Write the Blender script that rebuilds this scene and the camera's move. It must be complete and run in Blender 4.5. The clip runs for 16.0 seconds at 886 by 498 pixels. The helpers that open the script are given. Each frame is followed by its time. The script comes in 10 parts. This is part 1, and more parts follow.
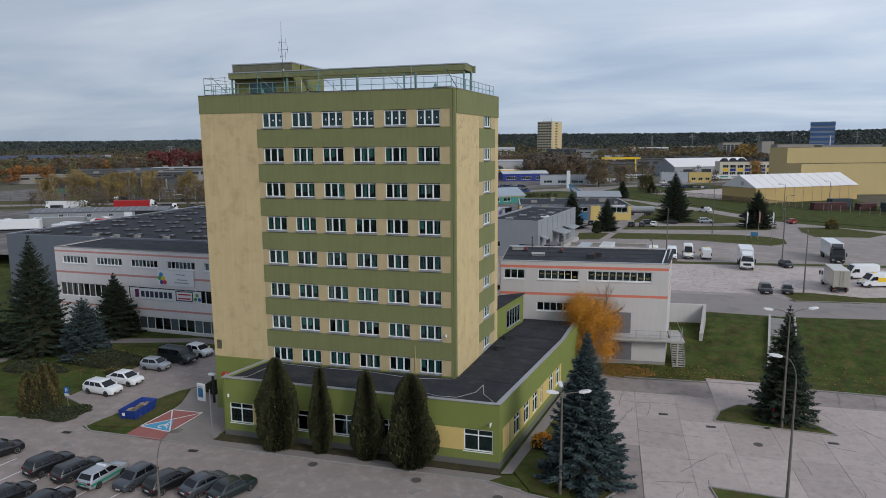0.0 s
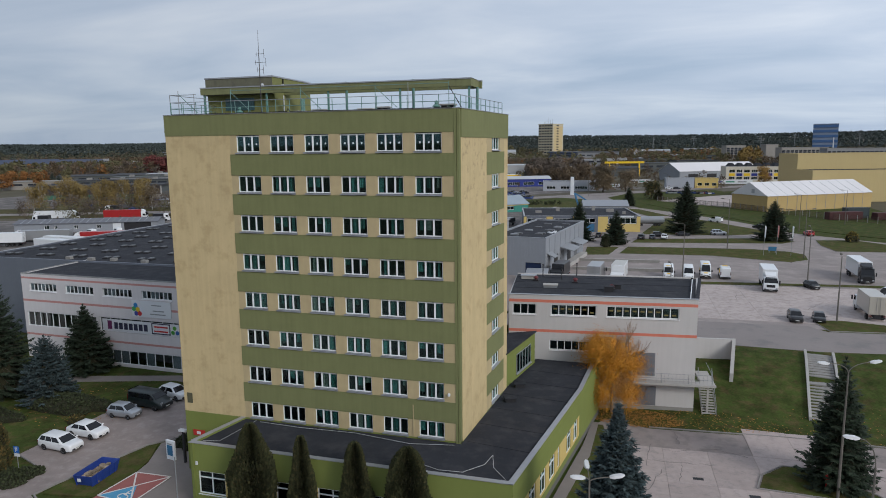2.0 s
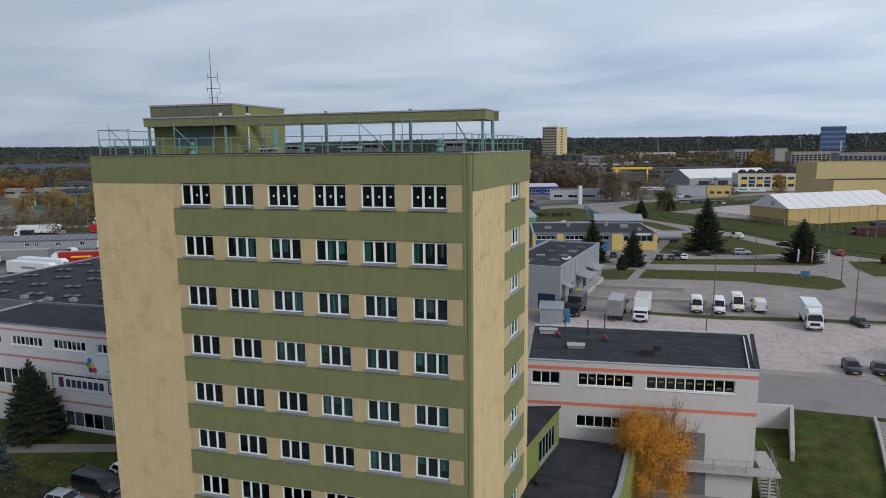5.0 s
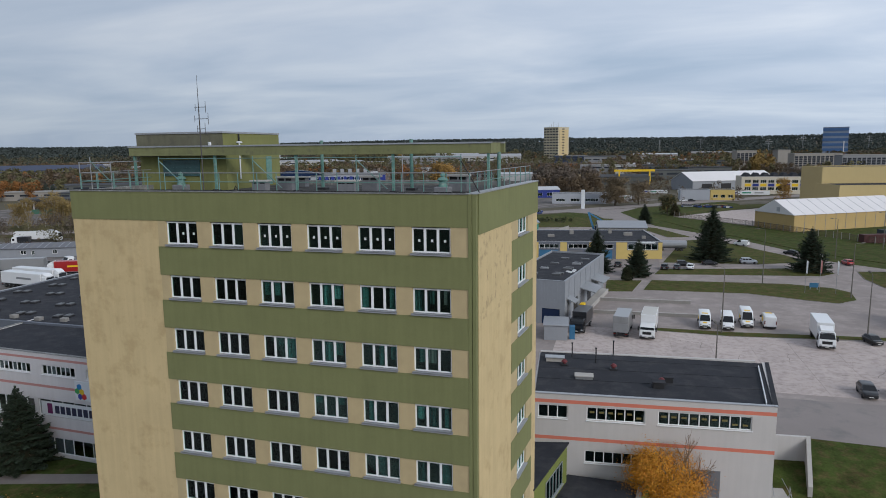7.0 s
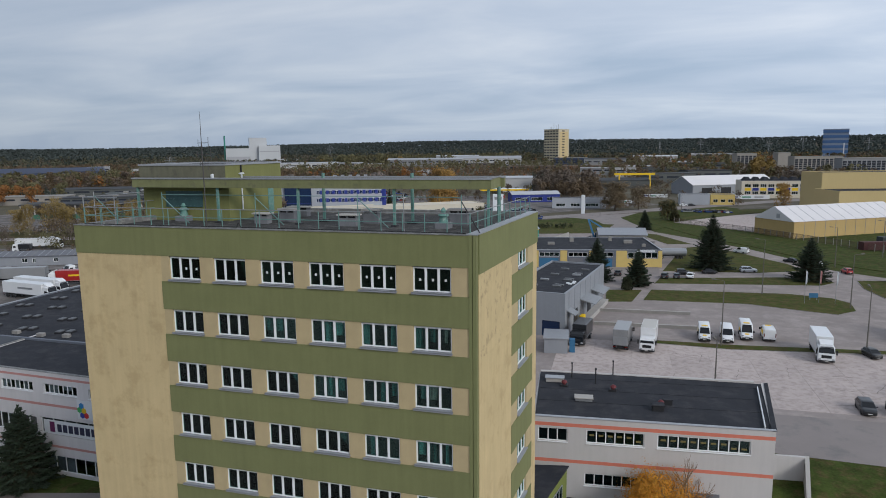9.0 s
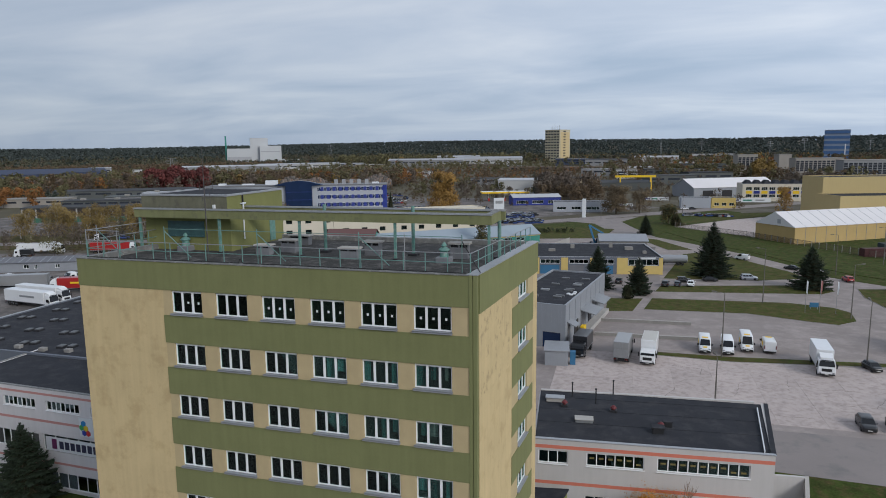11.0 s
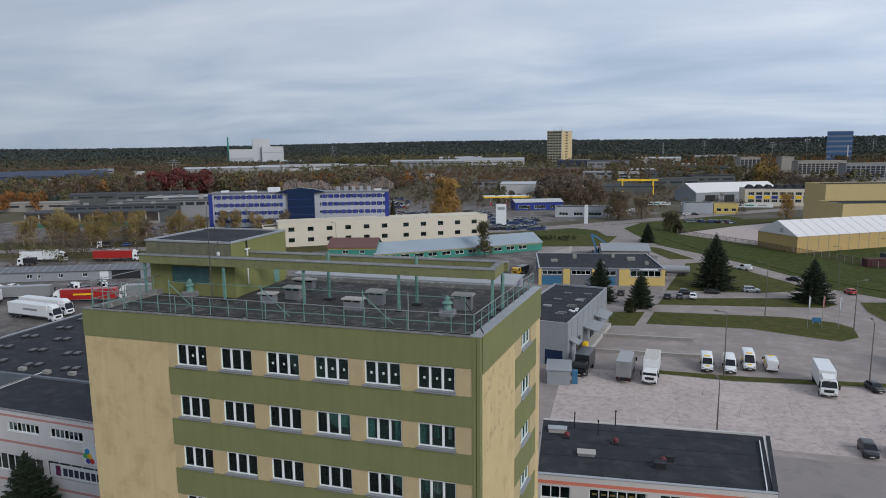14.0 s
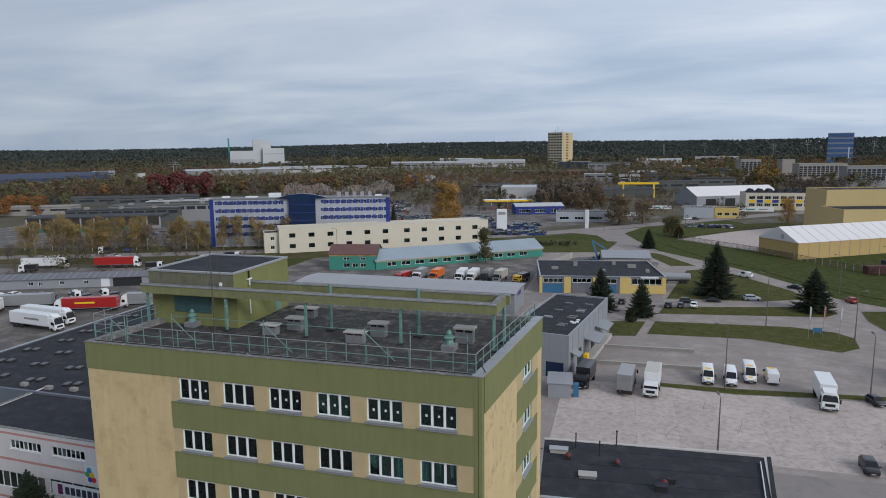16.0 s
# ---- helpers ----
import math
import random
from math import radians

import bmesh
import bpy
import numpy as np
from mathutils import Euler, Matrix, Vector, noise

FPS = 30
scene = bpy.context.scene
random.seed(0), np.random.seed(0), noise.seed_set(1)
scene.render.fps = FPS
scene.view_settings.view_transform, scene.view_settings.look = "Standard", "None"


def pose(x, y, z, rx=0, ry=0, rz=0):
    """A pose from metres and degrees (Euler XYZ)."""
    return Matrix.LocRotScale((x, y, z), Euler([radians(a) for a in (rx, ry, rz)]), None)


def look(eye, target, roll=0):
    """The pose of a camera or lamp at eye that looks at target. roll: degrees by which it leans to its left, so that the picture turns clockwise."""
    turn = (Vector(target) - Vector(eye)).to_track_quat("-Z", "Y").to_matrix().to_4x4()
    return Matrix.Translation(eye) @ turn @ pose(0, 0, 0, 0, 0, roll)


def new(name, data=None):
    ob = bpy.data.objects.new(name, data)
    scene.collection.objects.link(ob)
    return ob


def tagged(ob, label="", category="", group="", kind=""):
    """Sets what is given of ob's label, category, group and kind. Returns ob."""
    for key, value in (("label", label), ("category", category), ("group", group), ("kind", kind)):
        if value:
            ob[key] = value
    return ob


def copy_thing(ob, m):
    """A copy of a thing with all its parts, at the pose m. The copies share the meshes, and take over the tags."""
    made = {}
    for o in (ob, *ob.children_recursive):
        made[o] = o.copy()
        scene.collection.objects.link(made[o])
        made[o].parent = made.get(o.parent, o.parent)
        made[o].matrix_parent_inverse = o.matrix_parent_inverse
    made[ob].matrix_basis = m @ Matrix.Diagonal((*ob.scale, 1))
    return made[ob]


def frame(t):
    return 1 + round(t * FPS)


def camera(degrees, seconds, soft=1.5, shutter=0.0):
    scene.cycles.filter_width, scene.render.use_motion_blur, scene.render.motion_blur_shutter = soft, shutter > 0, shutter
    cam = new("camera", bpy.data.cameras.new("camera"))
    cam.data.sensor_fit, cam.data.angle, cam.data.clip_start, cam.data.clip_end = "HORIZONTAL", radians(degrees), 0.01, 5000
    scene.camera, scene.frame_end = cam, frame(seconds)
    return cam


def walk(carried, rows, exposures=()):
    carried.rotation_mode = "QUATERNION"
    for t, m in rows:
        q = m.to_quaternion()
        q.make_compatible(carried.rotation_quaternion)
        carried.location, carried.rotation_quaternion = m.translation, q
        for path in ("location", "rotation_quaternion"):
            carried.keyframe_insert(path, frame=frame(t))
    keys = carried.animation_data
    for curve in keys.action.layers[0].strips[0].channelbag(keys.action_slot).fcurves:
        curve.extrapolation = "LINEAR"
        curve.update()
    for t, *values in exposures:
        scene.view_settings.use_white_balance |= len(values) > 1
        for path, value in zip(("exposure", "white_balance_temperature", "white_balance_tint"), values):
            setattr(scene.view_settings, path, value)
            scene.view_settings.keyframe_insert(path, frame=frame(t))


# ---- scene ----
cam = camera(67.5, 16.0, 0.95)
PATH = [
    (0, (15.322, -57.357, 26.620), (14.775, -55.458, 26.308), -0.50),
    (1, (14.020, -53.056, 27.660), (13.472, -51.157, 27.351), -0.55),
    (2, (12.740, -48.760, 28.700), (12.191, -46.861, 28.393), -0.60),
    (3, (11.510, -44.460, 29.710), (10.958, -42.562, 29.405), -0.62),
    (4, (10.258, -40.183, 30.720), (9.704, -38.284, 30.418), -0.65),
    (4.5, (9.613, -38.150, 31.262), (9.058, -36.252, 30.960), -0.65),
    (5, (8.969, -36.117, 31.804), (8.411, -34.219, 31.502), -0.65),
    (5.5, (8.434, -34.432, 32.346), (7.875, -32.535, 32.043), -0.65),
    (6, (8.123, -33.450, 32.888), (7.562, -31.554, 32.585), -0.65),
    (6.5, (8.050, -33.220, 33.430), (7.488, -31.325, 33.127), -0.65),
    (7, (8.030, -33.200, 33.910), (7.469, -31.305, 33.607), -0.65),
    (8, (8.040, -33.260, 34.950), (7.479, -31.365, 34.648), -0.67),
    (9, (8.045, -33.250, 35.990), (7.483, -31.354, 35.690), -0.67),
    (11.5, (8.050, -33.060, 38.650), (7.484, -31.165, 38.348), -0.62),
    (12, (8.025, -33.000, 39.170), (7.458, -31.106, 38.868), -0.60),
    (13, (7.965, -32.870, 40.280), (7.397, -30.976, 39.977), -0.60),
    (14, (7.895, -32.800, 41.390), (7.325, -30.907, 41.087), -0.60),
    (15, (7.835, -32.710, 42.460), (7.264, -30.818, 42.158), -0.60),
    (16, (7.784, -32.620, 43.460), (7.212, -30.727, 43.159), -0.60),
]
walk(cam, [(t, look(eye, target, roll)) for t, eye, target, roll in PATH])

# ---- world, sun, exposure ----
scene.view_settings.exposure = 0.0
world = bpy.data.worlds.new("overcast_sky")
scene.world = world
world.use_nodes = True
wn, wl = world.node_tree.nodes, world.node_tree.links
wn.clear()
w_out = wn.new("ShaderNodeOutputWorld")
w_bg = wn.new("ShaderNodeBackground")
w_sky = wn.new("ShaderNodeTexSky")
w_sky.sky_type = "NISHITA"
w_sky.sun_disc = False
w_sky.sun_elevation = radians(28)
w_sky.sun_rotation = radians(123)
w_co = wn.new("ShaderNodeTexCoord")
w_sep = wn.new("ShaderNodeSeparateXYZ")
w_div = wn.new("ShaderNodeVectorMath")
w_div.operation = "DIVIDE"
w_add = wn.new("ShaderNodeMath")
w_add.operation = "ADD"
w_add.inputs[1].default_value = 0.13
w_max = wn.new("ShaderNodeMath")
w_max.operation = "MAXIMUM"
w_max.inputs[1].default_value = 0.02
w_comb = wn.new("ShaderNodeCombineXYZ")
w_map = wn.new("ShaderNodeMapping")
w_map.inputs["Scale"].default_value = (0.62, 1.0, 1.0)
w_map.inputs["Rotation"].default_value = (0, 0, 0.25)
w_noise = wn.new("ShaderNodeTexNoise")
w_noise.inputs["Scale"].default_value = 1.15
w_noise.inputs["Detail"].default_value = 7
w_noise.inputs["Roughness"].default_value = 0.5
w_noise.inputs["Distortion"].default_value = 0.35
w_ramp = wn.new("ShaderNodeValToRGB")
w_ramp.color_ramp.elements[0].position = 0.30
w_ramp.color_ramp.elements[0].color = (0.395, 0.485, 0.62, 1)
w_ramp.color_ramp.elements[1].position = 0.68
w_ramp.color_ramp.elements[1].color = (0.645, 0.70, 0.79, 1)
w_mid = w_ramp.color_ramp.elements.new(0.47)
w_mid.color = (0.50, 0.575, 0.70, 1)
w_scale = wn.new("ShaderNodeVectorMath")
w_scale.operation = "SCALE"
w_scale.inputs["Scale"].default_value = 0.07
w_mix = wn.new("ShaderNodeMix")
w_mix.data_type = "RGBA"
w_mix.inputs["Factor"].default_value = 0.86
wl.new(w_co.outputs["Generated"], w_sep.inputs[0])
wl.new(w_sep.outputs["Z"], w_max.inputs[0])
wl.new(w_max.outputs[0], w_add.inputs[0])
for k in range(3):
    wl.new(w_add.outputs[0], w_comb.inputs[k])
wl.new(w_co.outputs["Generated"], w_div.inputs[0])
wl.new(w_comb.outputs[0], w_div.inputs[1])
wl.new(w_div.outputs[0], w_map.inputs[0])
wl.new(w_map.outputs[0], w_noise.inputs["Vector"])
wl.new(w_noise.outputs["Fac"], w_ramp.inputs[0])
wl.new(w_sky.outputs[0], w_scale.inputs[0])
wl.new(w_scale.outputs[0], w_mix.inputs[6])
wl.new(w_ramp.outputs[0], w_mix.inputs[7])
# the cloud cover is thinner towards the sun's side, and thicker low over the horizon
w_side = wn.new("ShaderNodeMapRange")
w_side.inputs["From Min"].default_value = -1
w_side.inputs["To Min"].default_value = 0.82
w_side.inputs["To Max"].default_value = 1.47
w_gain = wn.new("ShaderNodeVectorMath")
w_gain.operation = "SCALE"
wl.new(w_sep.outputs["X"], w_side.inputs["Value"])
w_low = wn.new("ShaderNodeValToRGB")
w_low.color_ramp.elements[0].color = (0.735, 0.80, 0.87, 1)
w_low.color_ramp.elements[1].position = 0.15
w_low.color_ramp.elements[1].color = (1, 1, 1, 1)
w_haze = wn.new("ShaderNodeVectorMath")
w_haze.operation = "MULTIPLY"
wl.new(w_max.outputs[0], w_low.inputs[0])
wl.new(w_mix.outputs[2], w_haze.inputs[0])
wl.new(w_low.outputs[0], w_haze.inputs[1])
wl.new(w_haze.outputs[0], w_gain.inputs[0])
wl.new(w_side.outputs[0], w_gain.inputs["Scale"])
wl.new(w_gain.outputs[0], w_bg.inputs["Color"])
w_bg.inputs["Strength"].default_value = 1.0
wl.new(w_bg.outputs[0], w_out.inputs[0])

sun_data = bpy.data.lights.new("sun", "SUN")
sun_data.energy = 1.8
sun_data.angle = radians(20)
sun_data.color = (1.0, 0.97, 0.93)
sun = new("sun", sun_data)
sun.matrix_world = look((75, -48, 50), (0, 0, 0))


# ---- materials ----
def material(name, base, rough=0.8, metal=0.0, var=0.12, scale=0.6, grain=18.0, bump=0.15, streak=0.0,
             second=None, second_amount=0.0, piece=0.0, island=0.0, spec=0.35):
    """A surface with stains at one scale, grain at another, upright streaks, and a second colour in patches."""
    m = bpy.data.materials.new(name)
    m.use_nodes = True
    n, l = m.node_tree.nodes, m.node_tree.links
    b = n["Principled BSDF"]
    b.inputs["Roughness"].default_value = rough
    b.inputs["Metallic"].default_value = metal
    b.inputs["Specular IOR Level"].default_value = spec
    geo = n.new("ShaderNodeNewGeometry")
    big = n.new("ShaderNodeTexNoise")
    big.inputs["Scale"].default_value = scale
    big.inputs["Detail"].default_value = 6
    big.inputs["Roughness"].default_value = 0.62
    l.new(geo.outputs["Position"], big.inputs["Vector"])
    fine = n.new("ShaderNodeTexNoise")
    fine.inputs["Scale"].default_value = grain
    fine.inputs["Detail"].default_value = 3
    l.new(geo.outputs["Position"], fine.inputs["Vector"])

    def math_node(op, a, bb):
        k = n.new("ShaderNodeMath")
        k.operation = op
        for i, v in enumerate((a, bb)):
            if isinstance(v, (int, float)):
                k.inputs[i].default_value = v
            else:
                l.new(v, k.inputs[i])
        return k.outputs[0]

    value = math_node("MULTIPLY", math_node("SUBTRACT", big.outputs["Fac"], 0.5), var * 3.2)
    value = math_node("ADD", value, math_node("MULTIPLY", math_node("SUBTRACT", fine.outputs["Fac"], 0.5), var * 0.9))
    if streak:
        mp = n.new("ShaderNodeMapping")
        mp.inputs["Scale"].default_value = (1.9, 1.9, 0.11)
        st = n.new("ShaderNodeTexNoise")
        st.inputs["Scale"].default_value = 1.6
        st.inputs["Detail"].default_value = 5
        l.new(geo.outputs["Position"], mp.inputs[0])
        l.new(mp.outputs[0], st.inputs["Vector"])
        value = math_node("ADD", value, math_node("MULTIPLY", math_node("SUBTRACT", st.outputs["Fac"], 0.5), streak * 2.6))
    if piece:
        info = n.new("ShaderNodeObjectInfo")
        value = math_node("ADD", value, math_node("MULTIPLY", math_node("SUBTRACT", info.outputs["Random"], 0.5), piece * 2))
    if island:
        value = math_node("ADD", value, math_node("MULTIPLY", math_node("SUBTRACT", geo.outputs["Random Per Island"], 0.5), island * 2))
    value = math_node("ADD", value, 1.0)
    colour = n.new("ShaderNodeVectorMath")
    colour.operation = "SCALE"
    l.new(value, colour.inputs["Scale"])
    if second:
        mix = n.new("ShaderNodeMix")
        mix.data_type = "RGBA"
        mix.inputs[6].default_value = (*base, 1)
        mix.inputs[7].default_value = (*second, 1)
        if island:
            l.new(math_node("POWER", geo.outputs["Random Per Island"], 1.0 / max(second_amount, 0.05)), mix.inputs["Factor"])
        else:
            patch = n.new("ShaderNodeTexNoise")
            patch.inputs["Scale"].default_value = scale * 1.7
            patch.inputs["Detail"].default_value = 7
            patch.inputs["Roughness"].default_value = 0.65
            off = n.new("ShaderNodeVectorMath")
            off.inputs[1].default_value = (31.0, 17.0, 5.0)
            l.new(geo.outputs["Position"], off.inputs[0])
            l.new(off.outputs[0], patch.inputs["Vector"])
            ramp = n.new("ShaderNodeMapRange")
            ramp.inputs["From Min"].default_value = 0.62 - second_amount * 0.4
            ramp.inputs["From Max"].default_value = 0.78 - second_amount * 0.4
            l.new(patch.outputs["Fac"], ramp.inputs["Value"])
            l.new(ramp.outputs[0], mix.inputs["Factor"])
        l.new(mix.outputs[2], colour.inputs[0])
    else:
        colour.inputs[0].default_value = base
    l.new(colour.outputs[0], b.inputs["Base Color"])
    if bump:
        bp = n.new("ShaderNodeBump")
        bp.inputs["Strength"].default_value = bump
        bp.inputs["Distance"].default_value = 0.05
        l.new(fine.outputs["Fac"], bp.inputs["Height"])
        l.new(bp.outputs[0], b.inputs["Normal"])
    return m


def glass_material(name, tint, through_amount, thick=False):
    """Window glass: clear to the room behind, with a real reflection that grows at a grazing angle."""
    m = bpy.data.materials.new(name)
    m.use_nodes = True
    n, l = m.node_tree.nodes, m.node_tree.links
    n.clear()
    out = n.new("ShaderNodeOutputMaterial")
    mix = n.new("ShaderNodeMixShader")
    clear = n.new("ShaderNodeBsdfTransparent")
    clear.inputs["Color"].default_value = (tint[0] * through_amount, tint[1] * through_amount, tint[2] * through_amount, 1)
    gloss = n.new("ShaderNodeBsdfGlossy")
    gloss.inputs["Roughness"].default_value = 0.015
    gloss.inputs["Color"].default_value = (0.48, 0.68, 0.66, 1)
    geo = n.new("ShaderNodeNewGeometry")
    wav = n.new("ShaderNodeTexNoise")
    wav.inputs["Scale"].default_value = 0.8
    bp = n.new("ShaderNodeBump")
    bp.inputs["Strength"].default_value = 0.04
    l.new(geo.outputs["Position"], wav.inputs["Vector"])
    l.new(wav.outputs["Fac"], bp.inputs["Height"])
    l.new(bp.outputs[0], gloss.inputs["Normal"])
    fr = n.new("ShaderNodeFresnel")
    fr.inputs["IOR"].default_value = 1.75
    edge = fr.outputs[0]
    if thick:
        # the same reflection on both faces of a thick pane
        lw_ = n.new("ShaderNodeLayerWeight")
        lw_.inputs["Blend"].default_value = 0.5
        pw_ = n.new("ShaderNodeMath")
        pw_.operation = "POWER"
        pw_.inputs[1].default_value = 5.0
        ma_ = n.new("ShaderNodeMath")
        ma_.operation = "MULTIPLY_ADD"
        ma_.inputs[1].default_value = 0.95
        ma_.inputs[2].default_value = 0.05
        l.new(lw_.outputs["Facing"], pw_.inputs[0])
        l.new(pw_.outputs[0], ma_.inputs[0])
        edge = ma_.outputs[0]
    l.new(edge, mix.inputs[0])
    l.new(clear.outputs[0], mix.inputs[1])
    l.new(gloss.outputs[0], mix.inputs[2])
    l.new(mix.outputs[0], out.inputs[0])
    return m


M_PALE = material("cream_render", (0.50, 0.392, 0.213), 0.9, var=0.09, scale=0.5, grain=9, bump=0.12, streak=0.10, second=(0.43, 0.328, 0.172), second_amount=0.28)
M_PALE_W = material("mould_stained_cream_render", (0.50, 0.392, 0.213), 0.9, var=0.10, scale=0.9, grain=9, bump=0.12, streak=0.10, second=(0.27, 0.21, 0.12), second_amount=0.16)
M_PALE_S = material("sand_render_strip", (0.42, 0.335, 0.19), 0.9, var=0.12, scale=0.8, streak=0.05)
M_GREEN = material("olive_render", (0.165, 0.175, 0.075), 0.88, var=0.10, scale=0.5, grain=9, bump=0.12, streak=0.10)
M_GREEN_V = material("bright_green_render", (0.160, 0.190, 0.048), 0.86, var=0.07, scale=0.5, streak=0.03)
M_GREEN_R = material("weathered_olive_concrete", (0.172, 0.18, 0.085), 0.9, var=0.16, scale=0.9, streak=0.12, second=(0.125, 0.125, 0.075), second_amount=0.2)
M_GREEN_P = material("mossy_olive_render", (0.172, 0.178, 0.066), 0.9, var=0.14, scale=0.7, streak=0.10)
M_GREY_R = material("grey_weathered_band", (0.135, 0.132, 0.092), 0.92, var=0.22, scale=1.2, streak=0.14, second=(0.10, 0.097, 0.075), second_amount=0.3)
M_YELLOW = material("yellow_render", (0.52, 0.39, 0.14), 0.88, var=0.06, scale=0.6)
M_WHITE = material("white_window_plastic", (0.72, 0.73, 0.74), 0.45, var=0.03, bump=0.0)
M_SILL = material("grey_metal_sill", (0.30, 0.31, 0.33), 0.5, metal=0.3, var=0.08)
M_FLASH = material("zinc_flashing", (0.36, 0.37, 0.39), 0.45, metal=0.45, var=0.10, scale=1.2, streak=0.05)
M_FELT = material("bitumen_roof_felt", (0.031, 0.033, 0.039), 0.92, var=0.22, scale=0.35, grain=30, bump=0.2, second=(0.047, 0.047, 0.052), second_amount=0.35, spec=0.14)
M_FELT_OLD = material("weathered_roof_felt", (0.034, 0.033, 0.032), 0.92, var=0.5, scale=0.9, grain=9, bump=0.4, second=(0.10, 0.096, 0.09), second_amount=0.32)
M_FLASH_D = material("dirty_dark_flashing", (0.15, 0.15, 0.145), 0.7, var=0.25, scale=1.5, second=(0.27, 0.27, 0.26), second_amount=0.3)
M_PLINTH = material("grey_plinth", (0.115, 0.112, 0.105), 0.9, var=0.12)
M_CONC = material("light_concrete", (0.36, 0.345, 0.325), 0.92, var=0.11, scale=0.7, grain=25, streak=0.05)
M_CONC_D = material("old_concrete", (0.24, 0.23, 0.215), 0.93, var=0.16, scale=0.9, grain=25)
# dark grey puts the dimness of unlit rooms into the wall colour
M_ROOM = material("room_wall_painted_dim", (0.10, 0.10, 0.10), 0.9, var=0.25, scale=0.4)
M_FLOOR = material("office_floor", (0.16, 0.13, 0.10), 0.8, var=0.2)
M_CURTAIN = material("pale_roller_blind", (0.42, 0.42, 0.40), 0.9, var=0.08, scale=2, piece=0.3)
# teal for blinds, and for reflections painted behind the tower's panes
M_TEAL_SLAT = material("teal_blind_and_reflection", (0.115, 0.30, 0.295), 0.9, var=0.35, scale=2.5, piece=0.55, island=0.25)
M_GLASS = glass_material("window_glass", (0.62, 0.78, 0.76), 0.85)
M_RAIL = material("green_grey_painted_steel", (0.13, 0.235, 0.215), 0.55, metal=0.2, var=0.18, scale=2)
M_RAIL_G = material("galvanised_steel", (0.28, 0.29, 0.30), 0.5, metal=0.5, var=0.12, scale=2)
M_TEAL = material("oxidised_teal_paint", (0.105, 0.225, 0.195), 0.7, var=0.25, scale=3, second=(0.20, 0.26, 0.235), second_amount=0.3)
M_STACK = material("blue_grey_vent_concrete", (0.165, 0.17, 0.182), 0.9, var=0.2, scale=1.5, grain=25, streak=0.08)
M_DARK = material("dark_steel", (0.03, 0.03, 0.033), 0.6, metal=0.3, var=0.1)
M_BLACK = material("black_rubber", (0.018, 0.018, 0.019), 0.8, var=0.15)
M_WB = material("white_grey_facade", (0.47, 0.45, 0.44), 0.85, var=0.05, scale=0.4, streak=0.05)
M_LBW = material("pale_grey_panel_facade", (0.58, 0.555, 0.56), 0.85, var=0.05, scale=0.4, streak=0.06)
M_STRIPE = material("salmon_stripe", (0.56, 0.17, 0.115), 0.8, var=0.06, scale=0.6, streak=0.05)
M_STRIPE_P = material("faded_pink_stripe", (0.47, 0.23, 0.21), 0.8, var=0.08, scale=0.6)
M_DOOR = material("grey_steel_door", (0.16, 0.165, 0.18), 0.5, metal=0.2, var=0.08)
M_STEEL_GREY = material("grey_sheet_cladding", (0.27, 0.285, 0.31), 0.55, metal=0.2, var=0.06, streak=0.05)
M_HALLW = material("dark_blue_grey_cladding", (0.125, 0.138, 0.165), 0.6, metal=0.1, var=0.06, streak=0.05)
M_RED = material("red_paint", (0.42, 0.028, 0.022), 0.5, var=0.1)
M_BLUE = material("blue_paint", (0.018, 0.045, 0.22), 0.5, var=0.15, scale=2)
M_BLUE_L = material("light_blue_paint", (0.035, 0.135, 0.25), 0.6, var=0.1)
M_SIGNW = material("white_sign", (0.62, 0.64, 0.66), 0.5, var=0.03)
M_YEL_P = material("yellow_paint", (0.72, 0.47, 0.02), 0.5, var=0.06)
M_ASPH = material("worn_asphalt", (0.235, 0.195, 0.180), 0.94, var=0.17, scale=0.55, grain=20, bump=0.2, second=(0.28, 0.24, 0.225), second_amount=0.32)
# soil brown, with the shade under the thujas mixed into the colour
M_SOIL = material("bed_soil_painted_shade", (0.055, 0.045, 0.030), 0.97, var=0.35, scale=0.8, grain=7, bump=0.6, second=(0.055, 0.065, 0.018), second_amount=0.3, spec=0.08)
M_ASPH_R = material("grey_asphalt_road", (0.225, 0.198, 0.188), 0.93, var=0.10, scale=0.15, grain=22, bump=0.2, second=(0.165, 0.155, 0.150), second_amount=0.25)
M_SLAB = material("concrete_slab", (0.362, 0.302, 0.283), 0.94, var=0.13, scale=1.0, grain=22, bump=0.2, second=(0.29, 0.25, 0.238), second_amount=0.28, piece=0.09)
M_ASPH_F = material("dark_yard_asphalt", (0.095, 0.086, 0.081), 0.94, var=0.2, scale=0.1, grain=6, bump=0.2, second=(0.185, 0.165, 0.155), second_amount=0.4)
M_ASPH_U = material("grey_upper_asphalt", (0.245, 0.212, 0.199), 0.94, var=0.18, scale=0.2, grain=12, bump=0.2, second=(0.30, 0.26, 0.244), second_amount=0.35)
M_BED = material("old_concrete_bed", (0.25, 0.21, 0.197), 0.94, var=0.16, scale=0.5, grain=14, second=(0.20, 0.172, 0.16), second_amount=0.35)
M_SLAB_L = material("pale_lot_concrete", (0.415, 0.355, 0.332), 0.94, var=0.13, scale=0.7, grain=16, bump=0.2, second=(0.32, 0.272, 0.254), second_amount=0.36, piece=0.06)
M_JOINT = material("tar_joint", (0.17, 0.148, 0.138), 0.95, var=0.2)
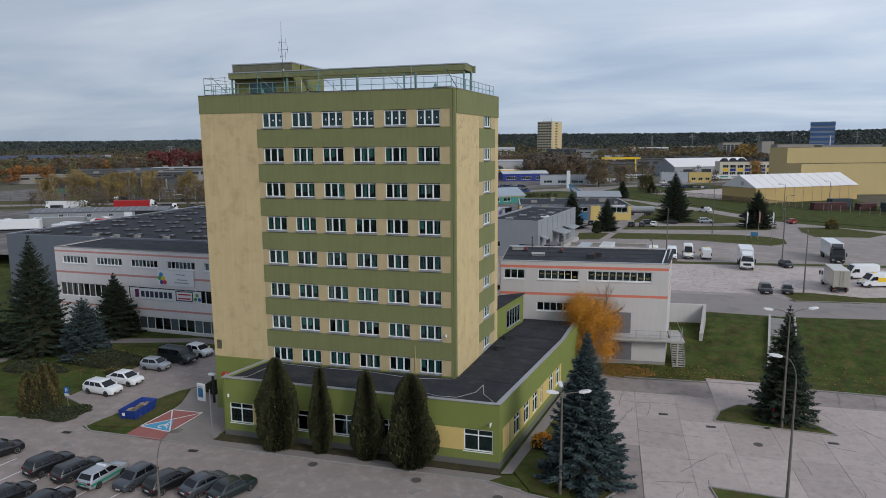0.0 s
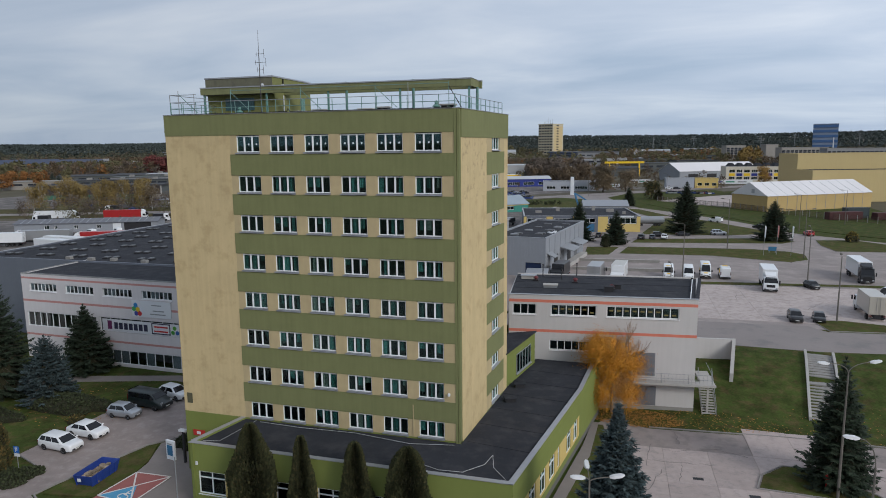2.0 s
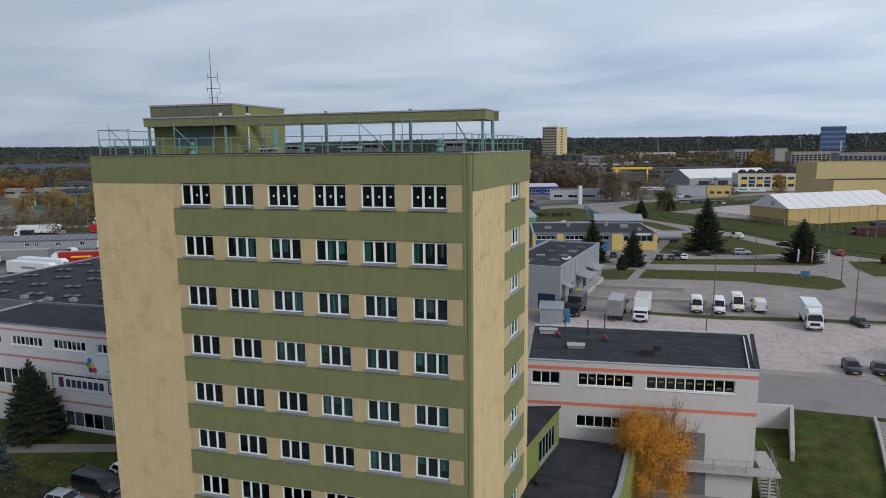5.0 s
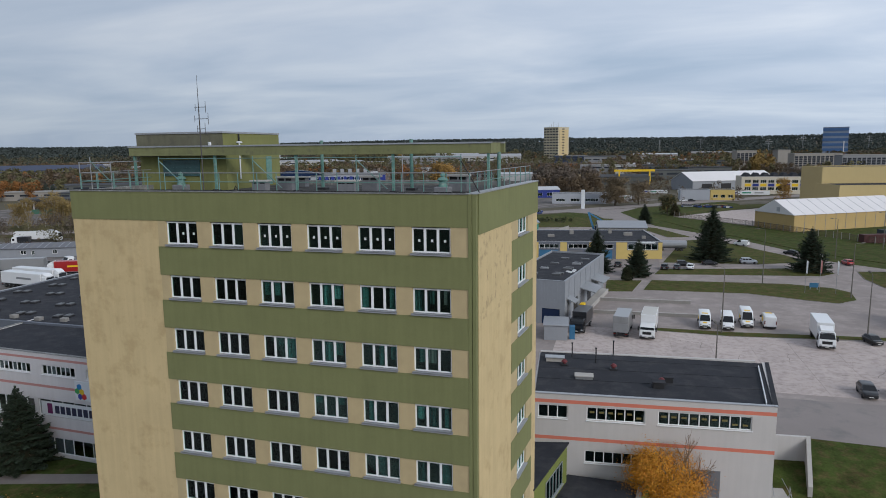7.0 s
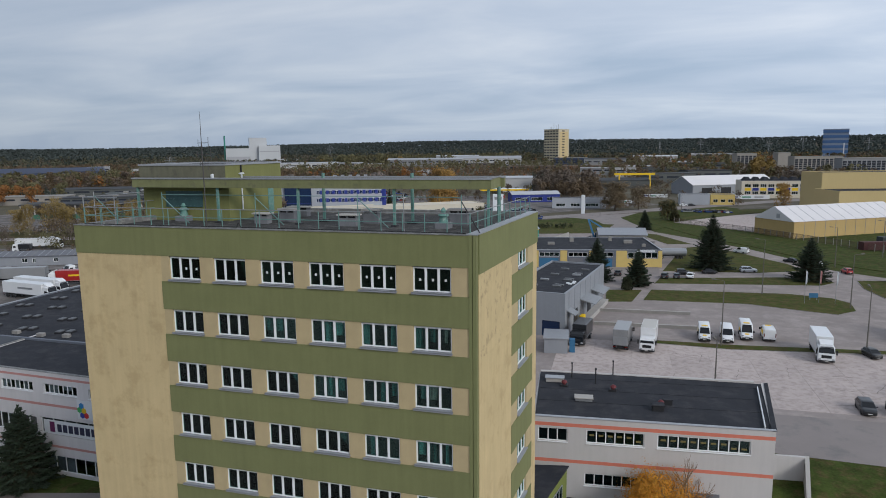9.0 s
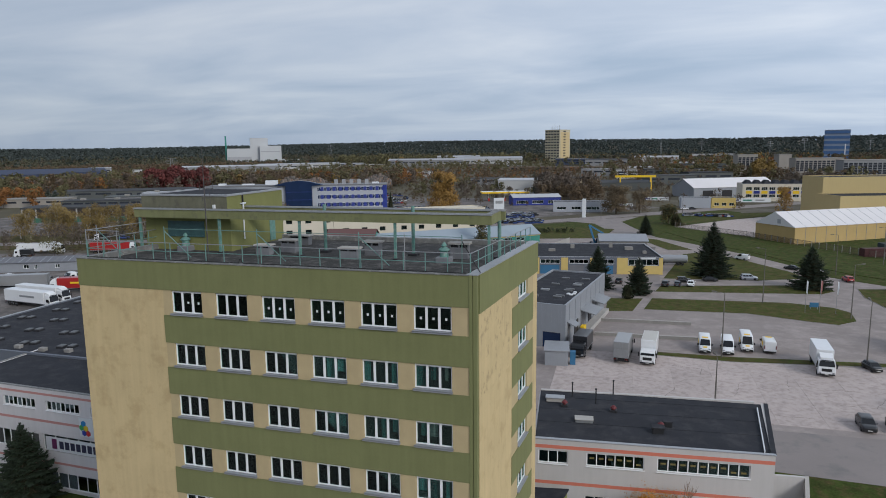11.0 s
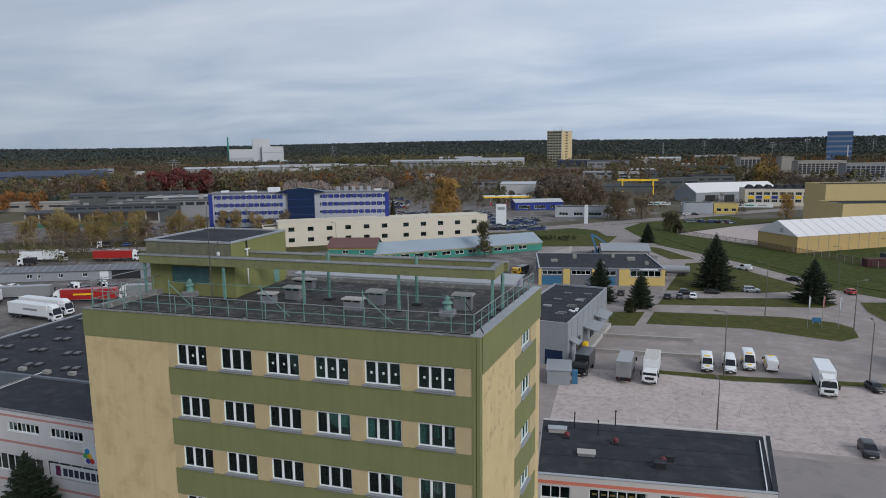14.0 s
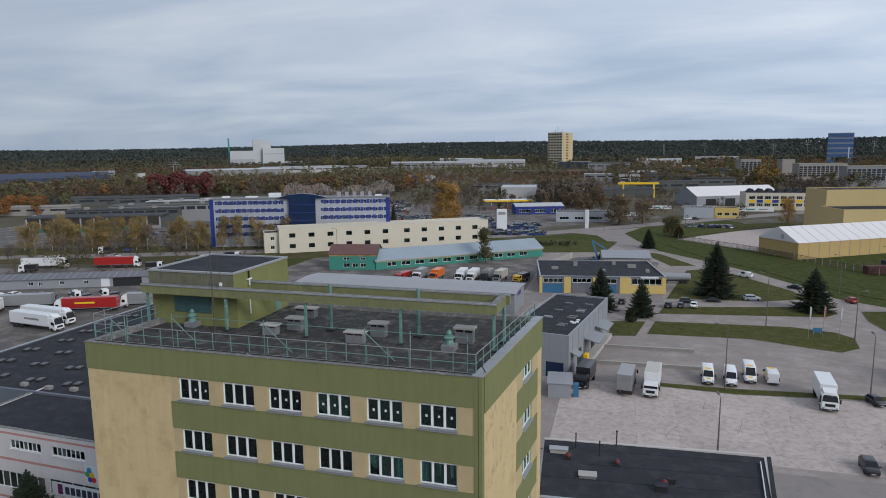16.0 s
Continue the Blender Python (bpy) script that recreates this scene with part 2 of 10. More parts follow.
M_GRASS = material("mown_autumn_grass", (0.054, 0.068, 0.017), 0.97, var=0.42, scale=0.5, grain=5, bump=0.9, second=(0.080, 0.068, 0.028), second_amount=0.48, spec=0.08)
M_GRASS_S = material("slope_grass", (0.044, 0.061, 0.015), 0.97, var=0.6, scale=0.5, grain=4, bump=1.0, second=(0.072, 0.061, 0.024), second_amount=0.36, spec=0.08)
M_FAR = material("far_ground", (0.072, 0.062, 0.036), 0.96, var=0.35, scale=0.02, grain=0.2, bump=0.1, second=(0.125, 0.11, 0.095), second_amount=0.25)
M_LEAFL = material("fallen_leaves", (0.33, 0.16, 0.035), 0.9, var=0.2, island=0.35)
M_KERB = material("concrete_kerb", (0.225, 0.21, 0.198), 0.93, var=0.15, scale=1.2)
M_PAVE = material("pavement_slabs", (0.205, 0.18, 0.168), 0.93, var=0.12, scale=0.8, piece=0.05)
M_PAINT_W = material("white_road_paint", (0.56, 0.55, 0.53), 0.8, var=0.15, scale=2)
M_PAINT_R = material("red_road_paint", (0.27, 0.095, 0.085), 0.85, var=0.12, scale=1.5)
M_PAINT_B = material("blue_road_paint", (0.07, 0.26, 0.42), 0.85, var=0.10, scale=1.5)


# ---- mesh helpers ----
class Shape:
    """Collects faces, and links them as one mesh object."""

    def __init__(self):
        self.v, self.f, self.m = [], [], []

    def face(self, pts, mi=0):
        i = len(self.v)
        self.v.extend(tuple(p) for p in pts)
        self.f.append(tuple(range(i, i + len(pts))))
        self.m.append(mi)
        return self

    def box(self, x0, x1, y0, y1, z0, z1, mi=0):
        i = len(self.v)
        self.v += [(x0, y0, z0), (x1, y0, z0), (x1, y1, z0), (x0, y1, z0), (x0, y0, z1), (x1, y0, z1), (x1, y1, z1), (x0, y1, z1)]
        for q in ((0, 3, 2, 1), (4, 5, 6, 7), (0, 1, 5, 4), (1, 2, 6, 5), (2, 3, 7, 6), (3, 0, 4, 7)):
            self.f.append(tuple(i + k for k in q))
            self.m.append(mi)
        return self

    def cbox(self, x0, x1, y0, y1, z0, z1, c=0.02, mi=0):
        """A box with its upright and upper edges cut off by c."""
        def ring(e, z):
            a, b, d, g = x0 + e, x1 - e, y0 + e, y1 - e
            return [(a + c, d, z), (b - c, d, z), (b, d + c, z), (b, g - c, z), (b - c, g, z), (a + c, g, z), (a, g - c, z), (a, d + c, z)]
        return self.loft([ring(0, z0), ring(0, z1 - c), ring(c, z1)], mi=mi)

    def prism(self, pts, z0, z1, mi=0, mi_top=None):
        i, k = len(self.v), len(pts)
        area = sum(pts[j][0] * pts[(j + 1) % k][1] - pts[(j + 1) % k][0] * pts[j][1] for j in range(k))
        if area < 0:
            pts = list(reversed(pts))
        self.v += [(p[0], p[1], z0) for p in pts] + [(p[0], p[1], z1) for p in pts]
        self.f.append(tuple(range(i + k - 1, i - 1, -1)))
        self.m.append(mi)
        self.f.append(tuple(range(i + k, i + 2 * k)))
        self.m.append(mi if mi_top is None else mi_top)
        for j in range(k):
            j2 = (j + 1) % k
            self.f.append((i + j, i + j2, i + k + j2, i + k + j))
            self.m.append(mi)
        return self

    def loft(self, rings, mi=0, caps=True):
        i, k = len(self.v), len(rings[0])
        for r in rings:
            self.v += [tuple(p) for p in r]
        for a in range(len(rings) - 1):
            for j in range(k):
                j2 = (j + 1) % k
                self.f.append((i + a * k + j, i + a * k + j2, i + (a + 1) * k + j2, i + (a + 1) * k + j))
                self.m.append(mi)
        if caps:
            self.f.append(tuple(range(i + k - 1, i - 1, -1)))
            e = i + (len(rings) - 1) * k
            self.f.append(tuple(range(e, e + k)))
            self.m += [mi, mi]
        return self

    def tube(self, p0, p1, r0, r1=None, n=8, mi=0):
        r1 = r0 if r1 is None else r1
        p0, p1 = Vector(p0), Vector(p1)
        d = (p1 - p0).normalized()
        a = d.orthogonal().normalized()
        b = d.cross(a)
        ring = lambda p, r: [p + (a * math.cos(2 * math.pi * j / n) + b * math.sin(2 * math.pi * j / n)) * r for j in range(n)]
        return self.loft([ring(p0, r0), ring(p1, r1)], mi=mi)

    def pipe(self, pts, r, n=6, mi=0):
        for a, b in zip(pts, pts[1:]):
            self.tube(a, b, r, n=n, mi=mi)
        return self

    def bar(self, p0, p1, w, h, mi=0):
        """A rectangular bar between two points, w wide and h high."""
        p0, p1 = Vector(p0), Vector(p1)
        d = (p1 - p0).normalized()
        s = d.cross(Vector((0, 0, 1)))
        s = Vector((1, 0, 0)) if s.length < 1e-4 else s.normalized()
        u = s.cross(d)
        ring = lambda p: [p - s * w / 2 - u * h / 2, p + s * w / 2 - u * h / 2, p + s * w / 2 + u * h / 2, p - s * w / 2 + u * h / 2]
        return self.loft([ring(p0), ring(p1)], mi=mi)

    def ring(self, w, h, f, d, mi=0):
        """An upright rectangular frame, w by h, f wide and d deep."""
        o = [(0, 0), (w, 0), (w, h), (0, h)]
        q = [(f, f), (w - f, f), (w - f, h - f), (f, h - f)]
        i = len(self.v)
        for y in (0, d):
            self.v += [(a, y, b) for a, b in o] + [(a, y, b) for a, b in q]
        for k in range(4):
            n = (k + 1) % 4
            self.f += [(i + k, i + n, i + 4 + n, i + 4 + k), (i + 12 + k, i + 12 + n, i + 8 + n, i + 8 + k),
                       (i + 8 + k, i + 8 + n, i + n, i + k), (i + 4 + k, i + 4 + n, i + 12 + n, i + 12 + k)]
            self.m += [mi] * 4
        return self

    def wall(self, length, z0, z1, th, openings=(), splits_x=(), splits_z=(), paint=None):
        """A wall along x from y = 0 (outside) to th, with openings (x0, x1, z0, z1) cut through; paint(x, z) picks the material."""
        xs = sorted({0.0, length, *splits_x, *[q for o in openings for q in o[:2]]})
        zs = sorted({z0, z1, *splits_z, *[q for o in openings for q in o[2:]]})
        xs = [x for x in xs if 0 <= x <= length]
        zs = [z for z in zs if z0 <= z <= z1]
        nx, nz, i0 = len(xs), len(zs), len(self.v)
        for y in (0, th):
            self.v += [(x, y, z) for z in zs for x in xs]
        at = lambda a, b, y: i0 + y * nx * nz + b * nx + a
        solid = lambda a, b: 0 <= a < nx - 1 and 0 <= b < nz - 1 and not any(
            o[0] < (xs[a] + xs[a + 1]) / 2 < o[1] and o[2] < (zs[b] + zs[b + 1]) / 2 < o[3] for o in openings)
        for b in range(nz - 1):
            for a in range(nx - 1):
                if not solid(a, b):
                    continue
                mi = paint((xs[a] + xs[a + 1]) / 2, (zs[b] + zs[b + 1]) / 2) if paint else 0
                fs = [(at(a, b, 0), at(a + 1, b, 0), at(a + 1, b + 1, 0), at(a, b + 1, 0)), (at(a + 1, b, 1), at(a, b, 1), at(a, b + 1, 1), at(a + 1, b + 1, 1))]
                if not solid(a - 1, b):
                    fs.append((at(a, b, 1), at(a, b, 0), at(a, b + 1, 0), at(a, b + 1, 1)))
                if not solid(a + 1, b):
                    fs.append((at(a + 1, b, 0), at(a + 1, b, 1), at(a + 1, b + 1, 1), at(a + 1, b + 1, 0)))
                if not solid(a, b - 1):
                    fs.append((at(a, b, 1), at(a + 1, b, 1), at(a + 1, b, 0), at(a, b, 0)))
                if not solid(a, b + 1):
                    fs.append((at(a, b + 1, 0), at(a + 1, b + 1, 0), at(a + 1, b + 1, 1), at(a, b + 1, 1)))
                self.f += fs
                self.m += [mi] * len(fs)
        return self

    def link(self, name, mats, parent=None, label="", smooth=False):
        me = bpy.data.meshes.new(name)
        me.from_pydata(self.v, [], self.f)
        mats = mats if isinstance(mats, (list, tuple)) else [mats]
        for m in mats:
            me.materials.append(m)
        if len(mats) > 1:
            me.polygons.foreach_set("material_index", self.m)
        if smooth:
            me.polygons.foreach_set("use_smooth", [True] * len(me.polygons))
            me.set_sharp_from_angle(angle=radians(38))
        me.update()
        ob = new(name, me)
        if parent:
            ob.parent = parent
        if label:
            tagged(ob, label)
        return ob


def thing(name, x, y, z, rz=0.0, label="", category="", group="", kind=""):
    ob = new(name)
    ob.matrix_world = pose(x, y, z, 0, 0, rz)
    return tagged(ob, label, category, group, kind)


def again(ob, parent, m=None):
    """The same mesh once more, as another part."""
    o = ob.copy()
    scene.collection.objects.link(o)
    o.parent = parent
    if m is not None:
        o.matrix_basis = m
    return o


def put_window(parent, m, w, h, lights, transom=0.0, name="window", label="", frame_mat=None, f=0.07, setback=0.1, glass=None):
    """A framed window of several lights in an opening; m is the pose of the opening's lower left outer corner."""
    fm = frame_mat or M_WHITE
    win = Shape().ring(w, h, f, 0.08).link(name, fm, parent, label)
    win.matrix_basis = m @ pose(0, setback, 0)
    step = (w - 2 * f) / lights
    for k in range(1, lights):
        Shape().box(f + step * k - 0.045, f + step * k + 0.045, -0.01, 0.07, f, h - f).link("mullion", fm, win)
    if transom:
        Shape().box(f, w - f, -0.014, 0.066, h * transom - 0.045, h * transom + 0.045).link("transom", fm, win)
    pane = None
    for k in range(lights):
        if pane is None:
            pane = Shape().box(0, step - 0.04, 0.03, 0.042, f, h - f).link("pane", glass or M_GLASS, win)
            pane.visible_shadow = False
            pane.matrix_basis = pose(f + 0.02, 0, 0)
        else:
            again(pane, win, pose(f + 0.02 + step * k, 0, 0)).visible_shadow = False
    return win


G, B = -0.65, 2.30      # levels of the lower front yard and of the upper back yard


def lerp(a, b, t):
    return a + (b - a) * t


def ease(t):
    t = min(1.0, max(0.0, t))
    return t * t * (3 - 2 * t)


def ground_z(x, y):
    """Height of the bare ground."""
    right = ease((y - 21.0) / 21.0)
    left = ease((y - 60.0) / 18.0)
    w = ease((x - 6.0) / 8.0)
    z = G + (B - G) * lerp(left, right, w)
    d = math.hypot(x, y)
    z += (52.0 - 15.0 * ease((-x - 300.0) / 1300.0)) * ease((d - 1900.0) / 1100.0)
    z += 7.0 * ease((d - 1000.0) / 700.0) * math.sin(x / 420.0 + 1.0) * math.sin(y / 510.0)
    return z


def flat(name, pts, z, mat_, label, category="ground", thick=0.05, kind="structure"):
    ob = Shape().prism(pts, z - thick, z).link(name, mat_)
    return tagged(ob, label, category, "", kind)


# ---- ground sheet ----
def ground_sheet():
    def lines(near0, near1, step, far0, far1):
        a = list(np.arange(near0, near1 + 0.01, step))
        d, p = step, near1
        while p < far1:
            d *= 1.22
            p += d
            a.append(p)
        d, p = step, near0
        while p > far0:
            d *= 1.22
            p -= d
            a.insert(0, p)
        return a
    xs, ys = lines(-96, 96, 3.0, -4600, 4600), lines(-66, 99, 3.0, -4600, 4600)
    s = Shape()
    nx = len(xs)
    s.v = [(x, y, ground_z(x, y)) for y in ys for x in xs]
    s.f = [(j * nx + i, j * nx + i + 1, (j + 1) * nx + i + 1, (j + 1) * nx + i) for j in range(len(ys) - 1) for i in range(nx - 1)]
    s.m = [0 if (-140 < xs[i] < 100 and -80 < ys[j] < 260) else 1 for j in range(len(ys) - 1) for i in range(nx - 1)]
    ob = s.link("ground", [M_GRASS_S, M_FAR], smooth=True)
    tagged(ob, "autumn grass and bare soil reaching the wooded horizon", "ground", "", "structure")


ground_sheet()

# ---- the office tower ----
TOWER = tagged(thing("office_tower", -12.5, 6.5, G, 0,
               "nine-storey cream and olive rendered office tower with white windows", "building"))
TOX, TOY, TOZ = -12.5, 6.5, G
LEAN = math.degrees(math.atan2(13.4, 1.2))     # direction of the side wall


def tpart(name, s, mats, label="", smooth=False):
    """Part of the tower from a shape in world coordinates."""
    s.v = [(x - TOX, y - TOY, z - TOZ) for x, y, z in s.v]
    return s.link(name, mats, TOWER, label, smooth)


def side(s, z, out=0.0):
    """A point of the side wall: s metres back from the front corner."""
    k = math.hypot(1.2, 13.4)
    ux, uy = 1.2 / k, 13.4 / k
    return (ux * s + uy * out, uy * s - ux * out, z)


def side_box(shape, s0, s1, z0, z1, out0, out1, mi=0):
    """A slab on the side wall."""
    a = [side(s0, z0, out0), side(s1, z0, out0), side(s1, z0, out1), side(s0, z0, out1)]
    return shape.prism([(p[0], p[1]) for p in a], z0, z1, mi)


ROWS = [5.1 + 3.3 * k for k in range(8)]           # underside of each storey's sills
COLS = [-19.12 + 3.115 * k for k in range(6)]
WW, WH = 2.16, 1.34
ROOF_Z = 31.2

tpart("wall", Shape().box(-26.0, -19.7, 0, 0.4, 5.12, 29.75), M_PALE, "cream rendered blank gable panel, faintly stained")
tpart("wall", Shape().box(-26.0, 0, 0.0, 0.4, G, 5.12), M_GREEN_V, "bright green rendered base")
tpart("parapet", Shape().box(-26.03, -0.42, -0.03, 0.42, 29.75, 31.48), M_GREEN, "olive rendered parapet band")
for a, b, y0, z1 in ((-0.42, -0.23, -0.05, 31.5), (-0.19, 0.0, -0.02, 31.5), (-0.23, -0.19, 0.03, 31.46)):
    tpart("corner_pilaster", Shape().box(a, b, y0, 0.4, G, z1), M_GREEN)
for r, zs in enumerate(ROWS):
    z_up = ROWS[r] - 0.02
    z_lo = (ROWS[r - 1] + 1.55) if r else 5.12
    if r:
        tpart("spandrel", Shape().box(-19.72, -0.42, -0.04, 0.4, z_lo, z_up), M_GREEN)
    edges = [-19.7] + [q for c in COLS for q in (c, c + WW)] + [-0.42]
    for k in range(0, len(edges), 2):
        tpart("pier", Shape().box(edges[k], edges[k + 1], 0.0, 0.38, zs - 0.02 if r else 5.12, zs + 1.55), M_PALE_S)

# rooms behind the windows
for zs in ROWS + [ROWS[-1] + 3.3]:
    tpart("room_floor", Shape().box(-25.6, -0.5, 0.41, 12.9, zs - 0.95, zs - 0.75), M_FLOOR)
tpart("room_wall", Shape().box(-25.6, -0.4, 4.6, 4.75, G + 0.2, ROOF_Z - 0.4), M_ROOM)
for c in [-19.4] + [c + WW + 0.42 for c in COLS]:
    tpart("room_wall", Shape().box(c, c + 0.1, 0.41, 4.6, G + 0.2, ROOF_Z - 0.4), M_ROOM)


def tower_window():
    """White three-light window: frame, panes and sill; x along the wall, -y outwards."""
    return Shape().ring(WW, WH, 0.075, 0.08)


frame0 = None
rw = random.Random(4)
for r, zs in enumerate(ROWS):
    for c, x in enumerate(COLS):
        m = pose(x - TOX, 0.10 - TOY, zs + 0.15 - TOZ)
        if frame0 is None:
            frame0 = tower_window().link("window", M_WHITE, TOWER, "white plastic three-light window")
            pane0 = Shape().box(0, WW / 3 - 0.14, 0, 0.012, 0, WH - 0.15).link("pane", M_GLASS, frame0)
            sill0 = Shape().prism([(-0.06, -0.24), (WW + 0.06, -0.24), (WW + 0.06, 0.02), (-0.06, 0.02)], -0.07, -0.02).box(-0.06, WW + 0.06, -0.24, -0.225, -0.13, -0.02).link("sill", M_SILL, frame0, "grey folded metal sill")
            mull0 = Shape().box(-0.065, 0.065, -0.012, 0.07, 0.07, WH - 0.07).link("mullion", M_WHITE, frame0)
            frame0.matrix_basis = m
            win, first = frame0, True
        else:
            win, first = again(frame0, TOWER, m), False
            again(sill0, win)
        for k in (1, 2):
            if first and k == 1:
                mull0.matrix_basis = pose(WW / 3, 0, 0)
            else:
                again(mull0, win, pose(WW * k / 3, 0, 0))
        for k in range(3):
            pm = pose(WW * k / 3 + 0.07, 0.035, 0.075)
            if first and k == 0:
                pane0.matrix_basis = pm
                pane0.visible_shadow = False
            else:
                again(pane0, win, pm)
        # stickers, and blind slats whose teal also stands for reflections in the glass
        for k in range(3):
            q = rw.random()
            bx = WW * k / 3 + 0.08
            if r == 7:
                if c != 1 and rw.random() < 0.85:
                    Shape().box(bx + 0.25, bx + 0.37, 0.02, 0.03, 0.58, 0.72).link("sticker", M_SIGNW, win, "white paper square on the glass")
            elif q < 0.80:
                drop = rw.choice((1.17, 1.17, 1.17, 0.8, 0.5))
                sl, first_slat, last_slat = Shape(), rw.choice((0, 0, 0, 1, 2)), rw.choice((6, 6, 6, 5, 4))
                for q2 in range(first_slat, last_slat):
                    xa = bx + (WW / 3 - 0.16) * q2 / 6
                    tilt = rw.uniform(-0.03, 0.03)
                    sl.prism([(xa, 0.13 + tilt), (xa + 0.085, 0.13 - tilt), (xa + 0.085, 0.138 - tilt), (xa, 0.138 + tilt)], 1.26 - drop, 1.26)
                sl.link("blind", M_TEAL_SLAT if rw.random() < 0.9 else M_CURTAIN, win)

# side wall: blank front half, windows further back
S_WIN0, S_WIN1 = 8.35, 10.75
sd = Shape()
side_box(sd, 0.4, 6.85, 5.0, 24.6, -0.35, 0.0)
tpart("wall", sd, M_PALE, "cream rendered side wall")
sd = Shape()
side_box(sd, 0.4, 6.85, 24.6, 29.35, -0.35, 0.0)
tpart("wall", sd, M_PALE_W, "cream rendered side wall with dark mould stains")
sd = Shape()
side_box(sd, 12.2, 13.4, 3.6, 29.35, -0.35, 0.0)
tpart("wall", sd, M_PALE)
sd = Shape()
side_box(sd, 0.4, 13.45, 29.35, 31.5, -0.35, 0.04)
tpart("parapet", sd, M_GREEN, "olive rendered parapet band")
sd = Shape()
side_box(sd, 0.4, 13.4, G, 5.0, -0.35, -0.01)
tpart("wall", sd, M_GREEN_V)
swin0 = None
for r, zs in enumerate(ROWS):
    top = 29.35 if r == 7 else ROWS[r + 1] - 0.05
    sd = Shape()
    side_box(sd, 6.85, 12.2, zs + 1.32, top, -0.35, 0.03)
    if r < 7:
        tpart("spandrel", sd, M_GREEN)
    if r == 0:
        sd = Shape()
        side_box(sd, 6.85, 12.2, G + 4, zs - 0.05, -0.35, 0.03)
        tpart("spandrel", sd, M_GREEN)
    for a, b in ((6.85, S_WIN0), (S_WIN1, 12.2)):
        sd = Shape()
        side_box(sd, a, b, zs - 0.05, zs + 1.32, -0.35, 0.0)
        tpart("pier", sd, M_PALE_S)
    p = side(S_WIN0, zs + 0.12, -0.12)
    m = pose(p[0] - TOX, p[1] - TOY, p[2] - TOZ, 0, 0, LEAN)
    if swin0 is None:
        w, h, f = S_WIN1 - S_WIN0, 1.18, 0.09
        swin0 = Shape().ring(w, h, f, 0.08).link("window", M_WHITE, TOWER, "white plastic three-light stair window")
        swin0.matrix_basis = m
        smull = [Shape().box(w * k / 3 - 0.07, w * k / 3 + 0.07, -0.01, 0.07, f, h - f).link("mullion", M_WHITE, swin0) for k in (1, 2)]
        spane = Shape().box(0.08, w - 0.08, 0.03, 0.045, 0.08, h - 0.08).link("pane", M_GLASS, swin0)
        spane.visible_shadow = False
        ssill = Shape().box(-0.05, w + 0.05, -0.25, 0.02, -0.09, -0.02).link("sill", M_SILL, swin0)
    else:
        o = again(swin0, TOWER, m)
        again(spane, o)
        for q in smull:
            again(q, o)
        again(ssill, o)
# closing walls behind and to the far side
tpart("wall", Shape().prism([(-26.0, 0.4), (-25.6, 0.4), (-24.4, 13.4), (-24.8, 13.4)], G, 31.2), M_PALE)
tpart("wall", Shape().prism([(-24.8, 13.0), (0.8, 13.0), (0.85, 13.38), (-24.8, 13.4)], G, 31.2), M_PALE)

# roof
tpart("roof", Shape().prism([(-25.6, 0.42), (-0.36, 0.42), (0.8, 13.0), (-24.4, 13.0)], ROOF_Z - 0.3, ROOF_Z), M_FELT_OLD, "weathered grey bitumen felt roof with lighter patches")
cap = Shape().box(-26.06, -0.4, -0.07, 0.5, 31.48, 31.53)
tpart("coping", cap, M_FLASH_D, "dirty dull metal coping")
for k in range(9):
    sd = Shape()
    side_box(sd, -0.05 + k * 1.5, 1.42 + k * 1.5, 31.5, 31.545, -0.55, 0.08)
    tpart("coping", sd, M_FLASH)
sd = Shape().prism([(-26.04, 0.45), (-25.5, 0.45), (-24.3, 13.4), (-24.85, 13.4)], 31.2, 31.52).box(-24.3, 0.7, 12.95, 13.42, 31.2, 31.52)
tpart("coping", sd, M_FLASH_D)
for k, x in enumerate((-22.0, -17.2, -12.0, -7.0, -3.2)):      # felt strips lapped over the roof
    w = 0.45
    tpart("felt_strip", Shape().prism([(x, 0.7), (x + w, 0.7), (x + w + 0.4, 5.0), (x + 0.4, 5.0)], ROOF_Z, ROOF_Z + 0.012), M_FELT_OLD)

# penthouse
PX0, PX1, PY0, PY1, PZ = -25.9, -18.9, 6.2, 13.2, 35.1
tpart("penthouse_wall", Shape().box(PX0, PX1, PY0 + 0.001, PY1, ROOF_Z, 33.5).box(PX0, PX1, PY0 - 0.25, PY1, 33.5, PZ - 0.06), M_GREEN_P, "olive green rendered lift house")
tpart("penthouse_band", Shape().box(PX0 - 0.004, PX1 - 0.02, PY0 - 0.262, PY0 - 0.25, 33.5, PZ - 0.09), M_GREY_R, "grey weathered concrete band")
tpart("penthouse_roof", Shape().box(PX0 + 0.2, PX1 - 0.2, PY0 - 0.07, PY1 - 0.2, PZ - 0.07, PZ - 0.055), M_FELT)
pr = Shape()
for a in ((PX0 - 0.05, PX1 + 0.05, PY0 - 0.32, PY0 - 0.08), (PX0 - 0.05, PX1 + 0.05, PY1 - 0.19, PY1 + 0.05), (PX0 - 0.05, PX0 + 0.19, PY0 - 0.08, PY1 - 0.19), (PX1 - 0.19, PX1 + 0.05, PY0 - 0.08, PY1 - 0.19)):
    pr.box(a[0], a[1], a[2], a[3], PZ - 0.08, PZ + 0.04)
tpart("penthouse_coping", pr, M_FLASH, "pale metal edge trim")
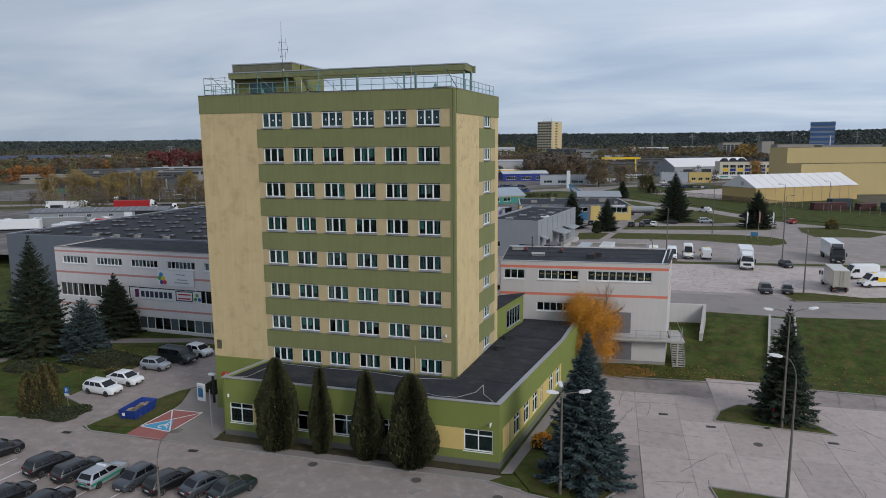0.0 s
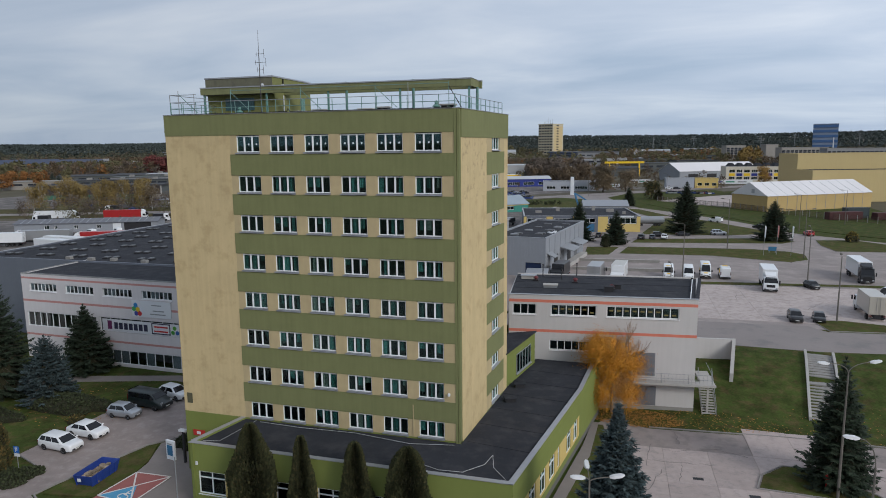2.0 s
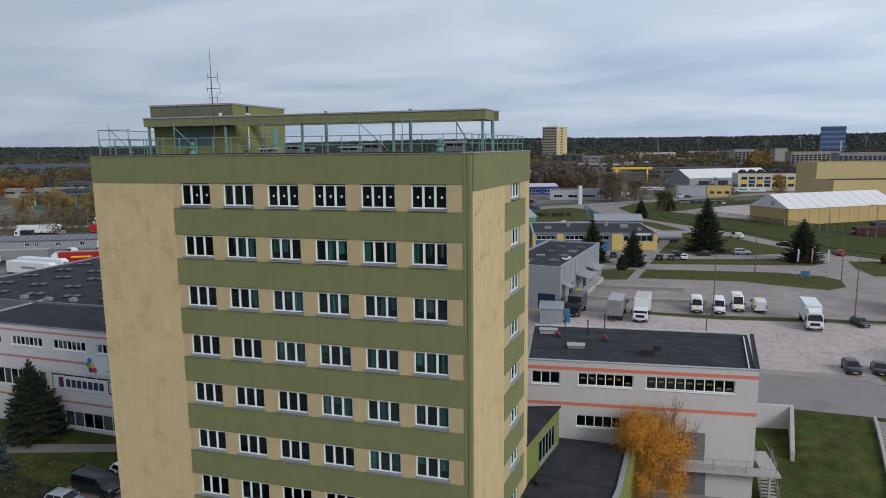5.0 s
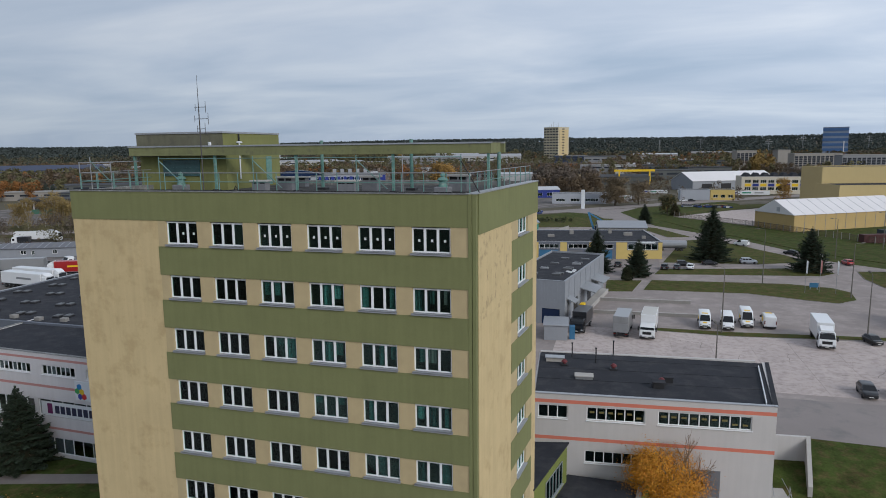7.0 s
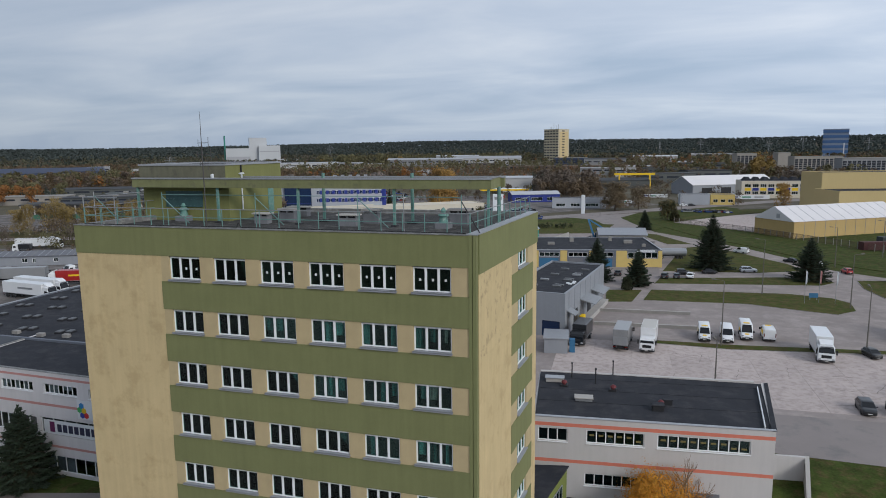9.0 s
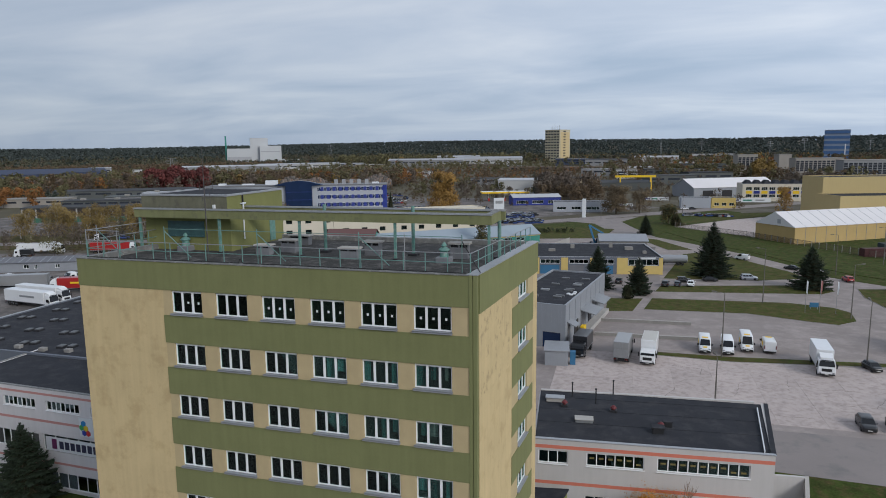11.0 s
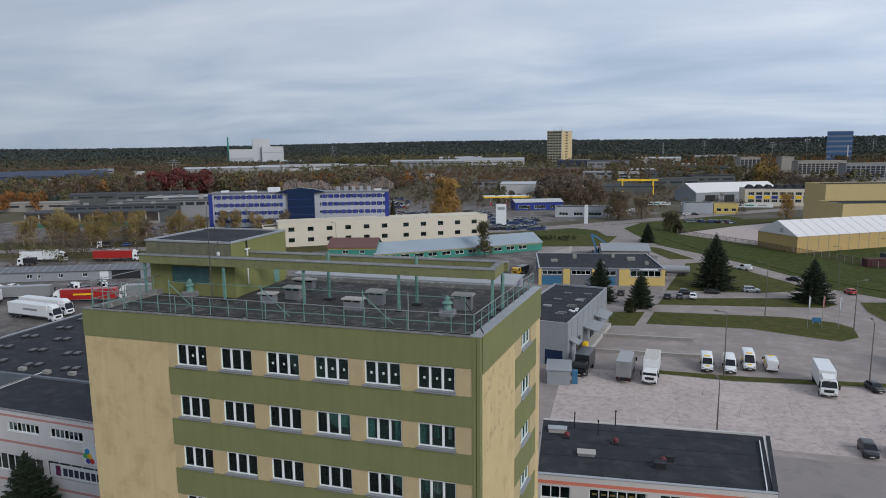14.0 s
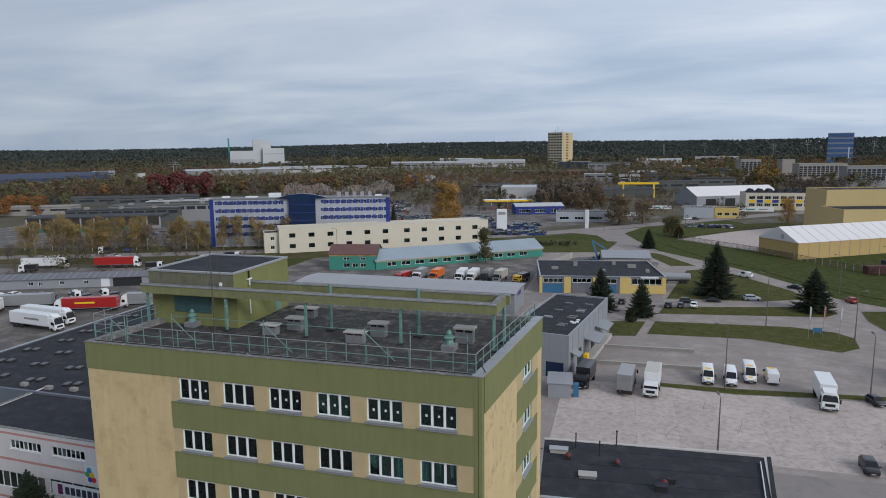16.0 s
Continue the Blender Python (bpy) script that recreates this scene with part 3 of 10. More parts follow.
tpart("penthouse_window", Shape().box(-24.0, -21.0, PY0 - 0.05, PY0 + 0.02, 32.15, 33.25).box(-24.0, -21.0, PY0 - 0.08, PY0 - 0.04, 32.15, 32.23).box(-24.0, -21.0, PY0 - 0.08, PY0 - 0.04, 32.66, 32.71), material("dusty_teal_glass", (0.045, 0.095, 0.098), 0.3, var=0.3, scale=2), "dark dusty teal window band")
tpart("penthouse_door", Shape().box(PX1 - 0.02, PX1 + 0.04, 11.2, 11.95, ROOF_Z + 0.1, 33.4), M_TEAL, "pale teal door")
tpart("downpipe", Shape().tube((PX1 + 0.08, 7.7, 31.9), (PX1 + 0.08, 7.7, 33.5), 0.05), M_SIGNW, "white plastic downpipe")
tpart("downpipe", Shape().tube((PX1 + 0.08, 7.7, 34.45), (PX1 + 0.08, 7.7, 35.0), 0.06), M_BLACK, "black pipe under the roof edge")
tpart("pipe_tee", Shape().tube((PX1 + 0.1, 7.7, 33.95), (PX1 + 0.1, 7.7, 34.5), 0.06).tube((PX1 + 0.1, 7.4, 34.42), (PX1 + 0.1, 8.0, 34.42), 0.055), M_SIGNW, "white plastic pipe with a cross piece")
tpart("wall_lamp", Shape().cbox(-20.0, -19.8, PY0 - 0.4, PY0 - 0.25, 34.2, 34.45, 0.03), M_SIGNW, "small white box on the wall")

# concrete ring beam on posts
ring = [(-26.0, -0.35, 5.25, 5.62), (-0.72, -0.35, 5.62, 8.0), (PX1, -0.1, 8.0, 8.35)]
for x0, x1, y0, y1 in ring:
    tpart("ring_beam", Shape().box(x0, x1, y0, y1, 33.55, 34.17), M_GREEN_R)
    tpart("beam_cap", Shape().box(x0 - 0.03, x1 + 0.03, y0 - 0.02, y1 + 0.04, 34.17, 34.21), M_FLASH_D)
    tpart("cap_edge", Shape().box(x0 - 0.03, x1 + 0.03, y0 - 0.05, y0 - 0.02, 34.12, 34.215), M_FLASH)
for x in (-25.7, -19.25, -13.2, -6.55, -0.55):
    tpart("post", Shape().box(x - 0.075, x + 0.075, 5.36, 5.51, ROOF_Z, 33.56), M_TEAL)
    tpart("post_foot", Shape().cbox(x - 0.2, x + 0.2, 5.2, 5.68, ROOF_Z, ROOF_Z + 0.1, 0.03), M_DARK)
for x in (-12.3, -6.0, -0.3):
    tpart("post", Shape().tube((x, 7.3, ROOF_Z), (x, 7.3, 34.45 if x < -1 else 33.6), 0.115, n=10), M_TEAL, "oxidised teal steel column")
    tpart("post_foot", Shape().cbox(x - 0.32, x + 0.32, 7.0, 7.6, ROOF_Z, ROOF_Z + 0.16, 0.03), M_DARK)


# ventilation stacks
def stack(x, y, w=0.9, d=0.55, h=0.75, rz=0):
    t = thing("vent_stack", x, y, ROOF_Z, rz, "grey concrete ventilation stack with a slab cap", "vent", "roof vent stacks")
    b = Shape().cbox(-w / 2, w / 2, -d / 2, d / 2, 0, h * 0.72, 0.02)
    b.link("body", M_STACK, t)
    for k in range(3):
        xx = -w / 2 + w * k / 2
        Shape().box(max(-w / 2, xx - 0.05), min(w / 2, xx + 0.05), -d / 2, d / 2, h * 0.72, h * 0.92).link("pier", M_STACK, t)
    # solid black block filling the slots, painted for the shade inside
    Shape().box(-w / 2 + 0.03, w / 2 - 0.03, -d / 2 + 0.06, d / 2 - 0.06, h * 0.72, h * 0.91).link("opening", M_BLACK, t)
    Shape().cbox(-w / 2 - 0.12, w / 2 + 0.12, -d / 2 - 0.1, d / 2 + 0.1, h * 0.92, h * 1.05, 0.02).link("cap", M_CONC, t)
    return t


for x, y, w, h in ((-14.8, 6.95, 1.1, 0.85), (-15.9, 5.5, 1.0, 0.68), (-9.55, 5.2, 1.2, 0.72), (-8.65, 6.9, 1.05, 0.92), (-2.75, 6.9, 1.15, 1.0), (-15.8, 10.3, 1.5, 0.7)):
    stack(x, y, w, 0.6, h)


def mushroom(x, y):
    t = thing("roof_ventilator", x, y, ROOF_Z, 0, "teal metal mushroom ventilator on a concrete plinth", "vent", "mushroom ventilators")
    Shape().cbox(-0.46, 0.46, -0.42, 0.42, 0, 0.36, 0.05).link("plinth", M_STACK, t)
    ring = lambda r, z: [(r * math.cos(a), r * math.sin(a), z) for a in np.linspace(0, 2 * math.pi, 13)[:-1]]
    Shape().loft([ring(0.3, 0.36), ring(0.24, 0.6), ring(0.24, 0.76)]).link("neck", M_TEAL, t, smooth=True)
    Shape().loft([ring(0.33, 0.73), ring(0.35, 0.78), ring(0.22, 0.92), ring(0.13, 0.94), ring(0.13, 1.02), ring(0.19, 1.04), ring(0.09, 1.20), ring(0.02, 1.26)]).link("hood", M_TEAL, t, smooth=True)


mushroom(-3.3, 5.2)
mushroom(-22.4, 5.9)


# railing round the roof edge
def railing(name, p0, p1, label):
    dx, dy = p1[0] - p0[0], p1[1] - p0[1]
    ln = math.hypot(dx, dy)
    t = thing(name, p0[0], p0[1], 31.5, math.degrees(math.atan2(dy, dx)), label, "railing")
    n = max(2, round(ln / 1.28))
    post0 = None
    for k in range(n + 1):
        m = pose(ln * k / n, 0, 0)
        if post0 is None:
            post0 = Shape().tube((0, 0, -0.05), (0, 0, 1.08), 0.03, n=6).cbox(-0.07, 0.07, -0.07, 0.07, -0.03, 0.02, 0.01).link("post", M_RAIL, t)
            post0.matrix_basis = m
        else:
            again(post0, t, m)
    for z in (1.08, 0.56):
        Shape().tube((0, 0, z), (ln, 0, z), 0.026, n=6).link("rail", M_RAIL if z < 1 else M_RAIL_G, t)
    return t


railing("roof_railing", (-25.6, 0.45), (-0.45, 0.45), "grey-green pipe railing along the roof edge")
railing("roof_railing", (-0.45, 0.5), (0.72, 13.0), "grey-green pipe railing along the roof edge")
railing("roof_railing", (-25.6, 0.5), (-24.5, 13.0), "grey-green pipe railing along the roof edge")
for x in (-24.9, -19.8, -13.35, -6.9, -4.2, -0.95):
    t = thing("rail_brace", x, 0.62, 31.45, 0, "leaning steel brace with an upright at the roof edge", "brace", "roof braces")
    Shape().tube((0, 0, -0.05), (0, 0, 2.1), 0.028, n=6).link("upright", M_RAIL if x > -20 and x != -4.2 else M_RAIL_G, t)
    if x == -0.95:
        Shape().tube((0, 0, 1.75), (1.0, 0.1, 0.05), 0.035, n=6).link("strut", M_DARK, t)
    elif x != -4.2:
        Shape().tube((0, 0, 1.85), (1.75, 0.12, 0.25), 0.028, n=6).link("strut", M_RAIL, t)
t = thing("high_rail", -19.8, 0.62, 31.45, 0, "thin upper rail strung between tall uprights at the roof edge", "railing")
Shape().tube((0, 0, 1.97), (18.85, 0, 1.97), 0.022, n=5).link("rail", M_RAIL, t)
t = thing("corner_railing", -25.7, 0.55, 31.45, 0, "taller pipe frame at the roof corner", "railing")
for x in (0, 2.4):
    Shape().tube((x, 0, 0), (x, 0, 1.8), 0.03, n=6).link("post", M_RAIL_G, t)
Shape().tube((0, 0, 1.75), (2.6, 0, 1.75), 0.026, n=6).link("rail", M_RAIL_G, t)
Shape().tube((0, 0, 1.75), (0.4, 5.0, 1.75), 0.026, n=6).link("rail", M_RAIL_G, t)

# aerial mast
M_MAST = material("dull_rusty_steel", (0.085, 0.08, 0.078), 0.7, metal=0.3, var=0.25, scale=2)
t = thing("aerial_mast", -17.9, 2.2, ROOF_Z, 0, "thin steel aerial mast with small dipole arms", "antenna")
Shape().tube((0, 0, 0), (0, 0, 5.2), 0.04, 0.032).tube((0, 0, 5.2), (0, 0, 7.2), 0.024, 0.01).link("mast", M_MAST, t)
for z, w in ((4.6, 0.6), (5.3, 0.45), (4.0, 0.35)):
    Shape().tube((-w * 0.7, 0.05, z), (w, 0.05, z), 0.018, n=5).tube((-w * 0.6, 0.05, z - 0.2), (-w * 0.6, 0.05, z + 0.2), 0.014, n=5).tube((w, 0.05, z - 0.35), (w, 0.05, z + 0.35), 0.016, n=5).link("dipole", M_MAST, t)

# dark cable clipped along the roof edge, and small parts on the front
t = thing("roof_cable", -14.4, 0.2, 31.54, 0, "black cable clipped along the roof coping", "cable")
Shape().pipe([(-11, 0, 0.03), (-6, 0.03, 0.03), (0, 0, 0.05), (0.1, 0, 0.3), (0.3, 0, 0.04), (7, 0.04, 0.03), (13.8, 0, 0.03)], 0.028, 5).link("cable", M_BLACK, t)
plate = Shape().box(-25.66, -25.12, -0.035, 0.02, 5.9, 6.85)
tpart("number_bar", plate, material("number_paint", (0.09, 0.085, 0.05), 0.8, var=0.1), "dark painted bar in place of a number")
tpart("conduit", Shape().box(-4.05, -3.98, -0.07, 0.0, 5.2, 7.9), M_PALE_S)
tpart("siren", Shape().cbox(-1.05, -0.85, -0.22, -0.03, 8.95, 9.18, 0.04), M_SIGNW, "small pale wall fitting")

# ---- low annex round the tower ----
AN = thing("annex", -8.0, -5.6, G, 0, "single-storey green and yellow annex with a dark felt roof", "building")
AN_Z = 5.1 - G
S_DIR = math.degrees(math.atan2(19.9, 3.2))


front_open = [(0.65, 3.15), (7.75, 10.3), (11.35, 13.9), (15.4, 17.9), (23.5, 26.05)]
front_open = [(a, b, 1.42, 3.38) for a, b in front_open]
yellow = [(3.15, 3.6), (7.3, 7.75), (10.3, 11.35), (13.9, 15.4), (17.9, 18.3), (19.8, 23.5)]


def front_paint(x, z):
    if z < 0.62:
        return 2
    if 1.2 < z < 3.4 and any(a < x < b for a, b in yellow):
        return 1
    return 0


w = Shape().wall(26.6, 0, AN_Z, 0.3, front_open, [q for y in yellow for q in y], (0.62, 1.42, 3.38), front_paint).link("wall", [M_GREEN_V, M_YELLOW, M_PLINTH], AN, "bright green rendered wall with yellow panels on a grey plinth")
w.matrix_basis = pose(-13.4, 0, 0)
for a, b, z0, z1 in front_open:
    wn_ = put_window(AN, pose(-13.4 + a, 0, z0), b - a, z1 - z0, 2, 0.72, label="white casement window with two top lights", f=0.09)
    Shape().box(-0.05, b - a + 0.05, -0.16, 0.0, -0.08, -0.02).link("sill", M_WHITE, wn_)

# right-hand wall, running back from the front corner
SL = math.hypot(3.2, 19.9)
side_open = [(2.3, 2.75), (3.75, 5.5), (6.6, 8.3), (9.25, 11.05), (11.85, 12.6), (14.85, 16.55), (17.4, 19.0)]
side_open = [(a, b, 1.3, 3.3) for a, b in side_open]


def side_paint(x, z):
    if z < 0.6:
        return 2
    return 1 if 1.2 < z < 3.35 else 0


w = Shape().wall(SL + 8.4, 0, AN_Z, 0.3, side_open, (0.8, 19.6), (0.6, 1.2, 3.35), lambda x, z: side_paint(x, z) if 0.8 < x < 19.6 else (2 if z < 0.6 else 0)).link("wall", [M_GREEN_V, M_YELLOW, M_PLINTH], AN)
w.matrix_basis = pose(13.2, 0.0, 0, 0, 0, S_DIR)
for a, b, z0, z1 in side_open:
    k = (a / SL)
    put_window(AN, pose(13.2, 0, 0, 0, 0, S_DIR) @ pose(a, 0, z0), b - a, z1 - z0, 2 if b - a > 1 else 1, 0.72, label="white casement window with top lights", f=0.08)
# left end wall, and rooms whose dimness is painted as dark grey walls
w = Shape().wall(5.8, 0, AN_Z, 0.3, (), (), (0.62,), lambda x, z: 1 if z < 0.62 else 0).link("wall", [M_GREEN_V, M_PLINTH], AN)
w.matrix_basis = pose(-12.05, 5.62, 0, 0, 0, 257.0)
Shape().box(-12.6, 12.6, 2.6, 2.7, 0.1, AN_Z - 0.4).box(-12.9, 12.9, 0.35, 5.4, 0.02, 0.1).link("room_walls", M_ROOM, AN, "room walls in a dark grey that stands for dimness")
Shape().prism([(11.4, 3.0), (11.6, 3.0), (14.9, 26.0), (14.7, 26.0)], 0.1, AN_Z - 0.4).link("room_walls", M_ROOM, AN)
# roof felt in lapped sheets
roof_pts = [(-13.1, 0.3), (12.9, 0.3), (16.3, 19.9), (17.0, 28.5), (10.7, 28.6), (9.2, 19.0), (8.0, 5.6), (-11.9, 5.6)]
Shape().prism(roof_pts, AN_Z - 0.42, AN_Z - 0.14).link("roof", M_FELT, AN, "dark grey bitumen felt roof with lapped seams")
for k in range(6):
    y0 = 6.2 + k * 3.7
    x0, x1 = 8.2 + (y0 - 5.6) * 0.085, 12.75 + (y0 - 0.3) * 0.162
    Shape().prism([(x0, y0), (x1, y0 - 0.8), (x1, y0 - 0.5), (x0, y0 + 0.3)], AN_Z - 0.14, AN_Z - 0.105).link("felt_seam", M_FELT, AN)
for k in range(5):
    x0 = -9.5 + k * 4.2
    Shape().prism([(x0, 0.4), (x0 + 0.25, 0.4), (x0 + 0.25, 5.6), (x0, 5.6)], AN_Z - 0.14, AN_Z - 0.118).link("felt_seam", M_FELT, AN)
e = Shape().prism([(-13.48, -0.08), (13.25, -0.08), (13.25, 0.34), (-13.35, 0.34)], AN_Z - 0.005, AN_Z + 0.05)
e.link("edge_trim", M_FLASH, AN, "pale grey metal edge trim")
Shape().prism([(13.25, -0.08), (16.5, 19.9), (17.2, 28.0), (16.78, 28.0), (16.1, 20.0), (12.85, 0.34), (12.85, -0.08)], AN_Z - 0.003, AN_Z + 0.052).link("edge_trim", M_FLASH, AN)
Shape().prism([(-13.48, 0.34), (-13.05, 0.34), (-11.75, 5.6), (-12.15, 5.6)], AN_Z - 0.003, AN_Z + 0.052).link("edge_trim", M_FLASH, AN)
Shape().cbox(-12.9, -12.7, -0.12, 0, 3.9, 4.2, 0.03).link("alarm_box", M_SIGNW, AN, "small white alarm box")
Shape().cbox(12.4, 12.55, -0.35, 0, 4.0, 4.15, 0.03).tube((12.5, -0.3, 4.02), (12.5, -0.55, 3.95), 0.05).link("security_camera", M_SIGNW, AN, "white security camera")
for x0, y0, z0 in ((10.2, 15.5, 0.0), (10.4, 19.5, 0.0)):
    t = thing("roof_outlet", x0 - 8.0, y0 - 5.6, 5.1 - 0.14, 20, "low dark roof outlet box on the felt", "vent", "annex roof outlets")
    Shape().cbox(-0.5, 0.5, -0.3, 0.3, 0, 0.35, 0.05).link("body", M_DARK, t)
    Shape().cbox(-0.6, 0.6, -0.4, 0.4, 0.35, 0.43, 0.03).link("cap", M_FELT, t)
lw = thing("lightning_conductor", -8.0, -3.0, 4.965, 0, "thin pale conductor wire on small roof supports", "cable")
M_WIRE = material("pale_wire", (0.42, 0.42, 0.42), 0.5, metal=0.3, var=0.05)
Shape().pipe([(-12.6, -1.9, 0.06), (-11.2, -1.7, 0.1), (-10.4, 2.6, 0.15)], 0.02, 5).link("wire", M_WIRE, lw)
Shape().pipe([(-10.0, 2.5, 0.12), (-6, 2.35, 0.1), (-1, 2.5, 0.12), (4, 1.8, 0.1), (7.6, 2.4, 0.12)], 0.02, 5).link("wire", M_WIRE, lw)
Shape().pipe([(4.2, -0.6, 0.08), (7.5, -1.8, 0.1), (9.3, -1.7, 0.1), (10.6, -0.2, 0.12), (11.1, 0.6, 0.55), (11.4, -0.6, 0.2), (12.6, -2.0, 0.08)], 0.022, 5).link("wire", M_WIRE, lw)

# glazed green stair link against the back of the tower
LK = thing("stair_link", 1.6, 17.5, 4.95, S_DIR - 2, "green rendered glazed stair link with a low-pitched roof", "building")
Shape().loft([[(-4.3, -0.35, 0), (-4.3, 2.6, 0), (-4.3, 2.6, 2.9), (-4.3, -0.35, 3.45)], [(4.3, -0.35, 0), (4.3, 2.6, 0), (4.3, 2.6, 2.9), (4.3, -0.35, 3.5)]]).link("wall", M_GREEN_V, LK)
Shape().loft([[(-4.45, -0.5, 3.45), (-4.45, 2.8, 2.84), (-4.45, 2.8, 2.96), (-4.45, -0.5, 3.57)], [(4.45, -0.5, 3.5), (4.45, 2.8, 2.88), (4.45, 2.8, 3.0), (4.45, -0.5, 3.62)]]).link("roof", M_FELT, LK)
put_window(LK, pose(-1.4, -0.47, 0.6), 4.2, 2.0, 5, 0, label="row of narrow grey-framed panes", f=0.05, setback=0.02, frame_mat=M_FLASH)
Shape().box(-1.5, 2.9, -0.55, -0.36, 0.5, 0.58).link("sill", M_FLASH, LK)

# ---- right-hand white factory block ----
WA = math.degrees(math.atan2(24.932 - 23.699, 17.619 - 4.182))
WB = thing("factory_block", -0.4, 23.27, G, WA, "two-storey white factory block with salmon stripes and a dark flat roof", "building")
WBH, WBL = 12.2 - G, 20.2
wb_open = [(0.4, 3.0, 10.6, 11.8), (4.65, 9.6, 10.6, 11.8), (10.7, 18.3, 10.6, 11.8), (4.55, 9.45, 6.6, 7.72), (0.3, 2.9, 6.6, 7.72)]


def wb_paint(x, z):
    if 12.0 < z < 12.33 or 8.6 < z < 8.92:
        return 1
    return 2 if z < 0.7 else 0


w = Shape().wall(WBL, 0, WBH, 0.3, wb_open, (), (0.7, 8.6, 8.92, 12.0, 12.33), wb_paint).link("wall", [M_WB, M_STRIPE, M_CONC_D], WB, "white-grey facade with salmon stripes")
sx = Shape().wall(12.2, 0, WBH, 0.3, [(3.0, 9.0, 10.6, 11.8)], (), (0.7, 8.6, 8.92, 12.0, 12.33), wb_paint).link("wall", [M_WB, M_STRIPE, M_CONC_D], WB)
sx.matrix_basis = pose(WBL, 0.0, 0, 0, 0, 80.0)
put_window(WB, pose(WBL, 0, 0, 0, 0, 80.0) @ pose(3.0, 0, 10.6), 6.0, 1.2, 7, 0, label="long white strip window", f=0.08)
bars = random.Random(3)
M_YTEXT = material("yellow_film", (0.17, 0.14, 0.05), 0.6, var=0.05)
for a, b, z0, z1 in wb_open:
    n = max(3, round((b - a) / 0.84))
    wi = put_window(WB, pose(a, 0, z0), b - a, z1 - z0, n, 0, label="long white strip window with dark panes", f=0.08)
    Shape().box(-0.05, b - a + 0.05, -0.2, 0.0, -0.09, -0.02).link("sill", M_WHITE, wi)
    if a > 4 and z0 > 10:
        st = (b - a - 0.16) / n
        for k in range(n):
            zz = 0.62 if k < n * 0.7 else 0.3
            Shape().box(0.08 + st * k + 0.2, 0.08 + st * (k + 1) - 0.2, 0.018, 0.026, zz, zz + 0.17).link("film_bar", M_YTEXT, wi, "yellow bar of unreadable lettering")
Shape().box(0.35, WBL - 0.4, 3.2, 3.3, 0.3, WBH - 0.4).box(0.3, WBL - 0.35, 0.31, 3.2, 5.2, 5.3).box(0.3, WBL - 0.35, 0.31, 3.2, 9.2, 9.3).link("room_walls", M_ROOM, WB, "inner walls in a dark grey that stands for dimness")
Shape().prism([(0.1, 0.31), (WBL - 0.31, 0.31), (WBL + 2.0, 12.0), (0.0, 12.6)], WBH - 0.3, WBH - 0.1).link("roof", M_FELT, WB, "dark bitumen felt roof")
Shape().prism([(-0.1, -0.06), (WBL + 0.06, -0.06), (WBL + 0.06, 0.32), (-0.1, 0.32)], WBH, WBH + 0.05).link("edge_trim", M_FLASH, WB)
Shape().prism([(WBL + 0.06, -0.06), (WBL + 2.46, 12.0), (WBL + 2.08, 12.0), (WBL - 0.3, 0.32), (WBL - 0.3, -0.06)], WBH - 0.002, WBH + 0.048).link("edge_trim", M_FELT, WB)
Shape().prism([(WBL - 0.75, 0.6), (WBL - 0.66, 0.6), (WBL + 1.19, 10.6), (WBL + 1.1, 10.6)], WBH - 0.1, WBH + 0.12).link("roof_strip", M_SIGNW, WB, "white strip along the roof edge")
w = Shape().box(0, 21.5, 12.35, 12.65, 0, WBH).link("wall", M_WB, WB)
Shape().box(-0.1, 0.2, 0.35, 12.35, 0, WBH - 0.2).link("wall", M_WB, WB)
for k in range(3):
    Shape().prism([(0.2, 4.2 + k * 3.2), (WBL + 0.2 + k * 0.5, 4.2 + k * 3.2), (WBL + 0.2 + k * 0.5, 4.45 + k * 3.2), (0.2, 4.45 + k * 3.2)], WBH - 0.1, WBH - 0.07).link("felt_seam", M_FELT, WB)
for a, z0, h in ((13.7, 4.15, 2.6), (13.9, 0.75, 2.2)):
    d = Shape().box(0, 2.3, -0.04, 0.02, 0, h).link("door", M_DOOR, WB, "grey steel double door")
    d.matrix_basis = pose(a, 0, z0)
    for x in (0.2, 1.25):
        Shape().box(x, x + 0.85, -0.06, -0.04, 0.15, h - 0.15).link("door_leaf", M_DOOR, d)
    Shape().tube((1.1, -0.1, h * 0.45), (1.1, -0.1, h * 0.6), 0.025).link("handle", M_DARK, d)


def roof_box(name, x, y, z, w, d, h, mat_, cap, label, group):
    t = thing(name, x, y, z, WA, label, "vent", group)
    Shape().cbox(-w / 2, w / 2, -d / 2, d / 2, 0, h, 0.03).link("body", mat_, t)
    Shape().cbox(-w / 2 - 0.08, w / 2 + 0.08, -d / 2 - 0.08, d / 2 + 0.08, h, h + 0.08, 0.02).link("cap", cap, t)


RZ = 12.2 - 0.1
roof_box("roof_hatch", 3.6, 28.4, RZ, 1.6, 0.9, 0.3, M_RAIL_G, M_CONC, "low grey roof hatch", "factory roof boxes")
roof_box("roof_box", 10.3, 27.6, RZ, 1.0, 0.7, 0.55, M_DARK, M_FELT, "dark roof ventilator box", "factory roof boxes")
roof_box("roof_box", 11.2, 29.3, RZ, 0.8, 0.6, 0.5, M_DARK, M_FELT, "dark roof ventilator box", "factory roof boxes")
roof_box("roof_hatch", 0.3, 33.0, RZ, 1.8, 0.8, 0.4, M_CONC, M_FLASH, "pale grey roof vent box", "factory roof boxes")


M_RED_D = material("dull_dark_red_paint", (0.115, 0.022, 0.026), 0.6, var=0.15)


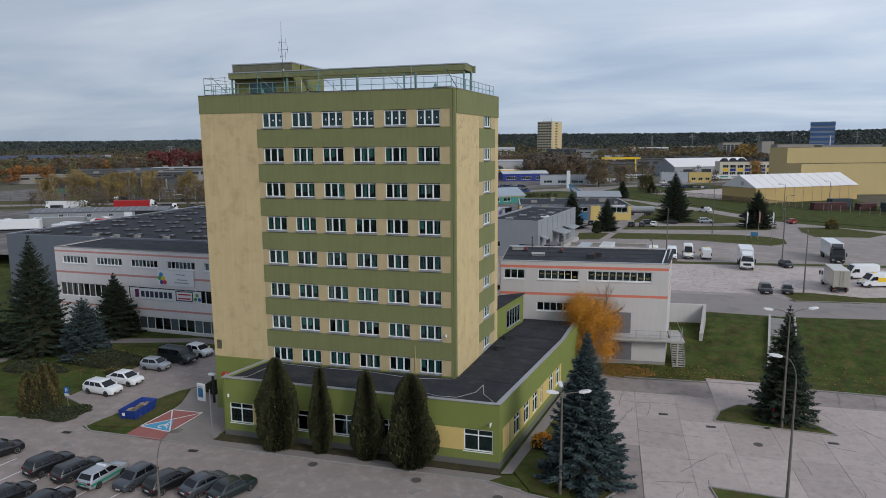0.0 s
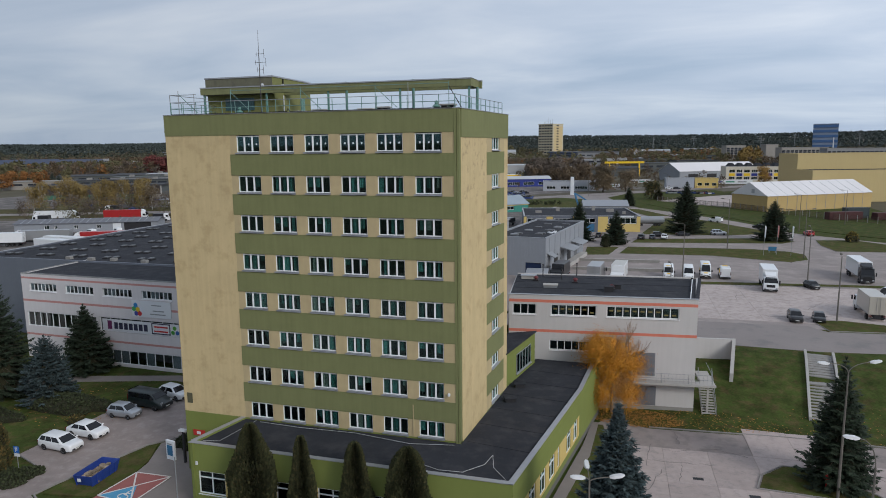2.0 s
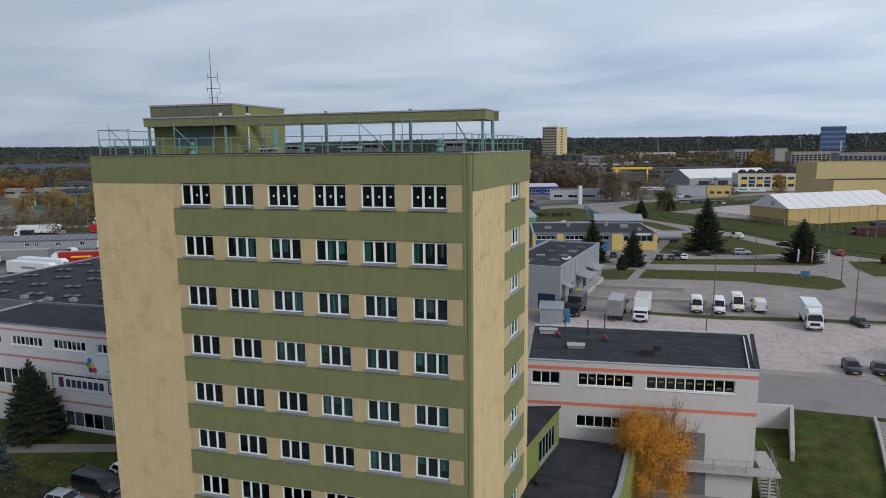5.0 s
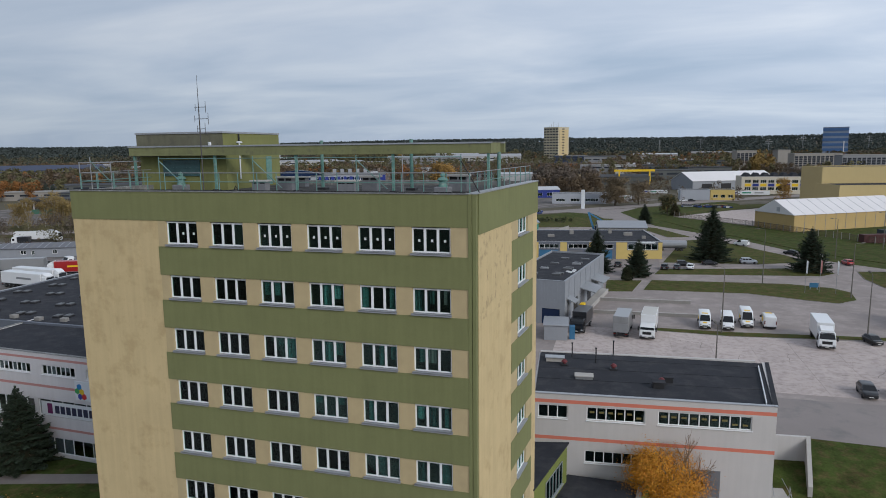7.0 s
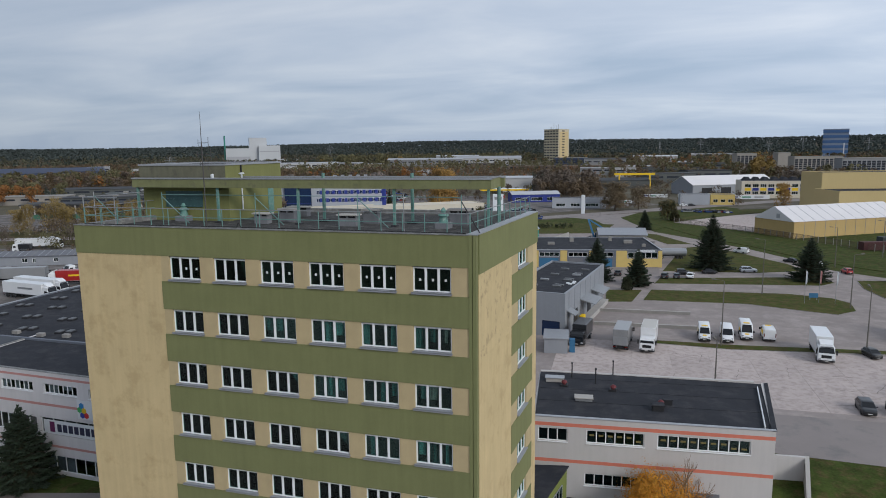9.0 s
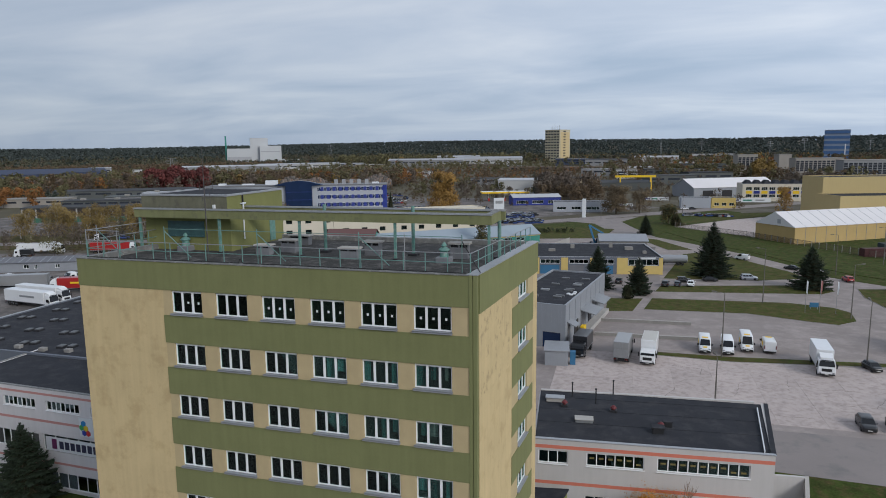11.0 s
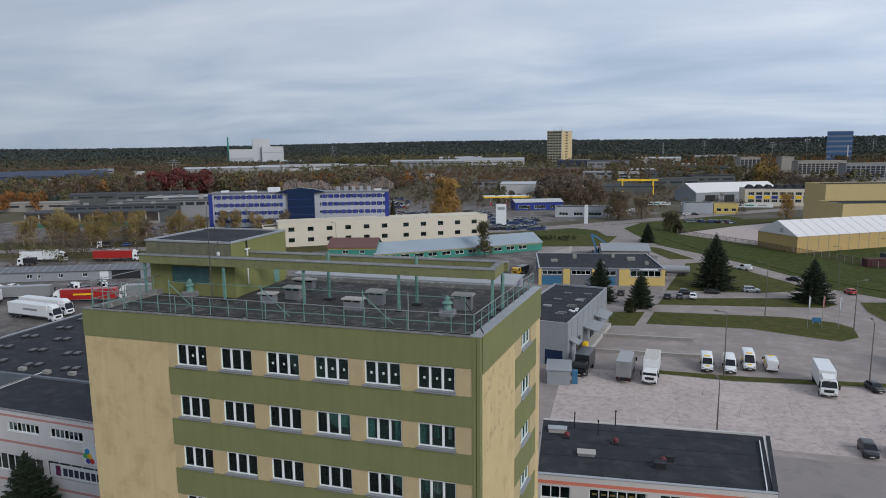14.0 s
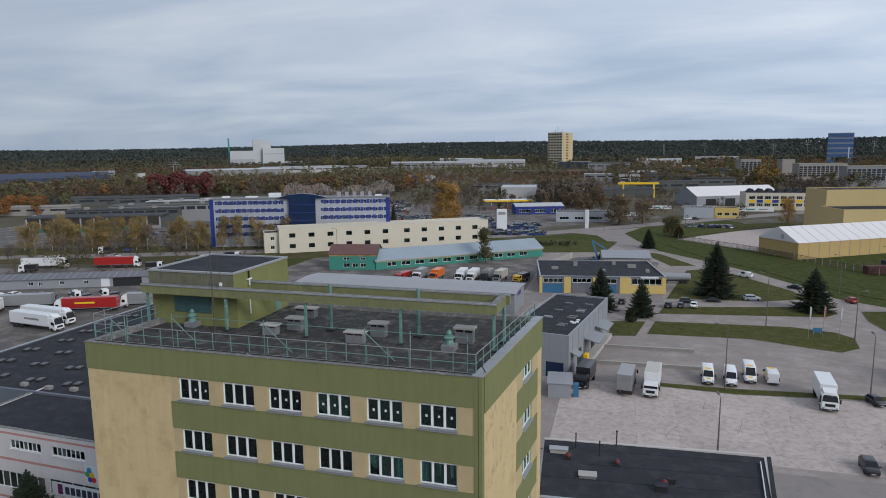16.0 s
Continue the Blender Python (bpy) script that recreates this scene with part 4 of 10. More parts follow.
def red_fan(x, y):
    t = thing("roof_fan", x, y, RZ, 0, "red-painted roof fan on a dark base", "vent", "red roof fans")
    ring = lambda r, z: [(r * math.cos(a), r * math.sin(a), z) for a in np.linspace(0, 2 * math.pi, 11)[:-1]]
    Shape().cbox(-0.35, 0.35, -0.35, 0.35, 0, 0.2, 0.03).link("base", M_DARK, t)
    Shape().loft([ring(0.18, 0.2), ring(0.18, 0.36), ring(0.32, 0.38), ring(0.27, 0.5), ring(0.09, 0.64)]).link("hood", M_RED_D, t)


red_fan(1.4, 31.8)
red_fan(6.2, 31.6)
red_fan(10.6, 28.6)
for x, y in ((1.9, 34.5), (4.4, 33.2), (6.0, 36.2)):
    t = thing("roof_pipe", x, y, RZ, 0, "thin dark vent pipe", "pipe", "roof vent pipes")
    Shape().tube((0, 0, 0), (0, 0, 1.5), 0.06).tube((0, 0, 1.5), (0, 0, 1.62), 0.1).link("pipe", M_DARK, t)

# loading balcony and stair at the right-hand end
BAL = thing("loading_balcony", 13.2, 24.1, 2.85, WA, "concrete balcony slab with a grey pipe railing", "balcony")
Shape().box(0, 8.6, -0.7, 0.55, 0, 0.22).box(7.2, 8.6, 0.55, 4.2, 0, 0.22).link("slab", M_CONC, BAL)
for x in (0.1, 3.0, 5.8, 8.2):
    Shape().tube((x, -0.55, 0.22), (x, -0.55, 1.3), 0.03, n=6).link("post", M_RAIL_G, BAL)
for x in np.arange(0.5, 8.2, 0.4):
    Shape().tube((x, -0.55, 0.3), (x, -0.55, 1.25), 0.012, n=4).link("baluster", M_RAIL_G, BAL)
for z in (1.3, 0.75):
    Shape().tube((0.1, -0.55, z), (8.2, -0.55, z), 0.025, n=6).link("rail", M_RAIL_G, BAL)
Shape().tube((8.2, -0.55, 1.3), (8.4, 4.0, 1.3), 0.025, n=6).link("rail", M_RAIL_G, BAL)
Shape().box(7.9, 8.1, 0.3, 0.5, -3.4, 0).link("column", M_CONC, BAL)
ST = thing("yard_stair", 20.6, 24.6, -0.6, WA, "narrow concrete stair with grey handrails", "stairs")
for k in range(16):
    Shape().box(0, 1.5, k * 0.22, k * 0.22 + 0.26, k * 0.222, k * 0.222 + 0.09).link("tread", M_CONC, ST)
for x in (0.0, 1.45):
    Shape().bar((x, -0.05, 0.0), (x, 3.55, 3.45), 0.06, 0.22).link("stringer", M_CONC_D, ST)
    Shape().tube((x, 0.1, 1.05), (x, 3.4, 4.4), 0.025, n=6).link("handrail", M_RAIL_G, ST)
    for k in range(4):
        Shape().tube((x, 0.1 + k * 1.1, 0.05 + k * 1.1), (x, 0.1 + k * 1.1, 1.05 + k * 1.1), 0.022, n=5).link("post", M_RAIL_G, ST)
rw_ = thing("retaining_wall", 23.0, 38.0, 0, 0, "white-grey concrete retaining wall with a thick coping", "wall")
Shape().prism([(-2.6, -0.6), (2.1, -0.2), (2.1, 0.15), (-2.6, -0.3)], -0.8, 4.55).link("wall", M_WB, rw_)
Shape().loft([[(2.1, 0.1, -0.8), (2.5, 0.1, -0.8), (2.5, 0.1, 4.6), (2.1, 0.1, 4.6)], [(1.2, -5.8, -0.8), (1.6, -5.8, -0.8), (1.6, -5.8, 2.0), (1.2, -5.8, 2.0)]]).link("wing", M_CONC, rw_)

# ---- left-hand white factory block ----
LA = math.degrees(math.atan2(-1.0, 30.5))
LB = thing("office_block", -70.5, 23.4, G, LA, "three-storey white-grey block with faded pink stripes", "building")
LBH, LBL = 11.55 - G, 36.0
M_CLEAR = glass_material("clear_window_glass", (0.93, 0.96, 0.97), 0.97, True)
M_CURT_D = material("brown_grey_curtain", (0.115, 0.10, 0.105), 0.9, var=0.15, piece=0.4)
# panel colour for blinds and for grey reflections put behind the glass
M_FILMG = material("grey_blue_blind_reflection", (0.12, 0.14, 0.152), 0.8, var=0.1, piece=0.3)
lb1 = [(1.45 + 6.5 * k, 6.3 + 6.5 * k, 9.75, 10.85) for k in range(5)]
lb2 = [(0.5, 12.9, 4.65, 6.7), (13.5, 30.8, 4.85, 6.8)]
lb3 = [(9.5, 35.0, 0.4, 2.3)]


def lb_paint(x, z):
    if 11.45 < z < 11.72 or 8.2 < z < 8.5 or 3.3 < z < 3.58:
        return 1
    return 0


Shape().wall(LBL, 0, LBH, 0.3, lb1 + lb2 + lb3, (), (3.3, 3.58, 8.2, 8.5, 11.45, 11.72), lb_paint).link("wall", [M_LBW, M_STRIPE_P], LB, "white-grey facade with faded pink stripes")
for a, b, z0, z1 in lb1:
    wi = put_window(LB, pose(a, 0, z0), b - a, z1 - z0, 7, 0, label="white strip window with many panes", f=0.08, glass=M_CLEAR)
    Shape().box(-0.05, b - a + 0.05, -0.2, 0.0, -0.09, -0.02).link("sill", M_WHITE, wi)
put_window(LB, pose(0.5, 0, 4.65), 12.4, 2.05, 11, 0, label="long window band with grey curtains", f=0.08, glass=M_CLEAR)
lbr = random.Random(31)
put_window(LB, pose(13.5, 0, 4.85), 17.3, 1.95, 10, 0, label="window band covered by advertising film", f=0.08, glass=M_CLEAR)
put_window(LB, pose(9.5, 0, 0.4), 25.5, 1.9, 18, 0, label="long white shop window band", f=0.08, glass=M_CLEAR)
Shape().box(0.35, LBL - 0.3, 2.6, 2.7, 0.2, LBH - 0.3).box(0.3, LBL, 0.31, 2.6, 3.7, 3.85).box(0.3, LBL, 0.31, 2.6, 8.7, 8.85).link("room_walls", M_ROOM, LB)
for k in range(9):
    if k not in (3, 5):
        Shape().box(0.7 + k * 1.37, 1.8 + k * 1.37, 0.17, 0.19, 4.75, 6.6).link("curtain", M_CURT_D, LB)
# panels added behind top-row panes, as blinds and as painted grey reflections
for a, b, z0, z1 in lb1:
    for k in range(7):
        if lbr.random() < 0.55:
            st_ = (b - a - 0.2) / 7
            Shape().box(a + 0.14 + st_ * k, a + 0.06 + st_ * (k + 1), 0.17, 0.19, z0 + 0.1 + lbr.choice((0, 0, 0.4)), z1 - 0.05).link("blind", M_FILMG, LB)
# shop panes get the same added panels for reflected grey
for k in range(18):
    if lbr.random() < 0.75:
        st_ = 25.3 / 18
        Shape().box(9.7 + st_ * k, 9.5 + st_ * (k + 1), 0.17, 0.19, 0.5, 2.2).link("blind", M_FILMG, LB)
Shape().box(0, 0.3, 0.3, 12, 0, LBH).link("wall", M_LBW, LB)
Shape().box(LBL - 0.3, LBL, 0.3, 12, 0, LBH).link("wall", M_LBW, LB)
Shape().box(0.2, LBL, 0.31, 11.6, LBH - 0.35, LBH - 0.12).link("roof", M_FELT, LB, "dark bitumen felt roof")
Shape().box(-0.06, LBL, -0.06, 0.34, LBH, LBH + 0.05).box(-0.06, 0.34, 0.34, 10, LBH, LBH + 0.05).link("edge_trim", M_FLASH_D, LB)
# advertising boards, drawn as plain shapes
bd = thing("advertising_board", -51.2, 22.74, 6.65, LA, "white advertising board with a cluster of coloured hexagons", "sign")
Shape().box(0, 6.3, -0.14, -0.06, 0, 2.2).link("board", M_SIGNW, bd)
hexes = [((0.55, 1.55), (0.03, 0.20, 0.45)), ((0.25, 1.05), (0.06, 0.33, 0.10)), ((0.85, 1.0), (0.62, 0.42, 0.03)), ((0.6, 0.45), (0.04, 0.06, 0.30)), ((1.15, 0.45), (0.50, 0.04, 0.04))]
for (hx, hz_), col in hexes:
    hs = Shape().prism([(0.36 * math.cos(a), 0.36 * math.sin(a)) for a in np.arange(6) * math.pi / 3 + 0.5], 0, 0.03)
    ho = hs.link("hexagon", material("sign_colour", col, 0.5, var=0.04), bd)
    ho.matrix_basis = pose(hx + 0.1, -0.14, hz_, 90)
for x0, x1, z0 in ((3.2, 4.8, 1.6), (3.4, 5.2, 0.85), (2.9, 5.4, 0.4)):
    Shape().box(x0, x1, -0.16, -0.14, z0, z0 + 0.14).link("text_bar", M_RAIL_G, bd)
bn = thing("window_banner", -56.5, 22.93, 4.2, LA, "pale advertising film with a dark lettered band", "sign")
Shape().box(0, 12.6, -0.05, -0.02, 0.15, 1.75).link("film", M_SIGNW, bn)
M_INK = material("dark_ink", (0.03, 0.03, 0.06), 0.6, var=0.05)
Shape().box(0.9, 1.6, -0.08, -0.05, 0.35, 1.55).link("emblem", material("plum_ink", (0.12, 0.02, 0.08), 0.6), bn)
for k in range(7):
    Shape().box(2.0 + 0.82 * k, 2.6 + 0.82 * k, -0.08, -0.05, 0.45, 1.35).link("text_bar", M_INK, bn, "dark bar in place of a brand letter")
Shape().ring(3.0, 1.5, 0.14, 0.03).link("panel", M_INK, bn).matrix_basis = pose(8.2, -0.085, 0.2)
Shape().box(8.6, 10.8, -0.08, -0.055, 0.5, 0.7).box(8.6, 10.8, -0.08, -0.055, 1.1, 1.3).link("text_bar", M_RED, bn)
for hx, hz_, col in ((11.6, 0.6, (0.05, 0.25, 0.04)), (11.9, 1.2, (0.10, 0.32, 0.05)), (12.3, 0.6, (0.03, 0.1, 0.30))):
    ho = Shape().prism([(0.3 * math.cos(a), 0.3 * math.sin(a)) for a in np.arange(8) * math.pi / 4], 0, 0.03).link("leaf_shape", material("sign_colour", col, 0.5, var=0.04), bn)
    ho.matrix_basis = pose(hx, -0.05, hz_, 90)

# the production hall behind it
HL = thing("production_hall", -60.0, 33.0, G, 0, "large grey production hall with a dark roof full of skylights", "building")
Shape().wall(61.0, 0, 11.7 - G, 0.4).link("wall", M_HALLW, HL).matrix_basis = pose(-31.0, 0, 0)
Shape().prism([(-31, 0.4), (-30.6, 0.4), (-30.1, 58), (-30.5, 58)], 0, 11.7 - G).link("wall", M_HALLW, HL)
Shape().box(-30.1, 32, 57.6, 58, 0, 11.7 - G).link("wall", M_HALLW, HL)
Shape().box(29.6, 30, 0.4, 57.6, 0, 11.7 - G).link("wall", M_HALLW, HL)
Shape().prism([(-30.6, 0.4), (29.6, 0.4), (31.6, 57.6), (-30.1, 57.6)], 11.3 - G, 11.5 - G).link("roof", M_FELT, HL, "dark felt roof")
Shape().prism([(-31.1, -0.05), (-30.55, -0.05), (-30.05, 58), (-30.6, 58)], 11.7 - G, 11.75 - G).link("edge_trim", M_FLASH, HL)
M_SKYL = material("grey_skylight_dome", (0.085, 0.088, 0.092), 0.45, var=0.15)
curb0 = None
for j in range(9):
    for i in range(9):
        x, y = -27.5 + i * 6.6 + (j % 2) * 1.2, 3.6 + j * 5.6
        for dx in (0, 1.35):
            m = pose(x + dx, y + dx * 0.35, 11.5 - G, 0, 0, 8)
            if curb0 is None:
                curb0 = Shape().cbox(-0.48, 0.48, -0.62, 0.62, 0, 0.26, 0.05).link("skylight", M_DARK, HL, "low dark skylight curb")
                dome0 = Shape().cbox(-0.42, 0.42, -0.55, 0.55, 0.26, 0.36, 0.06).link("dome", M_SKYL, curb0)
                curb0.matrix_basis = m
            else:
                again(dome0, again(curb0, HL, m))
for x, y in ((-14, 1.6), (-9.5, 1.4), (-5.6, 1.8), (0.5, 1.4)):
    Shape().cbox(x, x + 1.0, y, y + 0.7, 11.5 - G, 11.95 - G, 0.05).link("roof_unit", M_CONC_D, HL, "low brown-grey roof unit")

# ---- lower yard: roads, pavements, kerbs ----
flat("front_road", [(-190, -95), (7.5, -95), (7.5, -12.5), (7.5, -8.3), (4.6, -7.9), (-20, -8.2), (-34.6, -8.4), (-36.3, -7.6), (-36.0, -5.6), (-33.3, 3.2), (-31.2, 6.5), (-30.6, 22.0), (-38.0, 21.0), (-39.0, 12.5), (-43.6, 12.0), (-44.2, -1.8), (-41.3, -2.9), (-40.0, -3.4), (-38.9, -5.0), (-39.4, -6.6), (-46.3, -8.0), (-70, -9.2), (-190, -14)], G + 0.03, M_ASPH, "worn grey asphalt road and car park", "road")
flat("entrance_path", [(-31.2, 22), (-31.2, 6.5), (-32.2, 3.8), (-30.6, 0.0), (-30.3, -2.0), (-30.6, -8.3), (-20, -8.1), (4.6, -7.8), (5.6, -6.7), (-21.6, -6.95), (-22.0, -5.6), (-21.4, 0.0), (-26.2, 0.1), (-26.2, 22)], G + 0.07, M_PAVE, "grey paved footpath by the entrance", "pavement", 0.06)
flat("garden_path", [(-64.6, 3.8), (-62.6, 3.2), (-61.6, 13.0), (-59.5, 15.0), (-43.0, 19.8), (-38.4, 19.3), (-38.4, 21.0), (-43.5, 21.6), (-60.5, 17.0), (-64.0, 14.5)], G + 0.05, M_PAVE, "pale garden path across the lawn", "pavement")
flat("front_bed", [(-21.9, -6.9), (5.4, -6.6), (5.2, -5.62), (-21.4, -5.62)], G + 0.10, M_SOIL, "narrow grass and soil bed under the annex windows", "grass")
flat("bin_lawn", [(-35.4, -7.2), (-30.75, -6.5), (-30.4, -2.0), (-30.75, 0.3), (-32.3, 3.5), (-33.0, 2.8), (-35.3, -5.6)], G + 0.12, M_GRASS, "grass island beside the entrance", "grass", 0.1)
flat("corner_lawn", [(6.1, -5.2), (8.3, -8.6), (13.0, -9.6), (15.2, -6.0), (12.6, 3.5), (11.2, 13.5), (10.4, 19.5), (9.8, 19.5), (9.2, 12.0)], G + 0.12, M_GRASS, "grass strip with a spruce beside the annex", "grass", 0.1)
flat("side_path", [(5.5, -6.4), (6.4, -6.2), (9.5, 12.0), (9.9, 20.0), (9.2, 20.0), (8.7, 14.2)], G + 0.14, M_PAVE, "narrow paved strip along the annex wall", "pavement")
flat("tree_island", [(23.9, 9.6), (34.2, 8.9), (33.2, 10.4), (31.0, 12.6), (28.5, 14.2), (26.6, 14.2), (24.6, 12.0)], G + 0.16, M_GRASS, "grass island in the concrete yard", "grass", 0.14)
flat("near_island", [(22.0, -4.4), (40, -5.6), (60, -7.5), (60, -14), (25, -13), (23.0, -8.5)], G + 0.16, M_GRASS, "grass island in the concrete yard", "grass", 0.14)
flat("yard_bed", [(7.3, -95), (90, -95), (90, 20.6), (42.0, 20.9), (28.5, 21.0), (15.0, 20.0), (10.5, 21.5), (9.8, 20.0), (11.0, 13.5), (12.4, 3.5), (15.0, -6.0), (13.0, -9.9), (7.4, -8.6)], G + 0.02, M_BED, "old concrete yard surface under the slabs", "ground")


def kerb_line(name, pts, z, label, h=0.12, w=0.14, step=2.0):
    """A kerb of separate stones along a line."""
    t = thing(name, pts[0][0], pts[0][1], z, 0, label, "kerb", "", "structure")
    ox, oy = pts[0]
    for a, b in zip(pts, pts[1:]):
        ln = math.hypot(b[0] - a[0], b[1] - a[1])
        n = max(1, round(ln / step))
        ang = math.degrees(math.atan2(b[1] - a[1], b[0] - a[0]))
        st = Shape().cbox(0.012, ln / n - 0.012, -w / 2, w / 2, -0.05, h, 0.02).link("kerbstone", M_KERB, t)
        for k in range(n):
            m = pose(lerp(a[0], b[0], k / n) - ox, lerp(a[1], b[1], k / n) - oy, 0, 0, 0, ang)
            if k == 0:
                st.matrix_basis = m
            else:
                again(st, t, m)
    return t


kerb_line("kerb", [(-46.3, -8.0), (-39.4, -6.6), (-38.9, -5.0), (-40.0, -3.4), (-41.3, -2.9), (-44.2, -1.8)], G + 0.02, "low concrete kerb along the lawn")
kerb_line("kerb", [(-31.2, 5.6), (-33.3, 3.2), (-35.8, -5.6), (-36.1, -7.5), (-34.6, -8.35), (-20, -8.15), (4.6, -7.85), (6.8, -8.5), (8.2, -9.0), (13.0, -9.9), (15.2, -6.2)], G + 0.02, "low concrete kerb along the pavement")
kerb_line("kerb", [(23.7, 9.5), (34.4, 8.8), (33.3, 10.6), (31.0, 12.8), (28.5, 14.4), (26.5, 14.4), (24.4, 12.1), (23.7, 9.5)], G + 0.02, "low concrete kerb round the grass island", 0.15)
kerb_line("kerb", [(60, -7.3), (40, -5.4), (22.0, -4.2), (22.9, -8.6), (24.8, -13.2)], G + 0.02, "low concrete kerb round the grass island", 0.15)
kerb_line("kerb", [(15.0, 20.3), (28.5, 21.2), (42.0, 21.1), (70, 20.8)], G + 0.02, "low concrete kerb at the foot of the slope", 0.10)

# concrete slabs of the yard
YARD = bpy.data.objects["yard_bed"]
slab_rng = random.Random(11)


def slab_mesh(w, d):
    return Shape().cbox(-w / 2, w / 2, -d / 2, d / 2, -0.04, 0.02, 0.012)


def slab_field(parent, name, x0, y0, nx, ny, w, d, ang, z, inside, mat_=M_SLAB):
    base = None
    for j in range(ny):
        for i in range(nx):
            x, y = (i + 0.5) * w, (j + 0.5) * d
            a = radians(ang)
            wx, wy = x0 + x * math.cos(a) - y * math.sin(a), y0 + x * math.sin(a) + y * math.cos(a)
            if not inside(wx, wy):
                continue
            m = pose(wx, wy, z + slab_rng.uniform(-0.008, 0.008), slab_rng.uniform(-0.08, 0.08), slab_rng.uniform(-0.08, 0.08), ang)
            if base is None:
                base = slab_mesh(w - 0.014, d - 0.014).link(name, mat_, parent)
                base.matrix_basis = m
            else:
                again(base, parent, m)


def in_poly(x, y, pts):
    c = False
    for (x0, y0), (x1, y1) in zip(pts, pts[1:] + pts[:1]):
        if (y0 > y) != (y1 > y) and x < (x1 - x0) * (y - y0) / (y1 - y0) + x0:
            c = not c
    return c


yard_poly = [(8.4, -60), (90, -60), (90, 19.0), (42, 19.4), (28, 19.6), (16.5, 18.8), (12.5, 18.8), (12.2, 12), (14.2, 3), (16.6, -6.5), (13.5, -11.0), (8.8, -10.0)]
slab_field(YARD, "slab", 6.0, -46.0, 11, 10, 4.1, 6.8, 2.0, G + 0.05, lambda x, y: in_poly(x, y, yard_poly))

# ---- upper yard ----
flat("upper_road", [(21.5, 43.2), (36, 42.6), (52, 44.5), (140, 47), (140, 55), (60, 56.5), (54, 54.0), (39.5, 52.8), (37.6, 55.3), (-6.0, 53.6), (-6, 46)], B + 0.03, M_ASPH_R, "grey asphalt service road", "road")
flat("upper_yard", [(-24, 54), (140, 54), (140, 118), (75, 150), (58, 165), (52, 182), (43, 200), (28, 222), (14.5, 240), (-10, 262), (-30, 262), (-30, 150), (-22, 130), (-24, 90)], B + 0.02, M_ASPH_U, "broad worn asphalt and concrete yard", "ground")
LOT = bpy.data.objects["upper_yard"]
slab_field(LOT, "slab", -3.8, 56.0, 11, 4, 6.0, 6.7, 1.5, B + 0.03, lambda x, y: -3.5 < x < 62 and 57 < y < 82, M_SLAB_L)


def lawn(name, pts, z, label):
    flat(name, pts, z, M_GRASS, label, "grass", 0.12)
    kerb_line("kerb", pts + pts[:1], z - 0.11, "low concrete kerb round the grass", 0.10, 0.2, 5.0)


lawn("verge", [(9.0, 83.2), (23.6, 82.4), (46.9, 85.4), (80, 88), (80, 90.6), (46.9, 87.4), (23.6, 85.0), (9.0, 84.8)], B + 0.12, "thin grass verge between parking rows")
lawn("lawn_oval", [(9.7, 116.3), (31.1, 117.6), (42.1, 113.4), (46.8, 112.0), (51.0, 116.0), (52.0, 123.6), (49.5, 127.5), (41.1, 130.2), (11.6, 127.9)], B + 0.12, "mown grass island with a rounded end")
lawn("lawn_strip", [(1.7, 112.8), (7.3, 114.0), (9.4, 127.0), (1.4, 125.4)], B + 0.12, "small mown lawn beside the grey building")
lawn("lawn_mid", [(12.4, 135.7), (50.7, 141.8), (54.6, 146.2), (52.0, 149.8), (44.9, 151.0), (13.9, 143.0)], B + 0.12, "long mown grass strip")
lawn("lawn_spruce", [(14.9, 153.4), (39.0, 156.0), (51.8, 162.0), (49.1, 172.0), (37.0, 194.0), (29.0, 203.0), (22.5, 198.0)], B + 0.12, "grass area round a tall spruce")
lawn("lawn_far", [(18.0, 206.0), (26.0, 208.0), (15.0, 232.0), (2.0, 240.0), (12.0, 222.0)], B + 0.12, "grass strip beside the bending road")
lawn("lawn_right", [(59.3, 140.2), (60.5, 130.3), (73, 131.5), (80, 140), (70, 152), (60.5, 150)], B + 0.12, "grass island with a small yellow shrub")
lawn("lawn_road", [(38.9, 58.6), (39.9, 53.2), (52, 54.6), (70, 56.4), (70, 58.8), (54, 58.6), (50.5, 57.5), (43.0, 59.6)], B + 0.12, "grass strip beside the service road")
flat("tent_slope", [(16.5, 262), (24, 275), (50.5, 244), (81.4, 200), (140, 160), (140, 128), (78, 158), (64, 172), (52.5, 190), (44.5, 207), (31, 226)], B + 0.12, M_GRASS_S, "rough grass bank below the tent hall", "grass", 0.14)
flat("hillside_lawn", [(-30, 226), (-6, 232), (-2, 262), (-45, 268), (-44, 240)], B + 0.2, M_GRASS, "open green lawn beside the road", "grass", 0.2)
flat("main_road", [(-330, 128), (-240, 158), (-175, 182), (-110, 212), (-60, 262), (-36, 279), (57, 368), (200, 500), (196, 512), (48, 376), (-40, 289), (-66, 270), (-116, 220), (-178, 192), (-240, 168), (-330, 140)], B + 0.1, M_ASPH_R, "main road along the industrial estate", "road")
flat("truck_yard", [(-200, 60), (-92, 60), (-92, 92), (-98, 140), (-140, 165), (-240, 140)], B + 0.02, M_ASPH_F, "truck park asphalt", "ground")
flat("depot_apron", [(-24, 142), (14, 148), (14, 158), (-24, 152)], B + 0.05, M_ASPH_R, "apron in front of the depot", "ground")
flat("dealer_yard", [(-95, 215), (-28, 205), (-30, 225), (-45, 262), (-60, 252)], B + 0.04, M_ASPH_F, "yard around the low green building", "ground")
